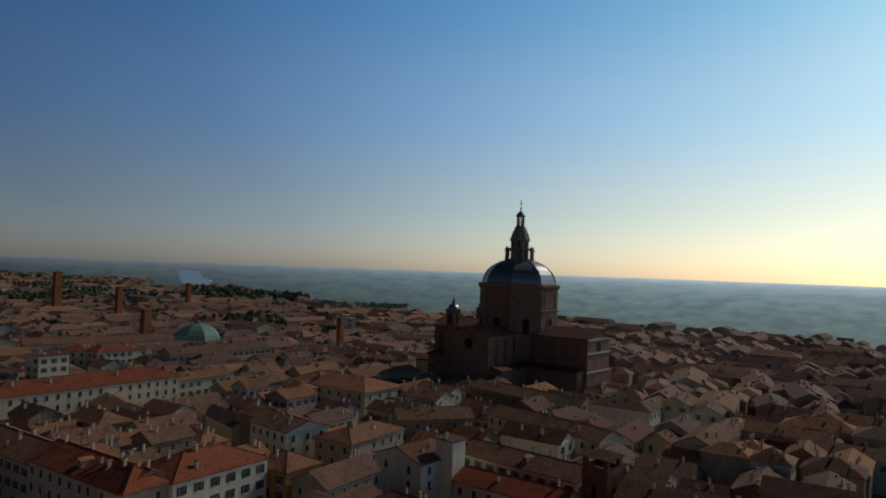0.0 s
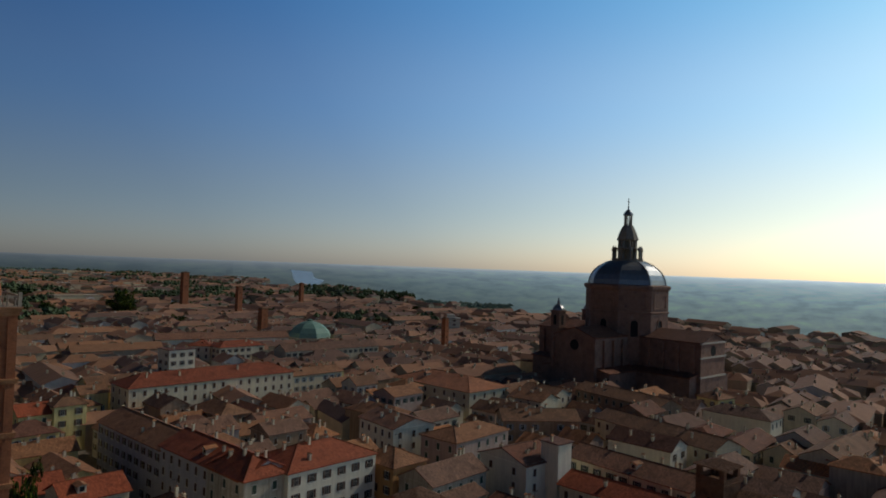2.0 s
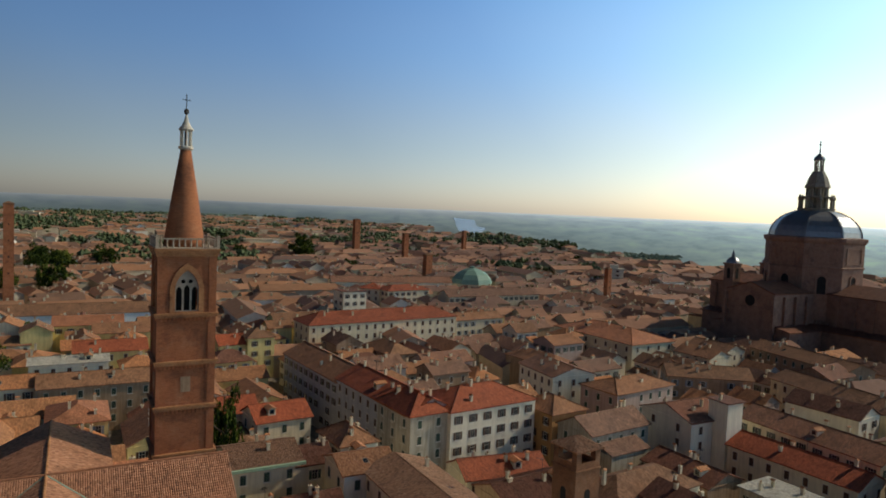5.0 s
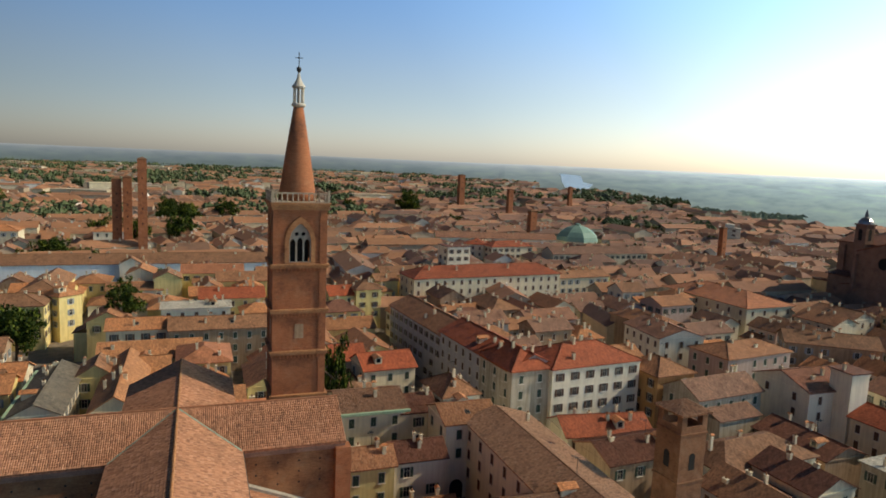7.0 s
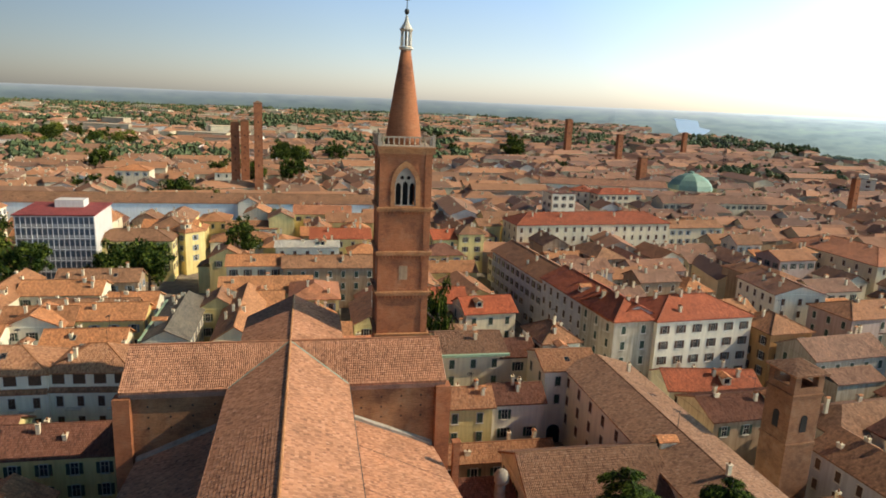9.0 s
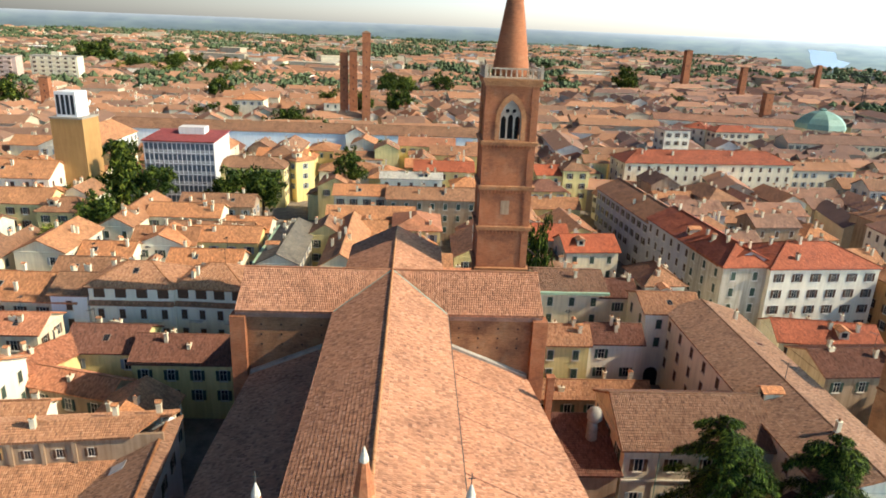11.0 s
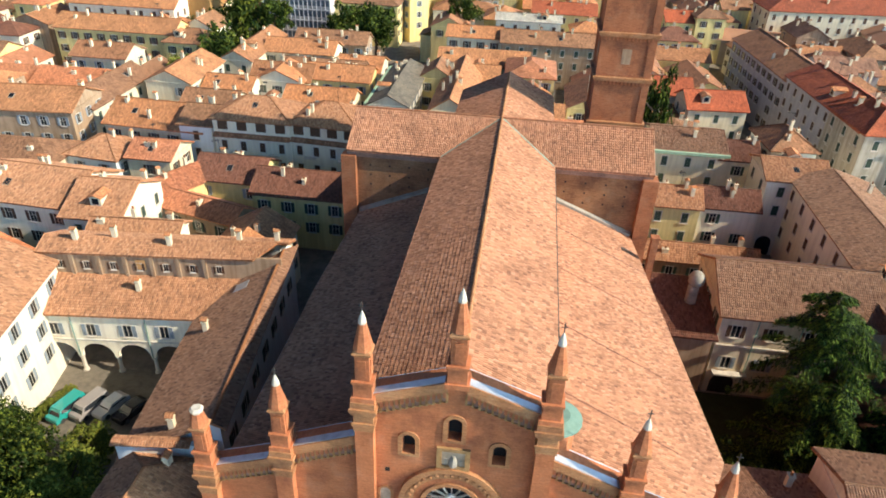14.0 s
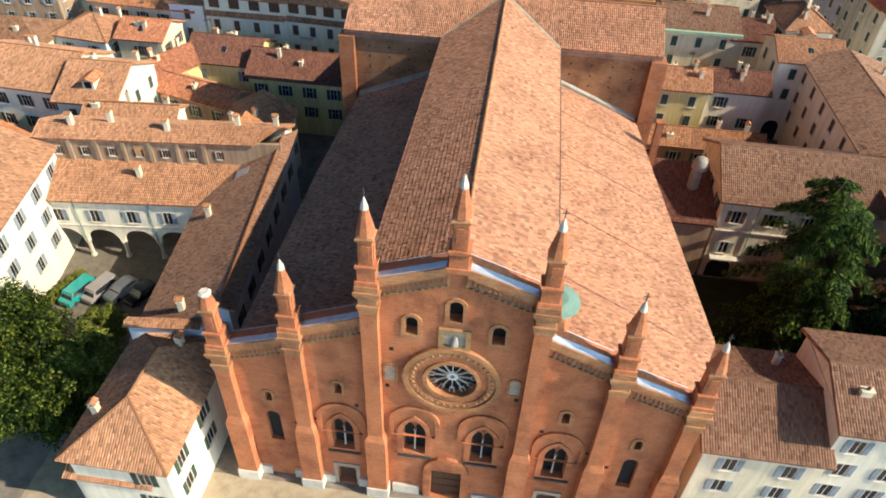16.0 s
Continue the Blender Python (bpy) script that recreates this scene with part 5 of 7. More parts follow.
for tx, ty in ((-13.0, 30.5), (13.0, 30.5)):
    bm = box(bmesh.new(), tx - 2.6, tx + 2.6, ty - 2.6, ty + 2.6, 0, 37.5)
    box(bm, tx - 3.0, tx + 3.0, ty - 3.0, ty + 3.0, 37.5, 38.2)
    box(bm, tx - 2.9, tx + 2.9, ty - 2.9, ty + 2.9, 29.5, 30.1)
    turret = part("bell_turret", bm, BRICK_DARK, duomo, "square turret with a domed cap")
    for q in range(4):
        mm = pose(tx, ty, 0, 0, 0, 90 * q)
        part("turret_opening", sheet(bmesh.new(), arch(0, 31, 1.8, 5), [], -2.68, -2.58), DARK, turret, "", mm)
    part("turret_cap", lathe(bmesh.new(), [(3.3, 38.2), (3.0, 39.4), (2.0, 40.6), (0.8, 41.3), (0.8, 42.4), (0.1, 44.6)], 8, 0, q8, tx, ty), LEAD, turret)

# ---- the cloister beside the church: an arcaded range and a wing along the alley ----
clo = base("cloister", pose(-35.3, 58.7, 0, 0, 0, 6.5), "white arcaded cloister range with brown tiled roofs and court", "cloister")
outline = [(0.3, 8.9), (-19.6, 8.9), (-19.6, 2.5)]
for k in range(4):
    cx = -17.3 + 4.45 * k
    outline += [(cx - 1.98 * math.cos(a * math.pi / 12), 2.5 + 1.98 * math.sin(a * math.pi / 12)) for a in range(13)]
outline.append((0.3, 2.5))
arc = part("arcade_wall", sheet(bmesh.new(), outline, [], 0.3, 0.8), WALL["white"], clo, "white wall on round arches")
for k in range(5):
    part("column", lathe(bmesh.new(), [(0.38, 0), (0.38, 0.25), (0.25, 0.35), (0.22, 2.1), (0.36, 2.35), (0.4, 2.5)], 12, 0, 0, -19.5 + 4.45 * k, 0.55), STONE, arc, "slender stone column")
part("string_course", box(bmesh.new(), -19.6, 0.3, 0.18, 0.3, 4.95, 5.15), STONE, arc)
for k in range(4):
    fine_window(clo, pose(-17.2 + 4.35 * k, 0.3, 5.75), 2)
for x in (-15.0, -6.2):
    part("downpipe", lathe(bmesh.new(), [(0.07, 2.6), (0.07, 8.8)], 6, 0, 0, x, 0.2), COPPER, clo)
part("inner_wall", box(bmesh.new(), -19.6, 9.2, 5.4, 5.8, 0, 14.2), WALL["tan"], clo)
for k in range(7):
    fine_window(clo, pose(-17.6 + 3.2 * k, 5.4, 11.9) @ Matrix.Diagonal((0.6, 1, 0.6, 1)), 0)
for k in range(6):
    part("pilaster", box(bmesh.new(), -16.2 + 3.2 * k, -15.8 + 3.2 * k, 5.15, 5.4, 10.5, 14.15), WALL["tan"], clo)
part("plaster_patch", box(bmesh.new(), -8.4, -7.2, 5.34, 5.4, 12.0, 13.4), WALL["orange"], clo, "red-brown boarded hatch")
lower_roof = [[(-20.0, -0.2, 9.0), (-0.2, -0.2, 9.0), (4.2, 5.4, 11.16), (-20.0, 5.4, 11.16)]]
part("lower_roof", roof_bm(lower_roof), TILE["orange"], clo)
tiles(clo, lower_roof, "orange")
upper_roof = [[(-20.2, 5.1, 14.15), (5.9, 5.1, 14.15), (8.3, 7.9, 14.95), (-20.2, 7.9, 14.95)], [(-20.2, 7.9, 14.95), (9.7, 7.9, 14.95), (9.7, 11.5, 13.4), (-20.2, 11.5, 13.4)]]
part("upper_roof", roof_bm(upper_roof), TILE["orange"], clo)
tiles(clo, upper_roof, "orange")
part("back_wall", box(bmesh.new(), -19.6, 9.3, 10.6, 11.0, 0, 13.2), WALL["cream"], clo)
wing_roof = [[(-0.4, -20.7, 8.76), (8.72, -20.2, 13.43), (8.72, 8.8, 13.43), (-0.2, -0.2, 8.9)], [(-0.2, -0.2, 8.9), (8.72, 8.8, 13.43), (4.2, 5.4, 11.16)], [(8.72, -20.2, 13.43), (10.0, -20.2, 12.78), (10.0, 11.4, 12.78), (8.72, 8.8, 13.43)]]
part("wing_roof", roof_bm(wing_roof), TILE["brown"], clo, "brown tiled roof of the wing")
tiles(clo, wing_roof, "brown")
part("wing_ridge", ridge_bm([((8.72, -20.2, 13.46), (8.72, 8.8, 13.46))], 0.2), TILE["orange"], clo)
# white walls in the alley's shade: the sky's blue is put into their plaster
part("wing_wall", sheet(bmesh.new(), [(0.3, 0), (9.4, 0), (9.4, 12.8), (8.72, 13.1), (0.3, 8.7)], [], -20.0, 10.6), WALL["bluewhite"], clo, "pale plastered wing wall")
part("end_wall", sheet(bmesh.new(), [(0.3, 0), (9.3, 0), (9.3, 11.3), (6.9, 11.6), (0.3, 11.6)], [], -21.2, -20.75), WALL["bluewhite"], clo)
coping = [[(0.0, -21.5, 11.62), (7.0, -21.5, 11.62), (7.0, -20.95, 11.85), (0.0, -20.95, 11.85)], [(0.0, -20.95, 11.85), (7.0, -20.95, 11.85), (7.0, -20.4, 11.62), (0.0, -20.4, 11.62)]]
part("end_coping", roof_bm(coping, 0.1), TILE["orange"], clo)
tiles(clo, coping, "orange")
for k in range(7):
    fine_window(clo, pose(9.4, -17.5 + 4.1 * k, 8.3, 0, 0, 90), 1)
for x, y, z in ((-7.6, 3.4, 10.4), (2.6, -3.6, 10.3), (-16, 7.3, 14.7), (-4.5, 7.0, 14.6), (3.5, 8.6, 14.6), (4.6, -18.9, 11.3), (-11.5, 8.0, 14.9), (8.0, 9.2, 14.4)):
    place("chimney", CHIM[1], clo, "", pose(x, y, z))
part("skylight", roof_bm([[(4.0, 2.6, 11.25), (5.6, 2.6, 12.1), (5.6, 4.0, 12.1), (4.0, 4.0, 11.25)]], 0.1), COPING, clo, "sloping glazed roof light")
tagged(finish("pavement", box(bmesh.new(), -56, -35, 34, 58.4, 0.0, 0.04), PAVE), "grey gravel courtyard where cars are parked", "courtyard", kind="structure")
# this garden sheet carries the court's shade as dark paint
tagged(finish("pavement", box(bmesh.new(), 22.5, 47, 47.5, 66.4, 0.0, 0.04), LAWN), "garden lawn under the cedars, its shade painted dark", "lawn", kind="structure")
tagged(finish("pavement", box(bmesh.new(), -40, 45, -5, 31.0, 0.0, 0.05), SQUARE), "stone paving of the church square", "square", kind="structure")


def car(x, y, ang, paint, van=False):
    th = base("car", pose(x, y, 0.04, 0, 0, ang), f"{paint[0]} parked {'van' if van else 'car'} in the court", "car", "parked cars")
    L, W, H = (4.3, 1.75, 1.75) if van else (4.0, 1.7, 1.42)
    bm = bmesh.new()
    prof = [(-L / 2, 0.3), (L / 2, 0.3), (L / 2, 0.75), (L / 2 - 0.1, 0.9), (L / 2 - (0.5 if van else 1.0), 1.0), (L / 2 - (0.95 if van else 1.7), H), (-L / 2 + (0.12 if van else 0.7), H), (-L / 2, 0.95)]
    a = [bm.verts.new((px, -W / 2 * (1 if pz < 1.05 else 0.84), pz)) for px, pz in prof]
    b = [bm.verts.new((px, W / 2 * (1 if pz < 1.05 else 0.84), pz)) for px, pz in prof]
    bm.faces.new(a[::-1])
    bm.faces.new(b)
    for i in range(len(prof)):
        j = (i + 1) % len(prof)
        bm.faces.new((a[i], a[j], b[j], b[i]))
    bmesh.ops.recalc_face_normals(bm, faces=bm.faces[:])
    m, t, bs = nodes("car_paint_" + paint[0], 0.25)
    bs.inputs["Base Color"].default_value = (*paint[1], 1)
    bs.inputs["Coat Weight"].default_value = 0.6
    part("body", bm, m, th)
    fx = L / 2 - (0.52 if van else 1.05)
    tx = L / 2 - (0.95 if van else 1.7)
    bm = bmesh.new()
    v = [bm.verts.new(c) for c in ((fx + 0.01, -W * 0.44, 1.04), (fx + 0.01, W * 0.44, 1.04), (tx + 0.04, W * 0.38, H - 0.08), (tx + 0.04, -W * 0.38, H - 0.08))]
    bm.faces.new(v)
    part("windscreen", bm, GLASS, th)
    for s in (-1, 1):
        bm = bmesh.new()
        v = [bm.verts.new(c) for c in ((fx - 0.3, s * W * 0.492, 1.06), (-L / 2 + 0.35, s * W * 0.492, 1.06), (-L / 2 + 0.85, s * W * 0.436, H - 0.12), (tx - 0.1, s * W * 0.436, H - 0.12))]
        bm.faces.new(v)
        part("side_window", bm, GLASS, th)
        for wx in (-L * 0.31, L * 0.31):
            bm = lathe(bmesh.new(), [(0.31, -0.1), (0.33, -0.06), (0.33, 0.06), (0.31, 0.1)], 14)
            part("wheel", bm, IRON, th, "", pose(wx, s * (W / 2 - 0.08), 0.31, 90, 0, 0))
    return th


car(-48.2, 50.4, 254, ("turquoise", (0.02, 0.30, 0.28)), True)
car(-45.9, 51.2, 252, ("silver", (0.30, 0.28, 0.27)), True)
car(-43.6, 51.7, 250, ("white", (0.70, 0.70, 0.70)))
car(-41.0, 51.4, 248, ("black", (0.015, 0.015, 0.018)))

# ---- houses placed one by one ----
house(-33.1, 94.8, 0, 15.2, 9, 9.5, 2.4, "g", "yellow", "dark", "013", 2, rows=3)
house(-46.2, 97.9, 0, 11.1, 9, 9.5, 2.4, "g", "yellow", "dark", "013", 2, rows=3)
house(-57.2, 112.0, 0, 6.0, 10, 13.0, 2.0, "g", "bluewhite", "brown", "013", 2, rows=3)
house(-28.2, 32.3, 0, 8.2, 13.4, 9.5, 3.0, "h", "white", "orange", "013", 1, rows=3, fine=1, clutter=False)
house(-29.6, 28.3, 0, 6.8, 5, 6.5, 1.2, "g", "white", "orange", "013", 2, rows=3, fine=2)
court_house = house(34.6, 73.3, 0, 18.2, 13.0, 12.0, 3.4, "g", "cream", "brown", "3", -1, rows=1, fine=1, clutter=False)
for x, z in ((27.4, 8.7), (31.5, 8.7), (35.6, 8.7), (39.7, 8.7), (27.3, 4.0), (31.6, 4.0), (35.9, 4.0)):
    fine_window(court_house, pose(x - 34.6, -6.5, z), 0 if z > 6 else 2)
house(27.5, 90.6, 0, 17.7, 5, 6.0, 1.5, "g", "tan", "orange", "013", 2, rows=3, fine=1)
house(25.0, 100.9, 0, 8.3, 6, 10.0, 2.0, "g", "yellow", "orange", "013", 2, rows=3)
house(33.7, 101.7, 0, 8.9, 6, 10.0, 2.0, "g", "white", "dark", "013", 2, rows=3)
stone_house = house(29.5, 119.3, 0, 12.0, 12, 13.0, 2.0, "g", "cream", "brown", "013", 2, rows=3)
house(38.2, 117.7, 0, 6.5, 8, 12.0, 2.0, "g", "cream", "dark", "013", 2, rows=3)
house(46.7, 120.0, 5, 7.7, 10, 14.0, 2.4, "h", "white", "brown", "013", 2, rows=3)
house(63.4, 126.4, 5, 9.0, 14, 16.5, 3.0, "h", "stone", "red", "013", 2, rows=4)
house(79.4, 126.6, 5, 22.9, 14, 16.5, 3.0, "h", "white", "red", "013", 4, rows=4)
house(97.5, 122.4, 5, 10.4, 12, 14.0, 2.4, "h", "orange", "brown", "013", 2, rows=3)
house(132.0, 133.6, 7, 23, 12.3, 13.0, 2.2, "h", "pink", "brown", "013", 2, rows=3)
house(124.0, 107.0, -90, 14.5, 12, 14.0, 2.5, "p", "white", "dark", "01", 2, rows=3, step=4.6, win=3)
house(127.2, 98.6, 0, 4.9, 5, 18.4, 0.5, "f", "white", "dark", "", 0)
house(72.7, 106.5, -8, 17, 9, 8.8, 2.2, "g", "cream", "red", "0", 4, rows=1)
house(130.4, 82.3, -87, 27.0, 10.1, 10.0, 2.2, "g", "cream", "red", "013", 2, rows=2)
house(144.4, 87.5, -92, 33.3, 12, 12.0, 2.2, "g", "cream", "weathered", "013", 4, rows=3)
house(184.8, 104.3, -100, 43.2, 12, 12.0, 2.4, "g", "cream", "brown", "013", 4, rows=3)
house(204.5, 164.7, -85, 15.8, 12, 12.0, 2.4, "g", "cream", "brown", "013", 2, rows=3)
house(167.5, 137.8, -36, 23.8, 12, 12.0, 2.4, "g", "tan", "brown", "013", 4, rows=3)
house(249.0, 119.1, -100, 9.0, 10, 13.0, 2.0, "h", "yellow", "brown", "013", 2, rows=3)
house(218.1, 138.2, -100, 39.7, 12, 13.0, 2.4, "g", "tan", "brown", "013", 4, rows=3)
house(102.4, 235.2, 5, 62.0, 14, 16.0, 3.2, "h", "cream", "red", "013", 4, rows=4)
house(156.0, 248.5, -2, 16, 15, 13.0, 2.2, "h", "yellow", "brown", "013", 3, rows=2)
house(124.5, 155.0, -94, 17.7, 14, 13.0, 2.2, "g", "white", "weathered", "013", 4, rows=2)
house(199.6, 308.6, 0, 57.4, 12, 13.0, 3.0, "g", "cream", "old", "0", 4, rows=1)
house(176.0, 387.0, -12, 76, 14, 11.5, 3.0, "g", "white", "old", "", 2)
house(183.5, 195.5, -87, 41, 22, 13.0, 3.4, "h", "cream", "redb", "013", 2, rows=2, step=5)
house(109.3, 284.1, 5, 11.1, 10, 20.0, 0.3, "f", "white", "dark", "013", 2, rows=4)
house(-52.7, 218.8, 0, 23.4, 12, 13.0, 2.4, "h", "yellow", "brown", "013", 4, rows=3)
house(-45.0, 235.0, 0, 10.4, 14, 14.0, 2.4, "h", "yellow", "brown", "013", 2, rows=3)
house(-38.6, 225.4, 44, 7.2, 8, 14.0, 2.0, "h", "yellow", "orange", "013", 2, rows=3)
house(-0.6, 208.1, 0, 18.7, 10, 13.0, 1.0, "g", "white", "grey", "013", 4, rows=3)
house(-14.7, 189.4, 0, 14.8, 9, 12.0, 2.0, "g", "cream", "orange", "013", 2, rows=3)
house(5.5, 187.2, 0, 25.3, 10, 12.0, 2.2, "g", "tan", "brown", "013", 4, rows=3)
house(9.3, 192.8, 0, 19.5, 6, 5.0, 1.2, "g", "yellow", "brown", "013", 4, rows=3)
house(-68.7, 165.3, 90, 25.3, 8, 11.0, 2.2, "g", "cream", "orange", "013", 4, rows=3)
house(-51.4, 177.5, 0, 18.8, 8, 11.0, 2.2, "g", "tan", "brown", "013", 4, rows=3)
house(-46.2, 151.1, 0, 19.2, 8, 11.0, 2.2, "g", "yellow", "brown", "013", 4, rows=3)
house(-38.5, 156.1, 90, 10.5, 10, 11.0, 2.2, "p", "cream", "orange", "013", 2, rows=3)
house(-54.0, 144.4, 0, 11.1, 9, 11.0, 2.4, "p", "white", "orange", "013", 2, rows=3)
house(-41.0, 130.9, 0, 14.0, 9, 11.0, 2.4, "g", "cream", "orange", "013", 2, rows=3)
house(-14.1, 142.1, 90, 30.8, 8, 12.0, 2.6, "g", "cream", "orange", "013", 4, rows=3)
mossy_house = house(-26.6, 140.2, 90, 25.8, 8, 12.0, 2.0, "g", "white", "mossy", "013", 4, rows=3)
part("gutter", box(bmesh.new(), -13.2, 13.2, 4.35, 4.8, 11.5, 12.0), GUTTER, mossy_house, "pale green gutter")
house(-19.6, 150.6, 0, 8.3, 8, 12.0, 2.6, "p", "yellow", "brown", "013", 2, rows=3)
house(-10.9, 154.8, 0, 9.7, 9, 11.0, 2.4, "g", "cream", "orange", "013", 2, rows=3)
house(10.2, 226.0, 0, 19.7, 10, 12.0, 2.4, "g", "yellow", "red", "013", 4, rows=3)
house(47.2, 225.2, 5, 13.1, 10, 12.0, 2.4, "g", "yellow", "red", "013", 2, rows=3)
house(53.7, 224.1, 5, 8.8, 10, 14.0, 2.4, "h", "yellow", "brown", "013", 2, rows=3)
house(65.7, 243.6, 5, 8.5, 8, 13.0, 2.0, "g", "yellow", "brown", "013", 2, rows=3)
house(32.6, 156.0, 0, 8.6, 10, 11.0, 2.4, "g", "cream", "red", "013", 2, rows=3)
house(39.5, 144.8, 5, 11.9, 10, 12.0, 2.4, "g", "cream", "red", "013", 2, rows=3)
house(143.6, 339.8, -39, 11.5, 12, 14.0, 2.4, "h", "cream", "red", "013", 2, rows=3)
house(157.7, 330.3, 5, 25.2, 12, 14.0, 2.4, "h", "cream", "red", "013", 4, rows=3)
house(149.0, 242.6, 5, 24.4, 10, 13.0, 2.0, "g", "cream", "brown", "013", 4, rows=3)
house(-105.3, 168.4, 0, 32.0, 10, 13.0, 2.6, "g", "yellow", "orange", "013", 4, rows=3)
house(-84.3, 165.0, 0, 12.3, 9, 12.0, 2.4, "h", "yellow", "brown", "013", 2, rows=3)
house(-112.9, 240.7, 90, 34.5, 18, 16.0, 4.0, "g", "white", "orange", "013", 4, rows=4)
house(-110.7, 183.7, 0, 30.2, 12, 16.0, 3.4, "g", "white", "orange", "013", 4, rows=4)
house(-152.2, 225.9, 90, 25.2, 12, 15.0, 3.0, "g", "white", "brown", "013", 4, rows=4)
house(-113.3, 208.0, 0, 10.4, 12, 13.0, 2.6, "h", "cream", "orange", "013", 2, rows=3)
house(-98.2, 177.6, 0, 9.8, 10, 12.0, 2.4, "h", "cream", "orange", "013", 2, rows=3)
house(-74.5, 139.4, 90, 16.9, 10, 12.0, 2.4, "g", "cream", "orange", "013", 2, rows=3)
house(-86.4, 126.6, 90, 22.8, 9, 11.0, 2.4, "g", "cream", "brown", "013", 4, rows=3)
house(-63.2, 137.9, 0, 10.4, 9, 10.0, 2.2, "g", "white", "orange", "013", 2, rows=3)
house(-54.1, 146.6, 0, 13.5, 9, 10.5, 2.6, "g", "white", "orange", "013", 2, rows=3)
house(-56.4, 166.9, 0, 17.5, 9, 11.0, 2.2, "g", "cream", "orange", "013", 2, rows=3)
house(-41.7, 148.0, 0, 15.3, 9, 11.0, 2.2, "g", "yellow", "orange", "013", 2, rows=3)
house(-60.2, 122.3, 0, 10.5, 9, 12.0, 2.2, "g", "cream", "brown", "013", 2, rows=3)
house(-98.1, 148.7, 0, 13.1, 9, 12.0, 2.2, "g", "cream", "brown", "013", 2, rows=3)
house(23.9, 39.9, 0, 9.8, 11.2, 9.6, 2.4, "g", "cream", "brown", "0", 0, rows=2, fine=2, clutter=False)
house(36.2, 40.4, 0, 14.6, 10.4, 13.0, 2.0, "g", "white", "brown", "0", 0, rows=3, fine=2, clutter=False)
house(-57.2, 47.5, 101, 27, 12, 13.0, 3.0, "g", "white", "orange", "013", 2, fine=2, step=4.2)
house(61.2, 172.5, -85, 36, 12, 15.0, 2.8, "g", "grey", "brown", "013", 5, rows=4)
house(64.0, 138.0, -85, 33, 12, 16.2, 2.8, "g", "grey", "red", "013", 4, rows=4)
house(49.3, 80.5, -90, 47, 11.6, 13.7, 1.8, "g", "white", "brown", "01", 1, step=4.6, rows=3, win=3)
house(109.5, 92.0, -88, 16, 10, 8.0, 2.0, "g", "tan", "dark", "0", 3, rows=1)
house(114.5, 75.5, -87, 11, 9, 8.6, 0.3, "f", "stone", "grey", "0", 2, rows=1)
passage_house = house(44.3, 107.4, 0, 9.6, 9.6, 13.7, 1.8, "g", "white", "orange", "03", 0, step=4.0, rows=2, win=4)
part("arch_opening", sheet(bmesh.new(), arch(-2.6, 0.05, 2.4, 3.4), [], -4.88, -4.78), DARK, passage_house, "dark round-arched passage")
house(72.5, 96.0, 4, 17, 10, 9.0, 2.0, "g", "tan", "dark", "0", 3, rows=1)
house(-49.0, 306.0, 1, 166, 13, 11.0, 3.2, "g", "bluewhite", "brown", "", 6)
house(-25.7, 299.0, 1, 8.5, 5, 11.5, 2.4, "p", "white", "brown", "", 0)
house(-43.0, 397.0, 1, 17, 14, 14, 3, "h", "white", "orange", "03", 0, rows=1)
house(-93.0, 393.0, 1, 17, 14, 14.5, 2.5, "h", "cream", "orange", "03", 0, rows=1)
house(21.2, 71.2, 0, 7.8, 9.2, 8.6, 2.0, "s", "tan", "dark", "", -1)
part("arch_opening", sheet(bmesh.new(), arch(-7.0, 0.05, 2.8, 3.0), [], -6.58, -6.48), DARK, court_house, "dark round-arched passage")
part("band_course", box(bmesh.new(), -9.0, 9.0, -6.66, -6.5, 7.3, 7.5), STONE, court_house)
part("balcony", box(bmesh.new(), -8.6, -4.6, -7.4, -6.5, 3.35, 3.55), STONE, court_house)
for x in (-4.9, 0.0, 4.9):
    part("downpipe", lathe(bmesh.new(), [(0.07, 0), (0.07, 11.9)], 6, 0, 0, x, -6.62), COPPER, court_house)
stack = base("stone_chimney", pose(23.0, 72.0, 0), "grey hooded stone chimney on a low dark roof", "chimney")
part("flue", lathe(bmesh.new(), [(0.75, 8.5), (0.7, 11.6), (0.62, 12.2)], 10, 0, 0, 0, 0, True), STONE_DARK, stack)
part("hood", lathe(bmesh.new(), [(0.62, 12.1), (0.98, 12.5), (1.0, 13.2), (0.7, 13.8), (0.2, 14.0)], 10, 0, 0, 0.15, 0, True), STONE_DARK, stack)


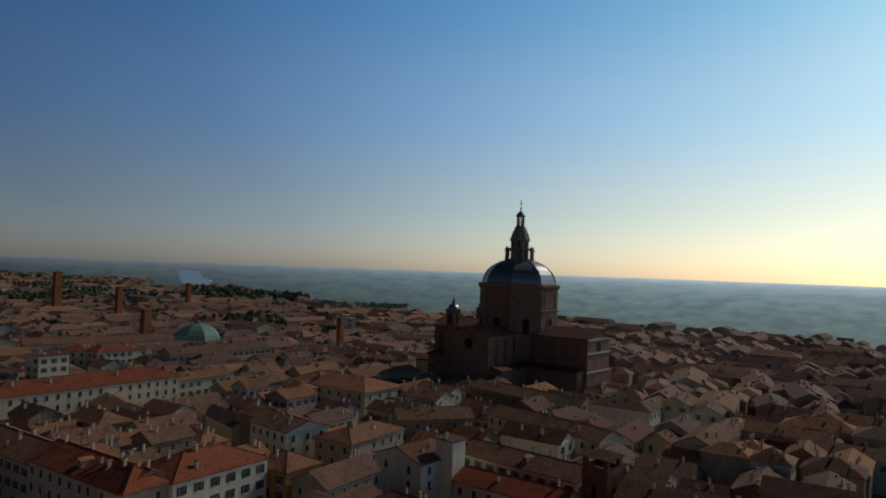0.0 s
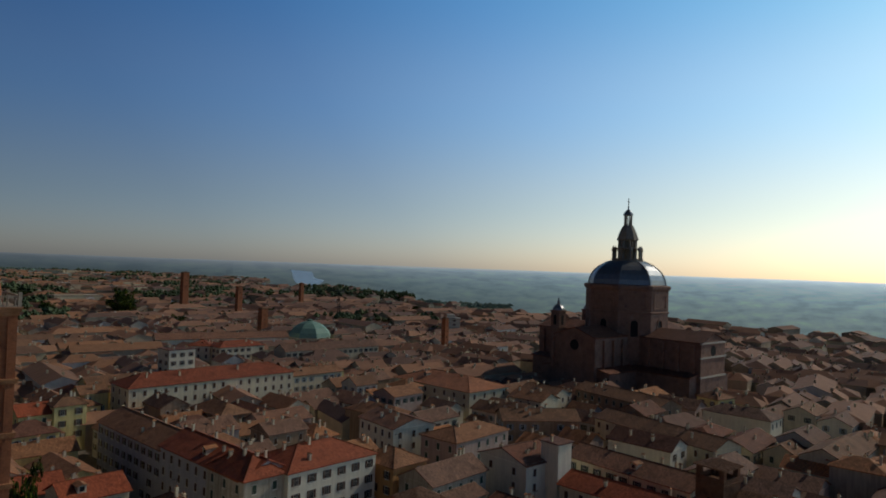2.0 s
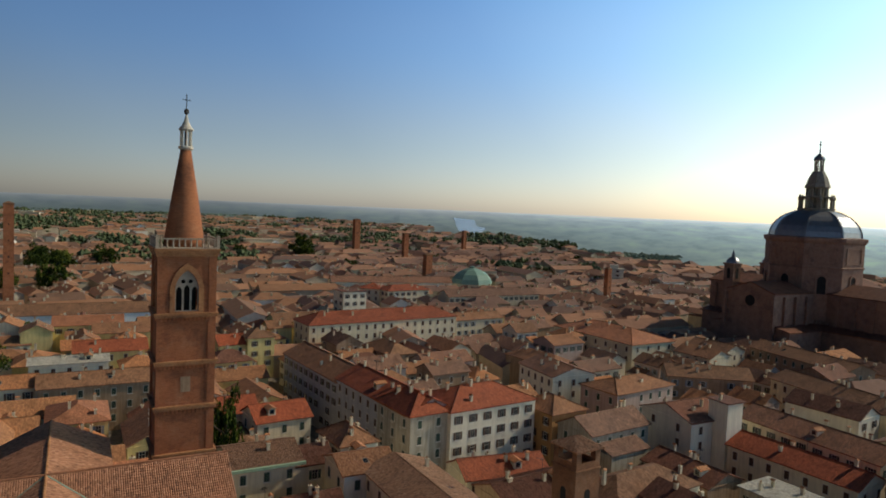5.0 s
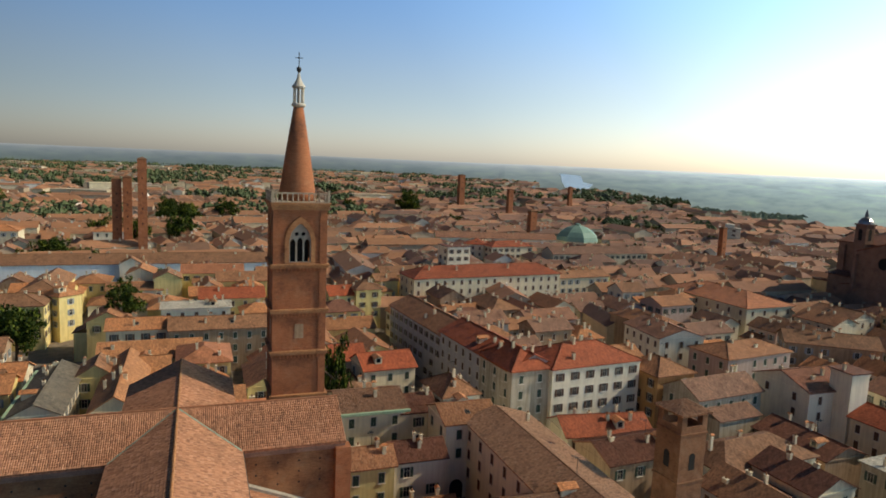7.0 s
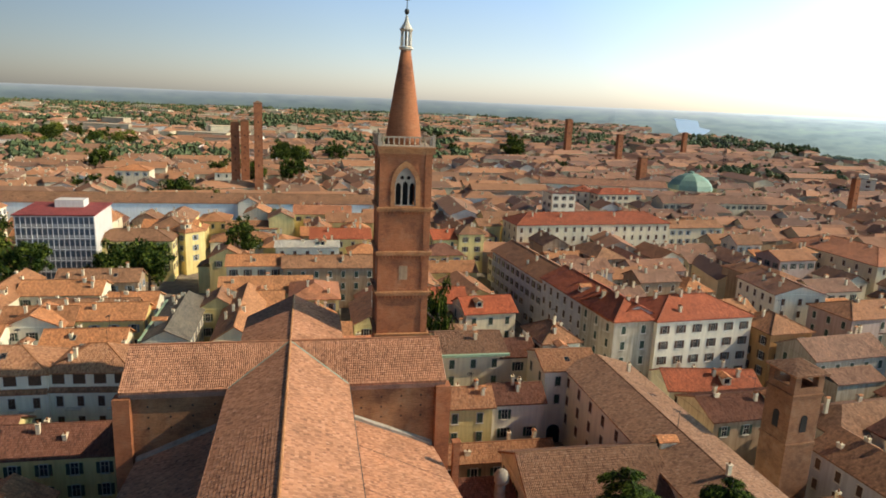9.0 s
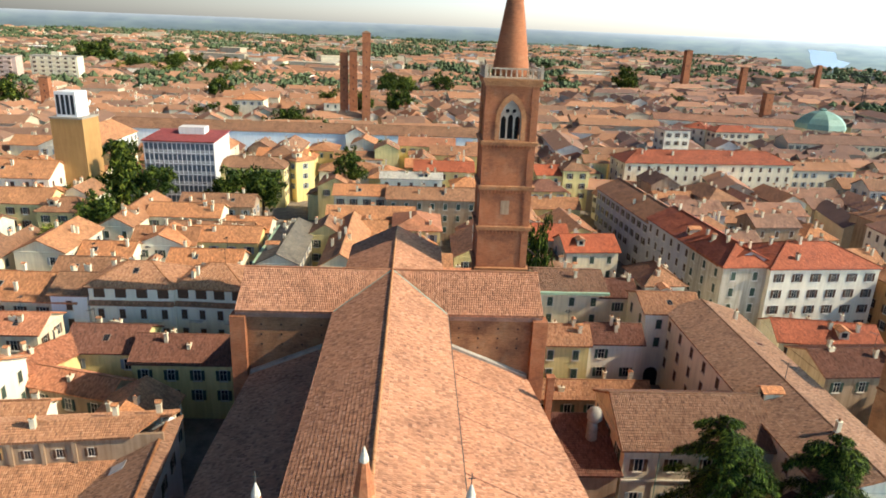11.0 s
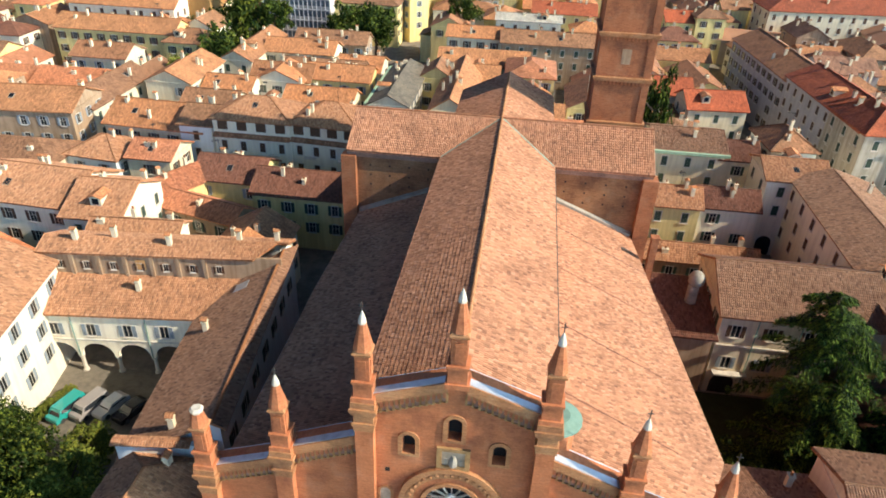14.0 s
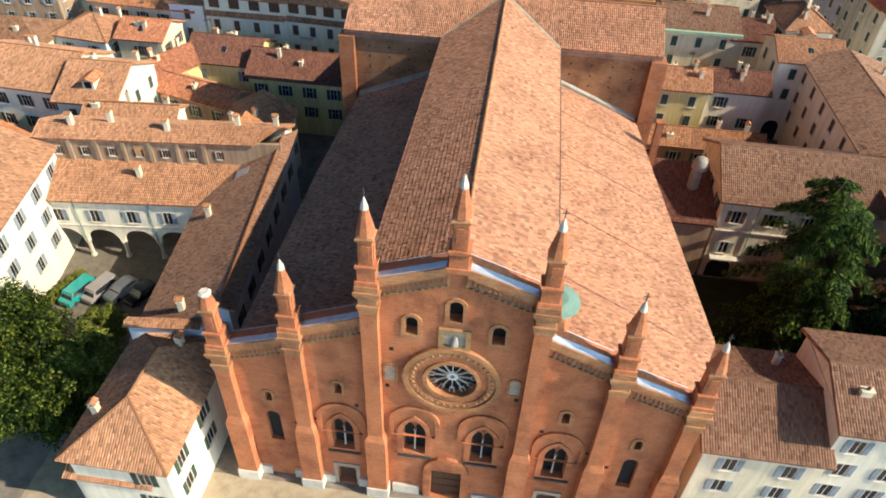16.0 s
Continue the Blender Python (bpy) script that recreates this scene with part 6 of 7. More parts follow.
def apartments(x, y, ang, L, D, floors, wall):
    """A slab block of flats with balconies on every floor."""
    h = floors * 3.1
    th = base("apartment_block", pose(x, y, 0, 0, 0, ang), f"{COLOUR[wall]} block of flats with rows of balconies", "apartment block", "blocks of flats")
    part("wall", box(bmesh.new(), -L / 2, L / 2, -D / 2, D / 2, 0, h), WALL[wall], th)
    part("roof", box(bmesh.new(), -L / 2 - 0.4, L / 2 + 0.4, -D / 2 - 0.4, D / 2 + 0.4, h, h + 0.5), STONE_DARK, th)
    part("stair_head", box(bmesh.new(), -3, 3, -2, 2, h + 0.5, h + 3), WALL[wall], th)
    n = int(L / 5.5)
    for f in range(floors):
        for k in range(n):
            u = (k - (n - 1) / 2) * 5.5
            place("window", WIN[3], th, "", pose(u, -D / 2, f * 3.1 + 0.8) @ Matrix.Diagonal((2.2, 1, 1, 1)))
        if f:
            part("balcony", box(bmesh.new(), -L * 0.42, L * 0.42, -D / 2 - 1.2, -D / 2, f * 3.1 + 0.1, f * 3.1 + 1.1), WALL[wall], th)
    FOOT.append((x, y, ang, L, D))


apartments(-303, 512, 8, 36, 12, 8, "pink")
apartments(-268, 534, 4, 33, 12, 8, "cream")
apartments(-226, 345, 20, 16, 12, 5, "yellow")
apartments(355, 380, -43, 14, 10, 6, "white")


def loggia(x, y, ang, L, D, ze):
    """A white house with an open top storey over a tiled pent roof."""
    th = house(x, y, ang, L, D, ze, 2.6, "h", "white", "orange", "13", 2)
    n = int(L / 2.9)
    for k in range(n):
        u = (k - (n - 1) / 2) * L / n
        # a dark panel on the wall replaces the bay's inside shade
        part("loggia_opening", box(bmesh.new(), u - 0.9, u + 0.9, -D / 2 - 0.03, -D / 2 + 0.05, ze - 2.2, ze - 0.6), WOOD, th, "dark panel standing for a shaded loggia bay")
        place("window", WIN[3], th, "", pose(u, -D / 2, ze - 5.9))
        place("window", WIN[3], th, "", pose(u, -D / 2, ze - 9.3))
    part("pent_roof", roof_bm([[(-L / 2, -D / 2 - 0.6, ze - 3.3), (L / 2, -D / 2 - 0.6, ze - 3.3), (L / 2, -D / 2, ze - 2.7), (-L / 2, -D / 2, ze - 2.7)]], 0.2), TILE["brown"], th, "narrow tiled pent roof")
    for k in range(2):
        part("balcony", box(bmesh.new(), -L * 0.3 + k * L * 0.5, -L * 0.3 + k * L * 0.5 + 2.2, -D / 2 - 0.9, -D / 2, ze - 6.25, ze - 6.1), STONE, th)


loggia(-46.4, 111.1, 0, 13.9, 10, 15)
loggia(-33.1, 111.1, -4, 12.2, 10, 15)
part("copper_gutter", box(bmesh.new(), -6.6, 6.6, -7.05, -6.55, 12.5, 13.0), GUTTER, stone_house, "pale green gutter")
house(-68.8, 82.3, -3, 15.5, 12.5, 12.2, 2.8, "g", "white", "orange", "013", 3)
house(-57.0, 80.0, 2, 8.0, 12.5, 12.2, 2.8, "g", "white", "orange", "013", 1)
house(-49.0, 72.3, 5, 11.5, 4.5, 12.3, 1.2, "g", "white", "orange", "", 2)
house(-71.2, 101.6, -6, 9.5, 9, 9.8, 2.2, "h", "bluewhite", "orange", "01", 1, rows=2, win=2)
house(-61.5, 101.5, 0, 7.5, 8, 10.2, 1.8, "g", "cream", "redb", "01", 1, rows=2)
house(-65.5, 113.5, -3, 19, 11.5, 11.5, 2.8, "g", "cream", "orange", "013", 4)
house(-93.0, 113.0, 6, 22, 12, 13, 2.6, "g", "tan", "orange", "01", 4, win=2)
house(-48.3, 87.0, -16, 17, 5.2, 8.3, 1.5, "g", "tan", "redb", "0", 0, rows=1)
house(-54.0, 92.0, 62, 8.5, 6.5, 9.4, 1.6, "g", "yellow", "redb", "", 2)

# the modern office block behind the trees: a grid of fins and slabs
off = base("office_block", pose(-71.5, 216.5, 0), "modern pale office block with concrete fins and maroon roof", "office block")
part("body", box(bmesh.new(), -10.6, 10.6, -8.6, 8.6, 0, 21.5), WALL["office"], off)
part("curtain_wall", box(bmesh.new(), -10.4, 10.4, -8.75, -8.6, 1, 20.8), FACADE_GREY, off, "grey glazed front")
for k in range(7):
    part("slab", box(bmesh.new(), -10.6, 10.6, -9.25, -8.7, 1.2 + 3.25 * k, 1.5 + 3.25 * k), WALL["grey"], off)
for k in range(16):
    part("fin", box(bmesh.new(), -10.5 + 1.39 * k, -10.28 + 1.39 * k, -9.15, -8.7, 1.5, 20.7), WALL["grey"], off)
for f in range(6):
    for k in range(15):
        part("spandrel", box(bmesh.new(), -10.25 + 1.39 * k, -9.15 + 1.39 * k, -8.8, -8.74, 1.55 + 3.25 * f, 2.5 + 3.25 * f), WALL["office"], off)
part("roof", roof_bm([[(-11, -9.6, 21.5), (11, -9.6, 21.5), (11, 9, 22.4), (-11, 9, 22.4)]], 0.3), TILE["maroon"], off)
part("roof_house", box(bmesh.new(), -3, 5, 1, 6, 21.5, 24.2), WALL["office"], off)
FOOT.append((-71.5, 216.5, 0, 22, 19))

# the plain ochre tower with a white glazed top
twr = base("modern_tower", pose(-93.0, 190.3, 0, 0, 0, -4), "plain ochre modern tower with white glazed top storey", "tower")
part("shaft", box(bmesh.new(), -4.4, 4.4, -4.2, 4.2, 0, 30.2), WALL["ochre"], twr)
part("parapet", box(bmesh.new(), -4.6, 4.6, -4.4, 4.4, 30.2, 30.6), STONE_DARK, twr)
part("top_storey", box(bmesh.new(), -3.0, 2.6, -3.0, 3.0, 30.6, 37.2), MARBLE, twr, "white framed top storey")
for k in range(4):
    part("glazing", box(bmesh.new(), -2.7 + 1.3 * k, -1.8 + 1.3 * k, -3.06, -2.98, 31.2, 36.4), GLASS, twr)
FOOT.append((-93, 190.3, 0, 10, 10))

# square brick tower houses among the roofs
def brick_tower(x, y, ang, w, h, lab):
    bt = base("brick_tower", pose(x, y, 0, 0, 0, ang), lab, "tower", "brick tower houses")
    part("shaft", box(bmesh.new(), -w, w, -w, w, 0, h - 3.2), BRICK_RUIN, bt)
    for sx in (-1, 1):
        for sy in (-1, 1):
            part("corner_pier", box(bmesh.new(), sx * (w - 0.52) - 0.5, sx * (w - 0.52) + 0.5, sy * (w - 0.52) - 0.5, sy * (w - 0.52) + 0.5, h - 3.2, h), BRICK_RUIN, bt)
    for sx in (-1, 1):
        part("parapet", box(bmesh.new(), min(sx * w, sx * (w - 0.35)), max(sx * w, sx * (w - 0.35)), -w + 1, w - 1, h - 3.2, h - 2.1), BRICK_RUIN, bt)
        part("parapet", box(bmesh.new(), -w + 1, w - 1, min(sx * w, sx * (w - 0.35)), max(sx * w, sx * (w - 0.35)), h - 3.2, h - 2.1), BRICK_RUIN, bt)
    for z in (h - 10.8, h - 3.4, h - 0.2):
        part("ledge", box(bmesh.new(), -w - 0.15, w + 0.15, -w - 0.15, w + 0.15, z, z + 0.3), BRICK_RUIN, bt)
    f, r = roof_faces("h", 2 * w, 2 * w, h + 0.1, 1.2, 0.45)
    part("roof", roof_bm(f), TILE["brown"], bt)
    tiles(bt, f, "brown")
    for q in range(4):
        part("opening", sheet(bmesh.new(), arch(0, h - 8.8, 1.1, 2.6), [], -w - 0.06, -w + 0.05), DARK, bt, "", pose(0, 0, 0, 0, 0, 90 * q))
    FOOT.append((x, y, 0, 2 * w + 2, 2 * w + 2))


brick_tower(68.0, 78.6, 5, 2.5, 23.0, "weathered square brick tower with open top and tiled roof")
brick_tower(137.5, 64.9, -5, 3.1, 19.3, "dark square brick tower with a low pyramid roof")

# green netting on a scaffold at the far end of the street
net = base("scaffold", pose(53.5, 221.0, 0, 0, 0, 5), "scaffold hung with bright green netting at the street end", "scaffold")
part("netting", box(bmesh.new(), -4.2, 4.2, -0.1, 0.0, 0.4, 7.2), NETTING, net)
for k in range(4):
    part("pole", lathe(bmesh.new(), [(0.06, 0), (0.06, 7.8)], 8, 0, 0, -4.2 + 2.8 * k, 0.1), IRON, net)
for z in (2.4, 4.8, 7.2):
    part("ledger", box(bmesh.new(), -4.3, 4.3, 0.06, 0.14, z - 0.04, z + 0.04), IRON, net)

# medieval towers over the far roofs
for az, dist, w, h, lab in ((21.4, 700, 6.0, 43.5, "tall plain medieval brick tower over the roofs"), (25.55, 650, 4.8, 33.0, "ruined medieval brick tower over the roofs"), (-4.05, 359, 4.2, 52.4, "slender medieval brick tower above trees"),
                            (-5.1, 372, 4.2, 43.0, "medieval brick tower beside a taller one"), (-5.85, 374, 4.4, 42.0, "medieval brick tower beside a taller one"), (27.5, 480, 5.0, 25, "old brick church tower with pointed cap"), (30.5, 800, 4.2, 33, "squat far brick tower"),
                            (42.6, 420, 3.2, 26, "dark brick tower among the far roofs"), (-27.6, 430, 4.8, 23, "brick church tower with a flat top")):
    x, y, _ = polar(az, dist)
    th = base("medieval_tower", pose(x, y, 0, 0, 0, 4), lab, "tower", "medieval towers")
    bm = lathe(bmesh.new(), [(w * 0.72, 0), (w * 0.70, h * 0.6), (w * 0.69, h)], 4, 0, math.pi / 4)
    part("shaft", bm, BRICK_OLD, th)
    for k in range(4):
        part("slit", box(bmesh.new(), -0.25, 0.25, -w * 0.505, -w * 0.47, h * (0.4 + 0.14 * k), h * (0.4 + 0.14 * k) + 0.9), DARK, th)
    part("top", lathe(bmesh.new(), [(w * 0.74, h - 0.2), (w * 0.74, h + 0.3), (0.3, h + 1.2)], 4, 0, math.pi / 4), TILE["brown"], th)
    FOOT.append((x, y, 0, w + 4, w + 4))

# the low green dome and the crane
gx, gy, _ = polar(31.3, 452)
gd = base("domed_hall", pose(gx, gy, 0, 0, 0, 10), "octagonal hall under a pale green copper dome", "dome")
part("drum", lathe(bmesh.new(), [(14, 0), (14, 9.6)], 8, 0, q8), WALL["cream"], gd)
part("dome", lathe(bmesh.new(), [(14.6, 9.5), (13.6, 12.4), (11.0, 15.4), (7, 17.8), (3, 19.2), (2, 19.3)], 8, 0, q8), COPPER, gd)
part("lantern", lathe(bmesh.new(), [(2, 19.2), (2, 20.2), (0.2, 20.9)], 8, 0, q8), COPPER, gd)
FOOT.append((gx, gy, 0, 30, 30))
kx, ky, _ = polar(33.6, 600)
cr = base("tower_crane", pose(kx, ky, 0, 0, 0, -30), "thin pale tower crane with a long level jib", "crane")
mast = bmesh.new()
for sx in (-0.7, 0.7):
    for sy in (-0.7, 0.7):
        box(mast, sx - 0.16, sx + 0.16, sy - 0.16, sy + 0.16, 0, 34)
for k in range(17):
    box(mast, -0.7, 0.7, -0.75, -0.65, 2 * k, 2 * k + 0.15)
    box(mast, -0.75, -0.65, -0.7, 0.7, 2 * k, 2 * k + 0.15)
part("mast", mast, IRON, cr)
jib = box(bmesh.new(), -13, 4.5, -0.6, 0.6, 33.4, 33.9)
box(jib, -11, 3, -0.15, 0.15, 35.0, 35.3)
for k in range(8):
    box(jib, -11 + 2 * k, -10.7 + 2 * k, -0.15, 0.15, 33.8, 35.1)
part("jib", jib, IRON, cr)
part("counterweight", box(bmesh.new(), 2, 4.4, -0.8, 0.8, 31.8, 33.4), STONE_DARK, cr)

# ---- trees ----
def crown_mesh(seed, clumps, leaves, size, mat, squash=0.9):
    """Leaf blades gathered in clumps over an uneven crown of unit radius."""
    g = np.random.default_rng(seed)
    d = g.normal(size=(clumps, 3))
    d /= np.linalg.norm(d, axis=1)[:, None]
    rad = g.uniform(0.45, 0.95, clumps) * (1 + 0.15 * g.normal(size=clumps))
    c = d * rad[:, None]
    c[:, 2] *= squash
    k = g.uniform(0.16, 0.30, clumps)
    p = np.repeat(c, leaves, 0)
    o = g.normal(size=p.shape)
    o /= np.linalg.norm(o, axis=1)[:, None]
    p = p + o * np.repeat(k, leaves)[:, None] * g.uniform(0.5, 1.0, (len(p), 1))
    a = g.normal(size=p.shape)
    a /= np.linalg.norm(a, axis=1)[:, None]
    b = np.cross(a, o)
    b /= np.linalg.norm(b, axis=1)[:, None] + 1e-9
    s = size * g.uniform(0.6, 1.3, (len(p), 1))
    q = np.stack([p - a * s - b * s * 0.6, p + a * s - b * s * 0.6, p + a * s + b * s * 0.6, p - a * s + b * s * 0.6], 1).reshape(-1, 3)
    f = np.arange(len(q)).reshape(-1, 4)
    me = bpy.data.meshes.new("crown")
    me.from_pydata(q.tolist(), [], f.tolist())
    me.materials.append(mat)
    return me


def trunk_bm(h, r, limbs=6, seed=1):
    rr = random.Random(seed)
    bm = lathe(bmesh.new(), [(r * 1.35, 0), (r, h * 0.12), (r * 0.75, h * 0.5), (r * 0.3, h * 0.9)], 8)
    for k in range(limbs):
        a, z = rr.uniform(0, 6.28), h * rr.uniform(0.35, 0.7)
        p, q = Vector((0, 0, z)), Vector((math.cos(a) * h * 0.32, math.sin(a) * h * 0.32, z + h * 0.25))
        side = (q - p).cross(Vector((0, 0, 1))).normalized()
        up = side.cross(q - p).normalized()
        ring = [[bm.verts.new(c + (side * math.cos(t) + up * math.sin(t)) * w) for t in (0, 1.57, 3.14, 4.71)] for c, w in ((p, r * 0.4), (q, r * 0.12))]
        for i in range(4):
            bm.faces.new((ring[0][i], ring[0][(i + 1) % 4], ring[1][(i + 1) % 4], ring[1][i]))
    return bm


CROWN = [crown_mesh(s, 75, 46, 0.05, m) for s, m in ((1, LEAF), (2, LEAF), (3, LEAF_Y))]
CROWN_FINE = [crown_mesh(s, 130, 80, 0.032, m) for s, m in ((5, LEAF), (6, LEAF), (7, LEAF_Y))]


def layered_crown(seed, mat):
    """A conifer's crown: tiers of boughs with drooping sprays, one unit in radius and two high."""
    g = np.random.default_rng(seed)
    quads = []
    for k in range(70):
        z = -1 + 2 * (k / 70) ** 0.95
        a = k * 2.4 + g.uniform(-0.4, 0.4)
        ln = (1.0 - ((z + 1) / 2) ** 1.15 * 0.93) * g.uniform(0.75, 1.15)
        n = int(20 + 60 * ln)
        u = g.uniform(0.2, 1, n) ** 0.7
        side = g.normal(size=n) * 0.10 * (0.4 + u)
        p = np.stack([math.cos(a) * ln * u - math.sin(a) * side, math.sin(a) * ln * u + math.cos(a) * side, z + 0.10 * u - 0.22 * u * u * ln + g.normal(size=n) * 0.03], 1)
        d = np.array([math.cos(a), math.sin(a), -0.5]) + g.normal(size=(n, 3)) * 0.5
        d /= np.linalg.norm(d, axis=1)[:, None]
        s = np.cross(d, g.normal(size=(n, 3)))
        s /= np.linalg.norm(s, axis=1)[:, None]
        l1, w1 = g.uniform(0.05, 0.10, (n, 1)), g.uniform(0.02, 0.04, (n, 1))
        quads.append(np.stack([p - d * l1 - s * w1, p - d * l1 + s * w1, p + d * l1 + s * w1 * 0.4, p + d * l1 - s * w1 * 0.4], 1))
    q = np.concatenate(quads).reshape(-1, 3)
    me = bpy.data.meshes.new("crown")
    me.from_pydata(q.tolist(), [], np.arange(len(q)).reshape(-1, 4).tolist())
    me.materials.append(mat)
    return me


CROWN_TALL = layered_crown(8, LEAF)


def tree(x, y, r, h, crown, seed=0, lab="dark green broad-leaved tree with a full crown", tall=False):
    th = base("tree", pose(x, y, 0, 0, 0, seed * 37 % 360), lab, "tree", "town trees")
    part("trunk", trunk_bm(h * 0.8, 0.05 * h * 0.5 + 0.1, 6, seed), BARK, th)
    hz = h * 0.48 if tall else min(r, h * 0.48)
    place("crown", crown, th, "", pose(0, 0, h - hz * (1.0 if tall else 0.9)) @ Matrix.Diagonal((r, r, hz, 1)))
    return th


for i, (x, y, r, h) in enumerate(((-44.5, 38.5, 4.2, 9.0), (-38.8, 37.5, 3.8, 8.5), (-39.5, 32.5, 3.6, 8.0), (-49.5, 42.0, 4.0, 8.5), (-44.5, 33.0, 4.0, 8.5), (-41.0, 44.0, 2.6, 5.0), (-49.5, 36.5, 4.0, 8.5))):
    tree(x, y, r, h, CROWN_FINE[2 if i in (1, 5) else i % 2], i, "dense green garden tree beside the court")
for i in range(6):
    tree(-51.2 + 0.35 * i, 50.0 + 1.2 * i - 3, 0.9, 1.6, CROWN[2], 20 + i, "clipped yellow-green shrub along the court wall")
for i, (x, y, r, h, kind) in enumerate(((-80.5, 188, 10.0, 23, 3), (-71.5, 189, 5.5, 18.5, 1), (-88, 182, 6, 15, 0), (-75.2, 160, 7.6, 17.0, 0), (-79.5, 165, 5.5, 15.0, 1), (-78.4, 146, 5.5, 13.0, 2), (-52, 201, 7.2, 15.5, 0), (-45.5, 202, 7.2, 16, 1), (-56, 199, 6.5, 13, 0),
                                        (-19.6, 206, 5.3, 19, 0), (26.2, 132, 3.3, 23.0, 4), (-98, 228, 7, 19, 1), (-24, 247, 6.5, 14, 0), (-110, 238, 7, 17, 1), (-20, 285, 7, 12, 1), (40, 190, 3, 8, 0))):
    tree(x, y, r, h, CROWN_TALL if kind == 3 else CROWN[kind % 4], 40 + i, "dark green conifer with layered boughs among the houses" if kind == 3 else "bright yellow-green tree among the houses" if kind == 2 else "dark green broad-leaved tree with a full crown", kind >= 3)
for i in range(34):
    az, d = (R.uniform(-23, -13), R.uniform(640, 820)) if i < 24 else (R.uniform(-2.6, 0.6), R.uniform(480, 600))
    x, y, _ = polar(az, d)
    tree(x, y, R.uniform(6, 10), R.uniform(15, 23), CROWN[R.choice((0, 1, 0, 2))], 300 + i, "tall green tree in a far belt of trees")
for i in range(62):
    az, d = R.uniform(-50, 24), R.uniform(480, 1050)
    if R.random() < 0.3:
        az = R.uniform(24, 42)
    x, y, _ = polar(az, d)
    tree(x, y, R.uniform(4, 8), R.uniform(9, 15), CROWN[R.choice((0, 1, 0))], 80 + i, "dark green tree rising between far roofs")
for az, d, r, h in ((-10.3, 345, 8, 18), (-8.3, 335, 7, 14), (-11.8, 338, 6, 13), (-9.2, 338, 6, 14), (-15.65, 470, 10, 22), (-16.1, 380, 5, 15), (-14.9, 385, 5, 14), (-17.3, 384, 5, 13), (-1.2, 420, 10, 22), (-30.5, 440, 14, 24), (-32, 450, 12, 22), (2.1, 520, 10, 24), (-24, 800, 22, 32),
                    (17.0, 640, 14, 30), (12, 650, 10, 18), (21, 560, 7, 14), (24, 420, 6, 11), (36, 430, 7, 12), (-4.6, 400, 9, 22), (-7, 430, 8, 18)):
    x, y, _ = polar(az, d)
    tree(x, y, r, h, CROWN[int(d) % 2], int(d), "broad dark tree in a far garden")


def cedar(x, y, h, spread, seed, lean=0.0):
    """A cedar: long boughs that rise and droop at the tip, each a feather of hanging sprays."""
    th = base("cedar_tree", pose(x, y, 0), "big cedar with drooping feathery green boughs in the court", "tree", "cedars")
    g = np.random.default_rng(seed)
    trunk = bmesh.new()
    rings = []
    for k in range(7):
        u = k / 6
        rings.append([trunk.verts.new((lean * u * u + (0.7 * (1 - u) + 0.05) * math.cos(q), (0.7 * (1 - u) + 0.05) * math.sin(q), h * u)) for q in np.arange(8) * math.pi / 4])
    for a, b in zip(rings, rings[1:]):
        for i in range(8):
            trunk.faces.new((a[i], a[(i + 1) % 8], b[(i + 1) % 8], b[i]))
    part("trunk", trunk, BARK, th)
    boughs = bmesh.new()
    quads = []
    for k in range(38):
        f = 0.10 + 0.90 * ((k + 0.5) / 38) ** 0.85
        a = k * 2.4 + g.uniform(-0.35, 0.35)
        ln = spread * (1.08 - f ** 1.5 * 0.82) * g.uniform(0.6, 1.35)
        rise, droop = g.uniform(0.3, 0.6), g.uniform(0.6, 1.0)
        ca, sa_ = math.cos(a), math.sin(a)
        prev = None
        for j in range(12):
            u = (j + 1) / 12
            p = np.array([lean * f * f + ca * ln * u, sa_ * ln * u, h * f + ln * (rise * u - droop * u ** 2.2)])
            if prev is not None:
                w = 0.12 * (1.15 - u)
                v = [boughs.verts.new(c) for c in (prev + (0, 0, w), prev + (-sa_ * w, ca * w, -w), prev + (sa_ * w, -ca * w, -w), p + (0, 0, w), p + (-sa_ * w, ca * w, -w), p + (sa_ * w, -ca * w, -w))]
                for q in ((0, 1, 4, 3), (1, 2, 5, 4), (2, 0, 3, 5)):
                    boughs.faces.new([v[i] for i in q])
            prev = p
            reach_ = (0.25 + 1.15 * math.sin(math.pi * min(1, u * 0.95))) * spread / 9
            for sgn in (-1, 1):
                n = 60
                s = g.uniform(0, 1, (n, 1))
                out = np.array([-sa_ * sgn * 0.85 + ca * 0.5, ca * sgn * 0.85 + sa_ * 0.5, 0.0])
                c = p + out * s * reach_ + g.normal(size=(n, 3)) * (0.16, 0.16, 0.07)
                c[:, 2] -= (s[:, 0] ** 2) * reach_ * 0.45 + g.uniform(0, 0.75, n) ** 2
                d = out + np.array([0, 0, -0.35]) + g.normal(size=(n, 3)) * 0.4 - np.array([0, 0, 0.6]) * s
                d /= np.linalg.norm(d, axis=1)[:, None]
                t_ = np.cross(d, g.normal(size=(n, 3)) * 0.5 + (0, 0, 1))
                t_ /= np.linalg.norm(t_, axis=1)[:, None]
                l1, w1 = g.uniform(0.12, 0.28, (n, 1)), g.uniform(0.03, 0.06, (n, 1))
                quads.append(np.stack([c - d * l1 - t_ * w1, c - d * l1 + t_ * w1, c + d * l1 + t_ * w1 * 0.3, c + d * l1 - t_ * w1 * 0.3], 1))
    q = np.concatenate(quads).reshape(-1, 3)
    me = bpy.data.meshes.new("crown")
    me.from_pydata(q.tolist(), [], np.arange(len(q)).reshape(-1, 4).tolist())
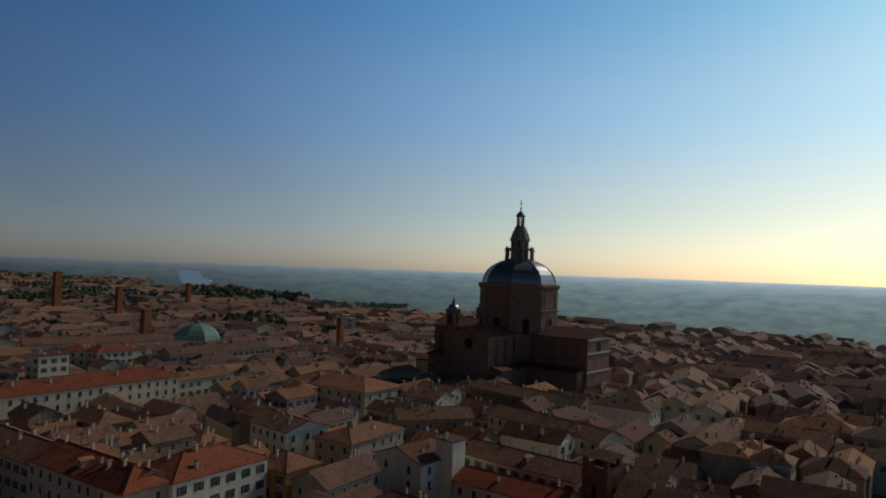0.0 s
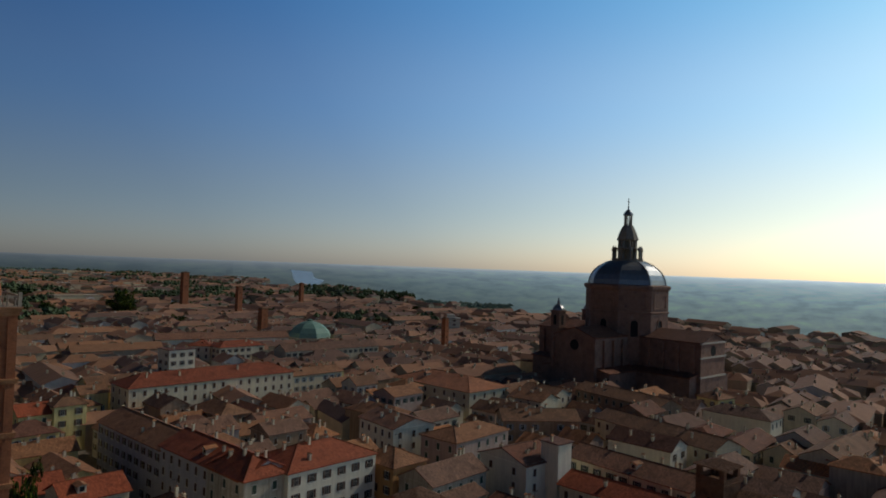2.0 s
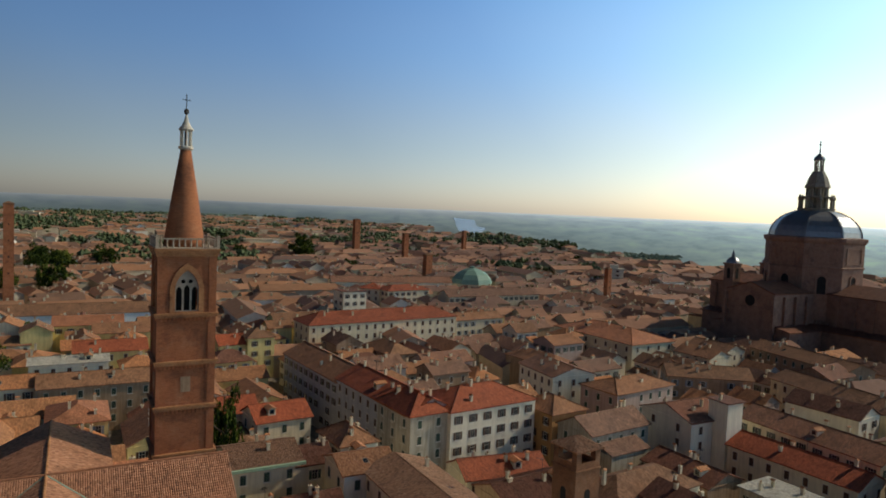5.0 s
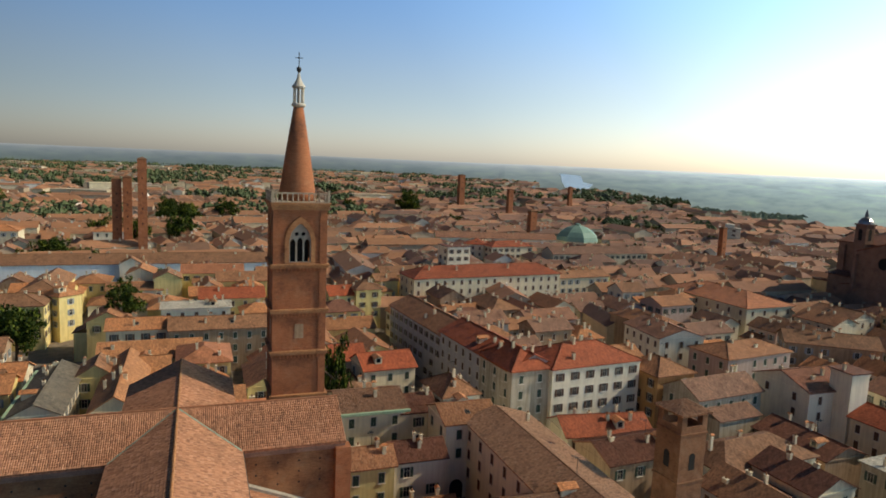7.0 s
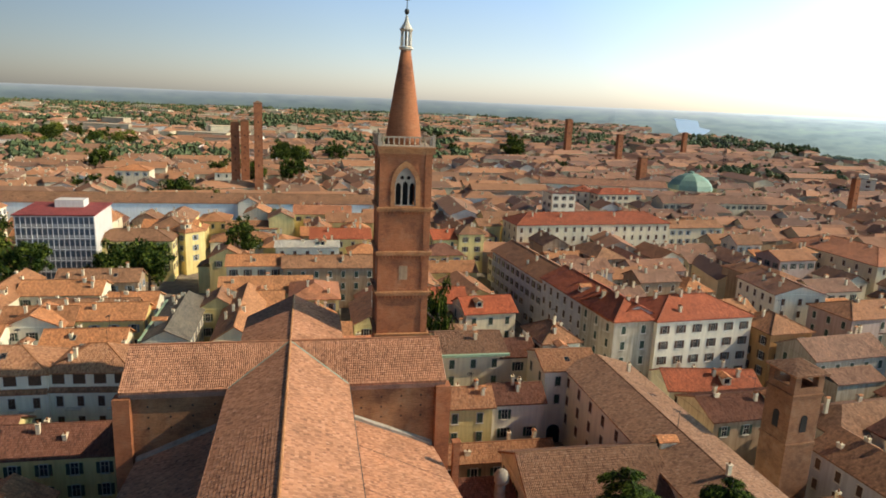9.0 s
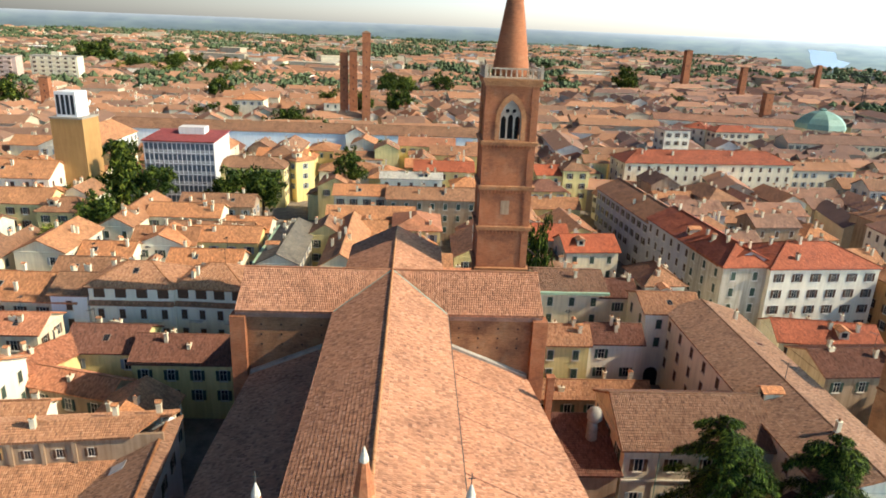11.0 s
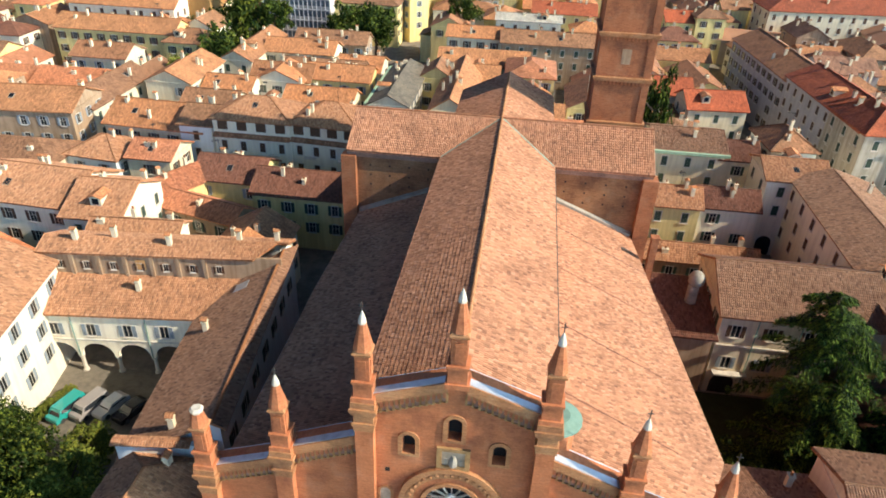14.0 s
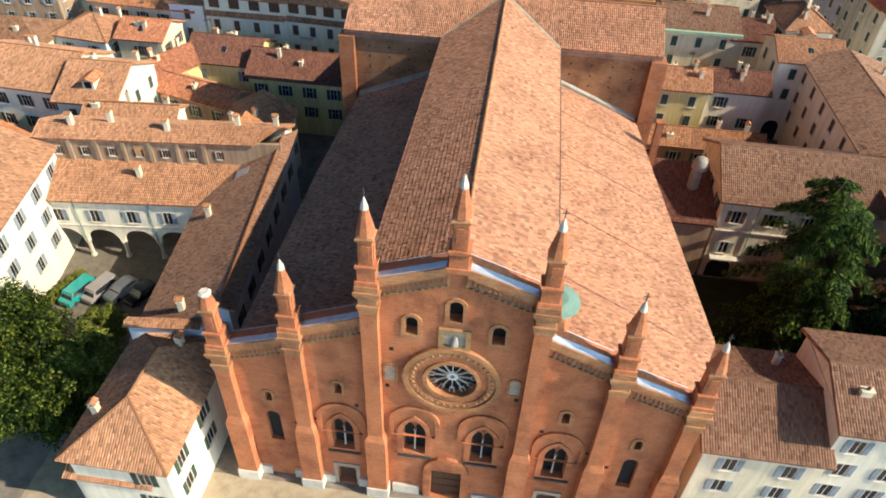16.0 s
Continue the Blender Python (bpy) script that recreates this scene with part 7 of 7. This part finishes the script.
    me.materials.append(LEAF_C)
    place("crown", me, th)
    part("boughs", boughs, BARK, th)
    return th


cedar(36.0, 58.5, 20.6, 9.5, 11, -3.5)
cedar(31.8, 52.0, 15.0, 6.5, 12, 0.6)
cedar(39.5, 50.0, 14.5, 8.0, 13, 0.0)
# easternmost cedar: added, mostly out of view, to throw shade over the court
cedar(44.5, 58.0, 19.0, 8.5, 14, 0.0)
tree(25.5, 50.5, 3.5, 7, CROWN_FINE[0], 3, "dark garden tree in the shaded court")

# ---- the dense town round about ----
def free(x, y, r):
    for fx, fy, a, L, D in FOOT:
        c, s = math.cos(radians(a)), math.sin(radians(a))
        u, v = (x - fx) * c + (y - fy) * s, -(x - fx) * s + (y - fy) * c
        if abs(u) < L / 2 + r and abs(v) < D / 2 + r:
            return False
    return True


def clear(x, y):
    """Open places: church, squares, streets, cathedral close, cloister and courts."""
    if -24 < x < 24 and y < 108 or y < 34 and x < 60:
        return False
    if -62 < x < -20 and y < 74 or 20 < x < 42 and y < 68:
        return False
    if 47.5 < x + (y - 150) * 0.087 < 57.5 and 95 < y < 215:
        return False
    if abs(x + 33.5 - (y - 140) * 0.03) < 8 and 122 < y < 270:
        return False
    if 98 < x < 126 and 60 < y < 101 or -88 < x < -44 and 182 < y < 212:
        return False
    if -134 < x < 36 and 283 < y < 316:
        return False
    if abs(x - 286) < 42 and abs(y - 183) < 56:
        return False
    return True


mesh_cache = {}


def quick_house(x, y, ang, L, D, ze, rise, kind, wall, roof, seed, wins):
    key = (L, D, ze, rise, kind, wall, roof)
    if key not in mesh_cache:
        w = finish("wall", wall_bm(kind, L, D, ze, rise), WALL[wall])
        f, r = roof_faces(kind, L, D, ze, rise)
        rf = finish("roof", roof_bm(f), TILE[roof])
        co = finish("cornice", cornice_bm(L, D, ze), WALL[wall])
        mesh_cache[key] = (w.data, rf.data, co.data)
        bpy.data.objects.remove(co)
        bpy.data.objects.remove(w)
        bpy.data.objects.remove(rf)
    th = base("house", pose(x, y, 0, 0, 0, ang), f"{COLOUR[wall]} plastered town house with {SHAPES[kind]} {ROOFS[roof]}", "house", "town houses")
    place("wall", mesh_cache[key][0], th)
    place("roof", mesh_cache[key][1], th)
    place("cornice", mesh_cache[key][2], th)
    rr = random.Random(seed)
    wm = WIN[rr.randrange(5)]
    n = 0 if faces_away(x, y, ang) else int(L / 3.2)
    for j in range(n):
        for k in range(wins):
            place("window", wm, th, "", pose((j - (n - 1) / 2) * L / n, -D / 2, ze - 3.0 - 3.3 * k))
    n = 0 if faces_away(x, y, ang + 270) else int(D / 3.6)
    for j in range(n):
        place("window", wm, th, "", pose(-L / 2, (j - (n - 1) / 2) * D / n, ze - 3.0, 0, 0, 270))
    if seed % 2:
        side = rr.choice((-1, 1))
        aw, al = rr.uniform(3.0, 4.5), L * rr.uniform(0.4, 0.7)
        au = rr.uniform(-0.5, 0.5) * (L - al)
        part("annex_wall", box(bmesh.new(), au - al / 2, au + al / 2, min(side * D / 2, side * (D / 2 + aw)), max(side * D / 2, side * (D / 2 + aw)), 0, ze - 3.6), WALL[wall], th)
        part("annex_roof", roof_bm([[(au - al / 2 - 0.3, side * D / 2, ze - 2.0), (au + al / 2 + 0.3, side * D / 2, ze - 2.0), (au + al / 2 + 0.3, side * (D / 2 + aw + 0.4), ze - 3.5), (au - al / 2 - 0.3, side * (D / 2 + aw + 0.4), ze - 3.5)]]), TILE[rr.choice(("brown", "orange", roof))], th, "lean-to tiled roof")
    for _ in range(3):
        u, v = rr.uniform(-0.4, 0.4) * L, rr.uniform(-0.3, 0.3) * D
        place("chimney", rr.choice(CHIM), th, "", pose(u, v, ze + rise * (1 - abs(v) / (D / 2)) - 0.15))
    FOOT.append((x, y, ang, L, D))


SIZES = [(12, 9), (15, 10), (18, 10), (10, 9), (22, 11), (14, 11)]
RF = ["brown", "brown", "orange", "orange", "redb", "brown", "dark"]
# duller choice for roofs right of the nave, imitating their haze and backlight
RO = ["brown", "old", "old", "dark", "brown", "old", "orange"]
WL = ["cream", "yellow", "white", "yellow", "cream", "yellow", "cream", "tan"]
WO = ["cream", "tan", "pink", "grey", "cream", "stone", "white", "tan"]
count = 0
cells = []
for iy in range(0, 36):
    for ix in range(-26, 36):
        cells.append((ix * 12.5 + R.uniform(-2.5, 2.5) + 3, 30 + iy * 11.5 + R.uniform(-2, 2)))
cells.sort(key=lambda c: c[0] ** 2 + c[1] ** 2)
for x, y in cells:
    d, az = math.hypot(x, y), math.degrees(math.atan2(x, y))
    if count >= 205 or d > 330 or not -52 < az < 86 or not clear(x, y):
        continue
    L, D = R.choice(SIZES)
    ang = R.choice((0, 90, 0, 90, 180, -90)) + (5 if x > 40 else 0) + R.uniform(-2, 2)
    if abs(ang % 180 - 90) < 45:
        ok = free(x, y, L / 2 * 0.8) or free(x, y, 5.2)
    else:
        ok = free(x, y, 5.2)
    if not ok:
        continue
    ze = R.choice((8.5, 9.5, 10.5, 11.5, 12.5)) - (1.5 if d < 130 else 0)
    quick_house(x, y, ang, L, D, ze, R.choice((2.2, 2.6)), R.choice("gggh"), R.choice(WL if az < 18 else WO), R.choice(RF if az < 18 else ("dark", "brown") if d < 150 else RO), count, 2 if d < 230 else 1)
    count += 1

# farther roofs, too many to count
def island_mat(name, stops, rough=0.9):
    m, t, b = nodes(name, rough)
    g = t.nodes.new("ShaderNodeNewGeometry")
    col = ramp(t, g.outputs["Random Per Island"], stops)
    n = noise_tex(t, 0.3, "Object", 5, 0.7)
    col = mix(t, "MULTIPLY", 0.5, col, ramp(t, n.outputs["Fac"], [(0.3, (0.6, 0.6, 0.6)), (0.7, (1.2, 1.2, 1.2))]))
    link(t, col, b.inputs["Base Color"])
    return m


FAR_ROOF = island_mat("far_tiles", [(0, (0.20, 0.115, 0.08)), (0.35, (0.30, 0.16, 0.095)), (0.7, (0.40, 0.19, 0.10)), (1, (0.46, 0.24, 0.14))])
# duller copy of the far tiles, with sunward haze and backlight in its colour
FAR_MUTED = island_mat("far_muted_tiles", [(0, (0.17, 0.105, 0.085)), (0.4, (0.26, 0.145, 0.105)), (0.75, (0.34, 0.18, 0.115)), (1, (0.44, 0.23, 0.14))])
FAR_WALL = island_mat("far_plaster", [(0, (0.38, 0.28, 0.20)), (0.4, (0.56, 0.46, 0.32)), (0.75, (0.64, 0.55, 0.36)), (1, (0.78, 0.75, 0.70))])


verts, faces, mats = [], [], []
g = np.random.default_rng(4)


def far_house(x, y, ang, L, D, ze, rise):
    k = len(verts)
    c, s = math.cos(ang), math.sin(ang)
    a, b = L / 2, D / 2
    loc = [(-a, -b, 0), (a, -b, 0), (a, b, 0), (-a, b, 0), (-a, -b, ze), (a, -b, ze), (a, b, ze), (-a, b, ze), (-a, 0, ze + rise), (a, 0, ze + rise)]
    verts.extend((x + u * c - v * s, y + u * s + v * c, w) for u, v, w in loc)
    hip = b * 0.9 if L > D * 1.15 and g.uniform() < 0.45 else 0.0
    for f in ((0, 1, 5, 4), (2, 3, 7, 6)):
        faces.append([k + i for i in f])
        mats.append(1)
    faces.append([k + 1, k + 2, k + 6, k + 5] if hip else [k + 1, k + 2, k + 6, k + 9, k + 5])
    faces.append([k + 3, k, k + 4, k + 7] if hip else [k + 3, k, k + 4, k + 8, k + 7])
    mats.extend((1, 1))
    k = len(verts)
    o = 0.6
    loc = [(-a - o, -b - o, ze - 0.2), (a + o, -b - o, ze - 0.2), (a + o - hip, 0, ze + rise + 0.1), (-a - o + hip, 0, ze + rise + 0.1), (a + o, b + o, ze - 0.2), (-a - o, b + o, ze - 0.2)]
    verts.extend((x + u * c - v * s, y + u * s + v * c, w) for u, v, w in loc)
    faces.extend(([k, k + 1, k + 2, k + 3], [k + 3, k + 2, k + 4, k + 5]))
    # the bearing decides which roofs get the duller copy
    m = 2 if math.degrees(math.atan2(x, y)) > 17 + 6 * noise.noise((x * 0.02, y * 0.02, 0)) else 0
    mats.extend((m, m))
    if hip:
        faces.extend(([k + 1, k + 4, k + 2], [k + 5, k, k + 3]))
        mats.extend((m, m))
    if math.hypot(x, y) < 560:
        for _ in range(2):
            k2, cu, cv, cw = len(verts), g.uniform(-0.4, 0.4) * L, g.uniform(-0.25, 0.25) * D, g.uniform(0.3, 0.5)
            cz = ze + rise * (1 - abs(cv) / b)
            verts.extend((x + (cu + du) * c - (cv + dv) * s, y + (cu + du) * s + (cv + dv) * c, cz + dz) for dz in (-0.3, 1.3) for du, dv in ((-cw, -cw), (cw, -cw), (cw, cw), (-cw, cw)))
            for f in ((0, 1, 5, 4), (1, 2, 6, 5), (2, 3, 7, 6), (3, 0, 4, 7), (4, 5, 6, 7)):
                faces.append([k2 + i for i in f])
                mats.append(1)


for fine, near, far in ((12.3, 215, 800), (23.0, 800, 2300)):
    n = int(far / fine) + 2
    for iy in range(-2, n):
        for ix in range(-n, n):
            x, y = ix * fine * 1.12 + g.uniform(-0.4, 0.4) * fine, iy * fine * 0.92 + g.uniform(-0.4, 0.4) * fine
            rad, az = math.hypot(x, y), math.degrees(math.atan2(x, y))
            if not near < rad < far or not -58 < az < 92:
                continue
            lim = reach(az)
            if rad > lim or g.uniform() < (0.1 if rad < 800 else 0.22 if az > 20 else 0.45) or (rad > 0.75 * lim and g.uniform() < 0.4):
                continue
            if not clear(x, y) or rad < 640 and not free(x, y, 5):
                continue
            big = g.uniform() < 0.08
            turn = 4 + 22 * noise.noise((x * 0.004, y * 0.004, 9)) + (90 if noise.noise((x * 0.017, y * 0.017, 2)) > 0.04 else 0)
            far_house(x, y, radians(turn + g.normal() * 3), g.uniform(10, 24) * (1.8 if big else 1) * (1 if rad < 800 else 1.2), g.uniform(8, 12.5) * (1.25 if big else 1), g.uniform(6.5, 10.5) * (1.25 if big else 1), g.uniform(1.8, 3.0))
# pale flat-roofed sheds and blocks at the edge of the town
for _ in range(90):
    az, rad = g.uniform(-55, 14), g.uniform(750, 2250)
    x, y, _z = polar(az, rad)
    flat = len(mats)
    far_house(x, y, radians(g.uniform(-20, 20)), g.uniform(25, 60), g.uniform(12, 25), g.uniform(8, 16), 0.2)
    mats[flat:] = [1] * (len(mats) - flat)
me = bpy.data.meshes.new("far_town")
me.from_pydata(verts, [], faces)
for m in (FAR_ROOF, FAR_WALL, FAR_MUTED):
    me.materials.append(m)
me.polygons.foreach_set("material_index", mats)
tagged(new("far_town", me), "countless far tiled roofs and plastered walls", "town", kind="stuff")

# far woods and hedgerows of the plain, distance haze put into their foliage colour
WOODS = island_mat("haze_tinted_woods", [(0, (0.10, 0.15, 0.12)), (0.5, (0.12, 0.18, 0.14)), (1, (0.16, 0.20, 0.13))])
oct_v = np.array([(1, 0, 0), (0, 1, 0), (-1, 0, 0), (0, -1, 0), (0, 0, 1), (0, 0, -1)], float)
oct_f = [(0, 1, 4), (1, 2, 4), (2, 3, 4), (3, 0, 4), (1, 0, 5), (2, 1, 5), (3, 2, 5), (0, 3, 5)]
wv, wf = [], []
tries = 0
while len(wf) < 8 * 30000 and tries < 150000:
    tries += 1
    az = g.uniform(-60, 48)
    rad = 560 + 2900 * g.uniform() ** 1.4
    if rad < reach(az) * (0.82 + 0.25 * g.uniform()) or (29.0 < az < 33.0 and 1400 < rad < 3700) or rad > haze_start(az) + 200:
        continue
    x, y, _ = polar(az, rad)
    if noise.noise((x * 0.003, y * 0.005, 1.7)) + 0.35 * noise.noise((x * 0.011, y * 0.011, 5)) < 0.12 + 0.15 * g.uniform():
        continue
    s = g.uniform(2.4, 4.8) * (1 + rad / 3500)
    k = len(wv)
    pts = oct_v * (s * 1.4, s * 1.4, s * 0.75) * g.uniform(0.7, 1.3, (6, 1)) + (x, y, s * 0.3)
    wv.extend(pts.tolist())
    wf.extend([(k + a, k + b, k + c) for a, b, c in oct_f])
tv, tf = [], []
for _ in range(9000):
    az = g.uniform(-58, 42)
    rad = 520 + 1800 * g.uniform() ** 1.1
    x, y, _z = polar(az, rad)
    if noise.noise((x * 0.006, y * 0.006, 4.2)) < (0.2 - (0.1 if az < -5 else 0) - rad / 9000 if rad < 750 or az > 20 else 0.24 if az > 4 else 0.05 - rad / 12000) or rad > reach(az) or rad < 640 and not free(x, y, 3):
        continue
    for _c in range(7):
        s = g.uniform(1.4, 2.9) * (1 + rad / 2500)
        k = len(tv)
        pts = oct_v * (s, s, s * 0.85) * g.uniform(0.6, 1.4, (6, 1)) + (x + g.normal() * 3.4, y + g.normal() * 3.4, 5 + g.uniform(0, 8))
        tv.extend(pts.tolist())
        tf.extend([(k + a, k + b, k + c) for a, b, c in oct_f])
me = bpy.data.meshes.new("far_trees")
me.from_pydata(tv, [], tf)
me.materials.append(island_mat("far_foliage", [(0, (0.05, 0.075, 0.035)), (0.5, (0.075, 0.105, 0.045)), (1, (0.11, 0.135, 0.06))]))
tagged(new("far_trees", me), "dark green trees standing among far roofs", "trees", kind="stuff")
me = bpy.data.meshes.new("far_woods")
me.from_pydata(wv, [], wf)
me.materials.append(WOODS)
tagged(new("far_woods", me), "blue-green woods and hedges of the plain, haze in their colour", "woods", kind="stuff")
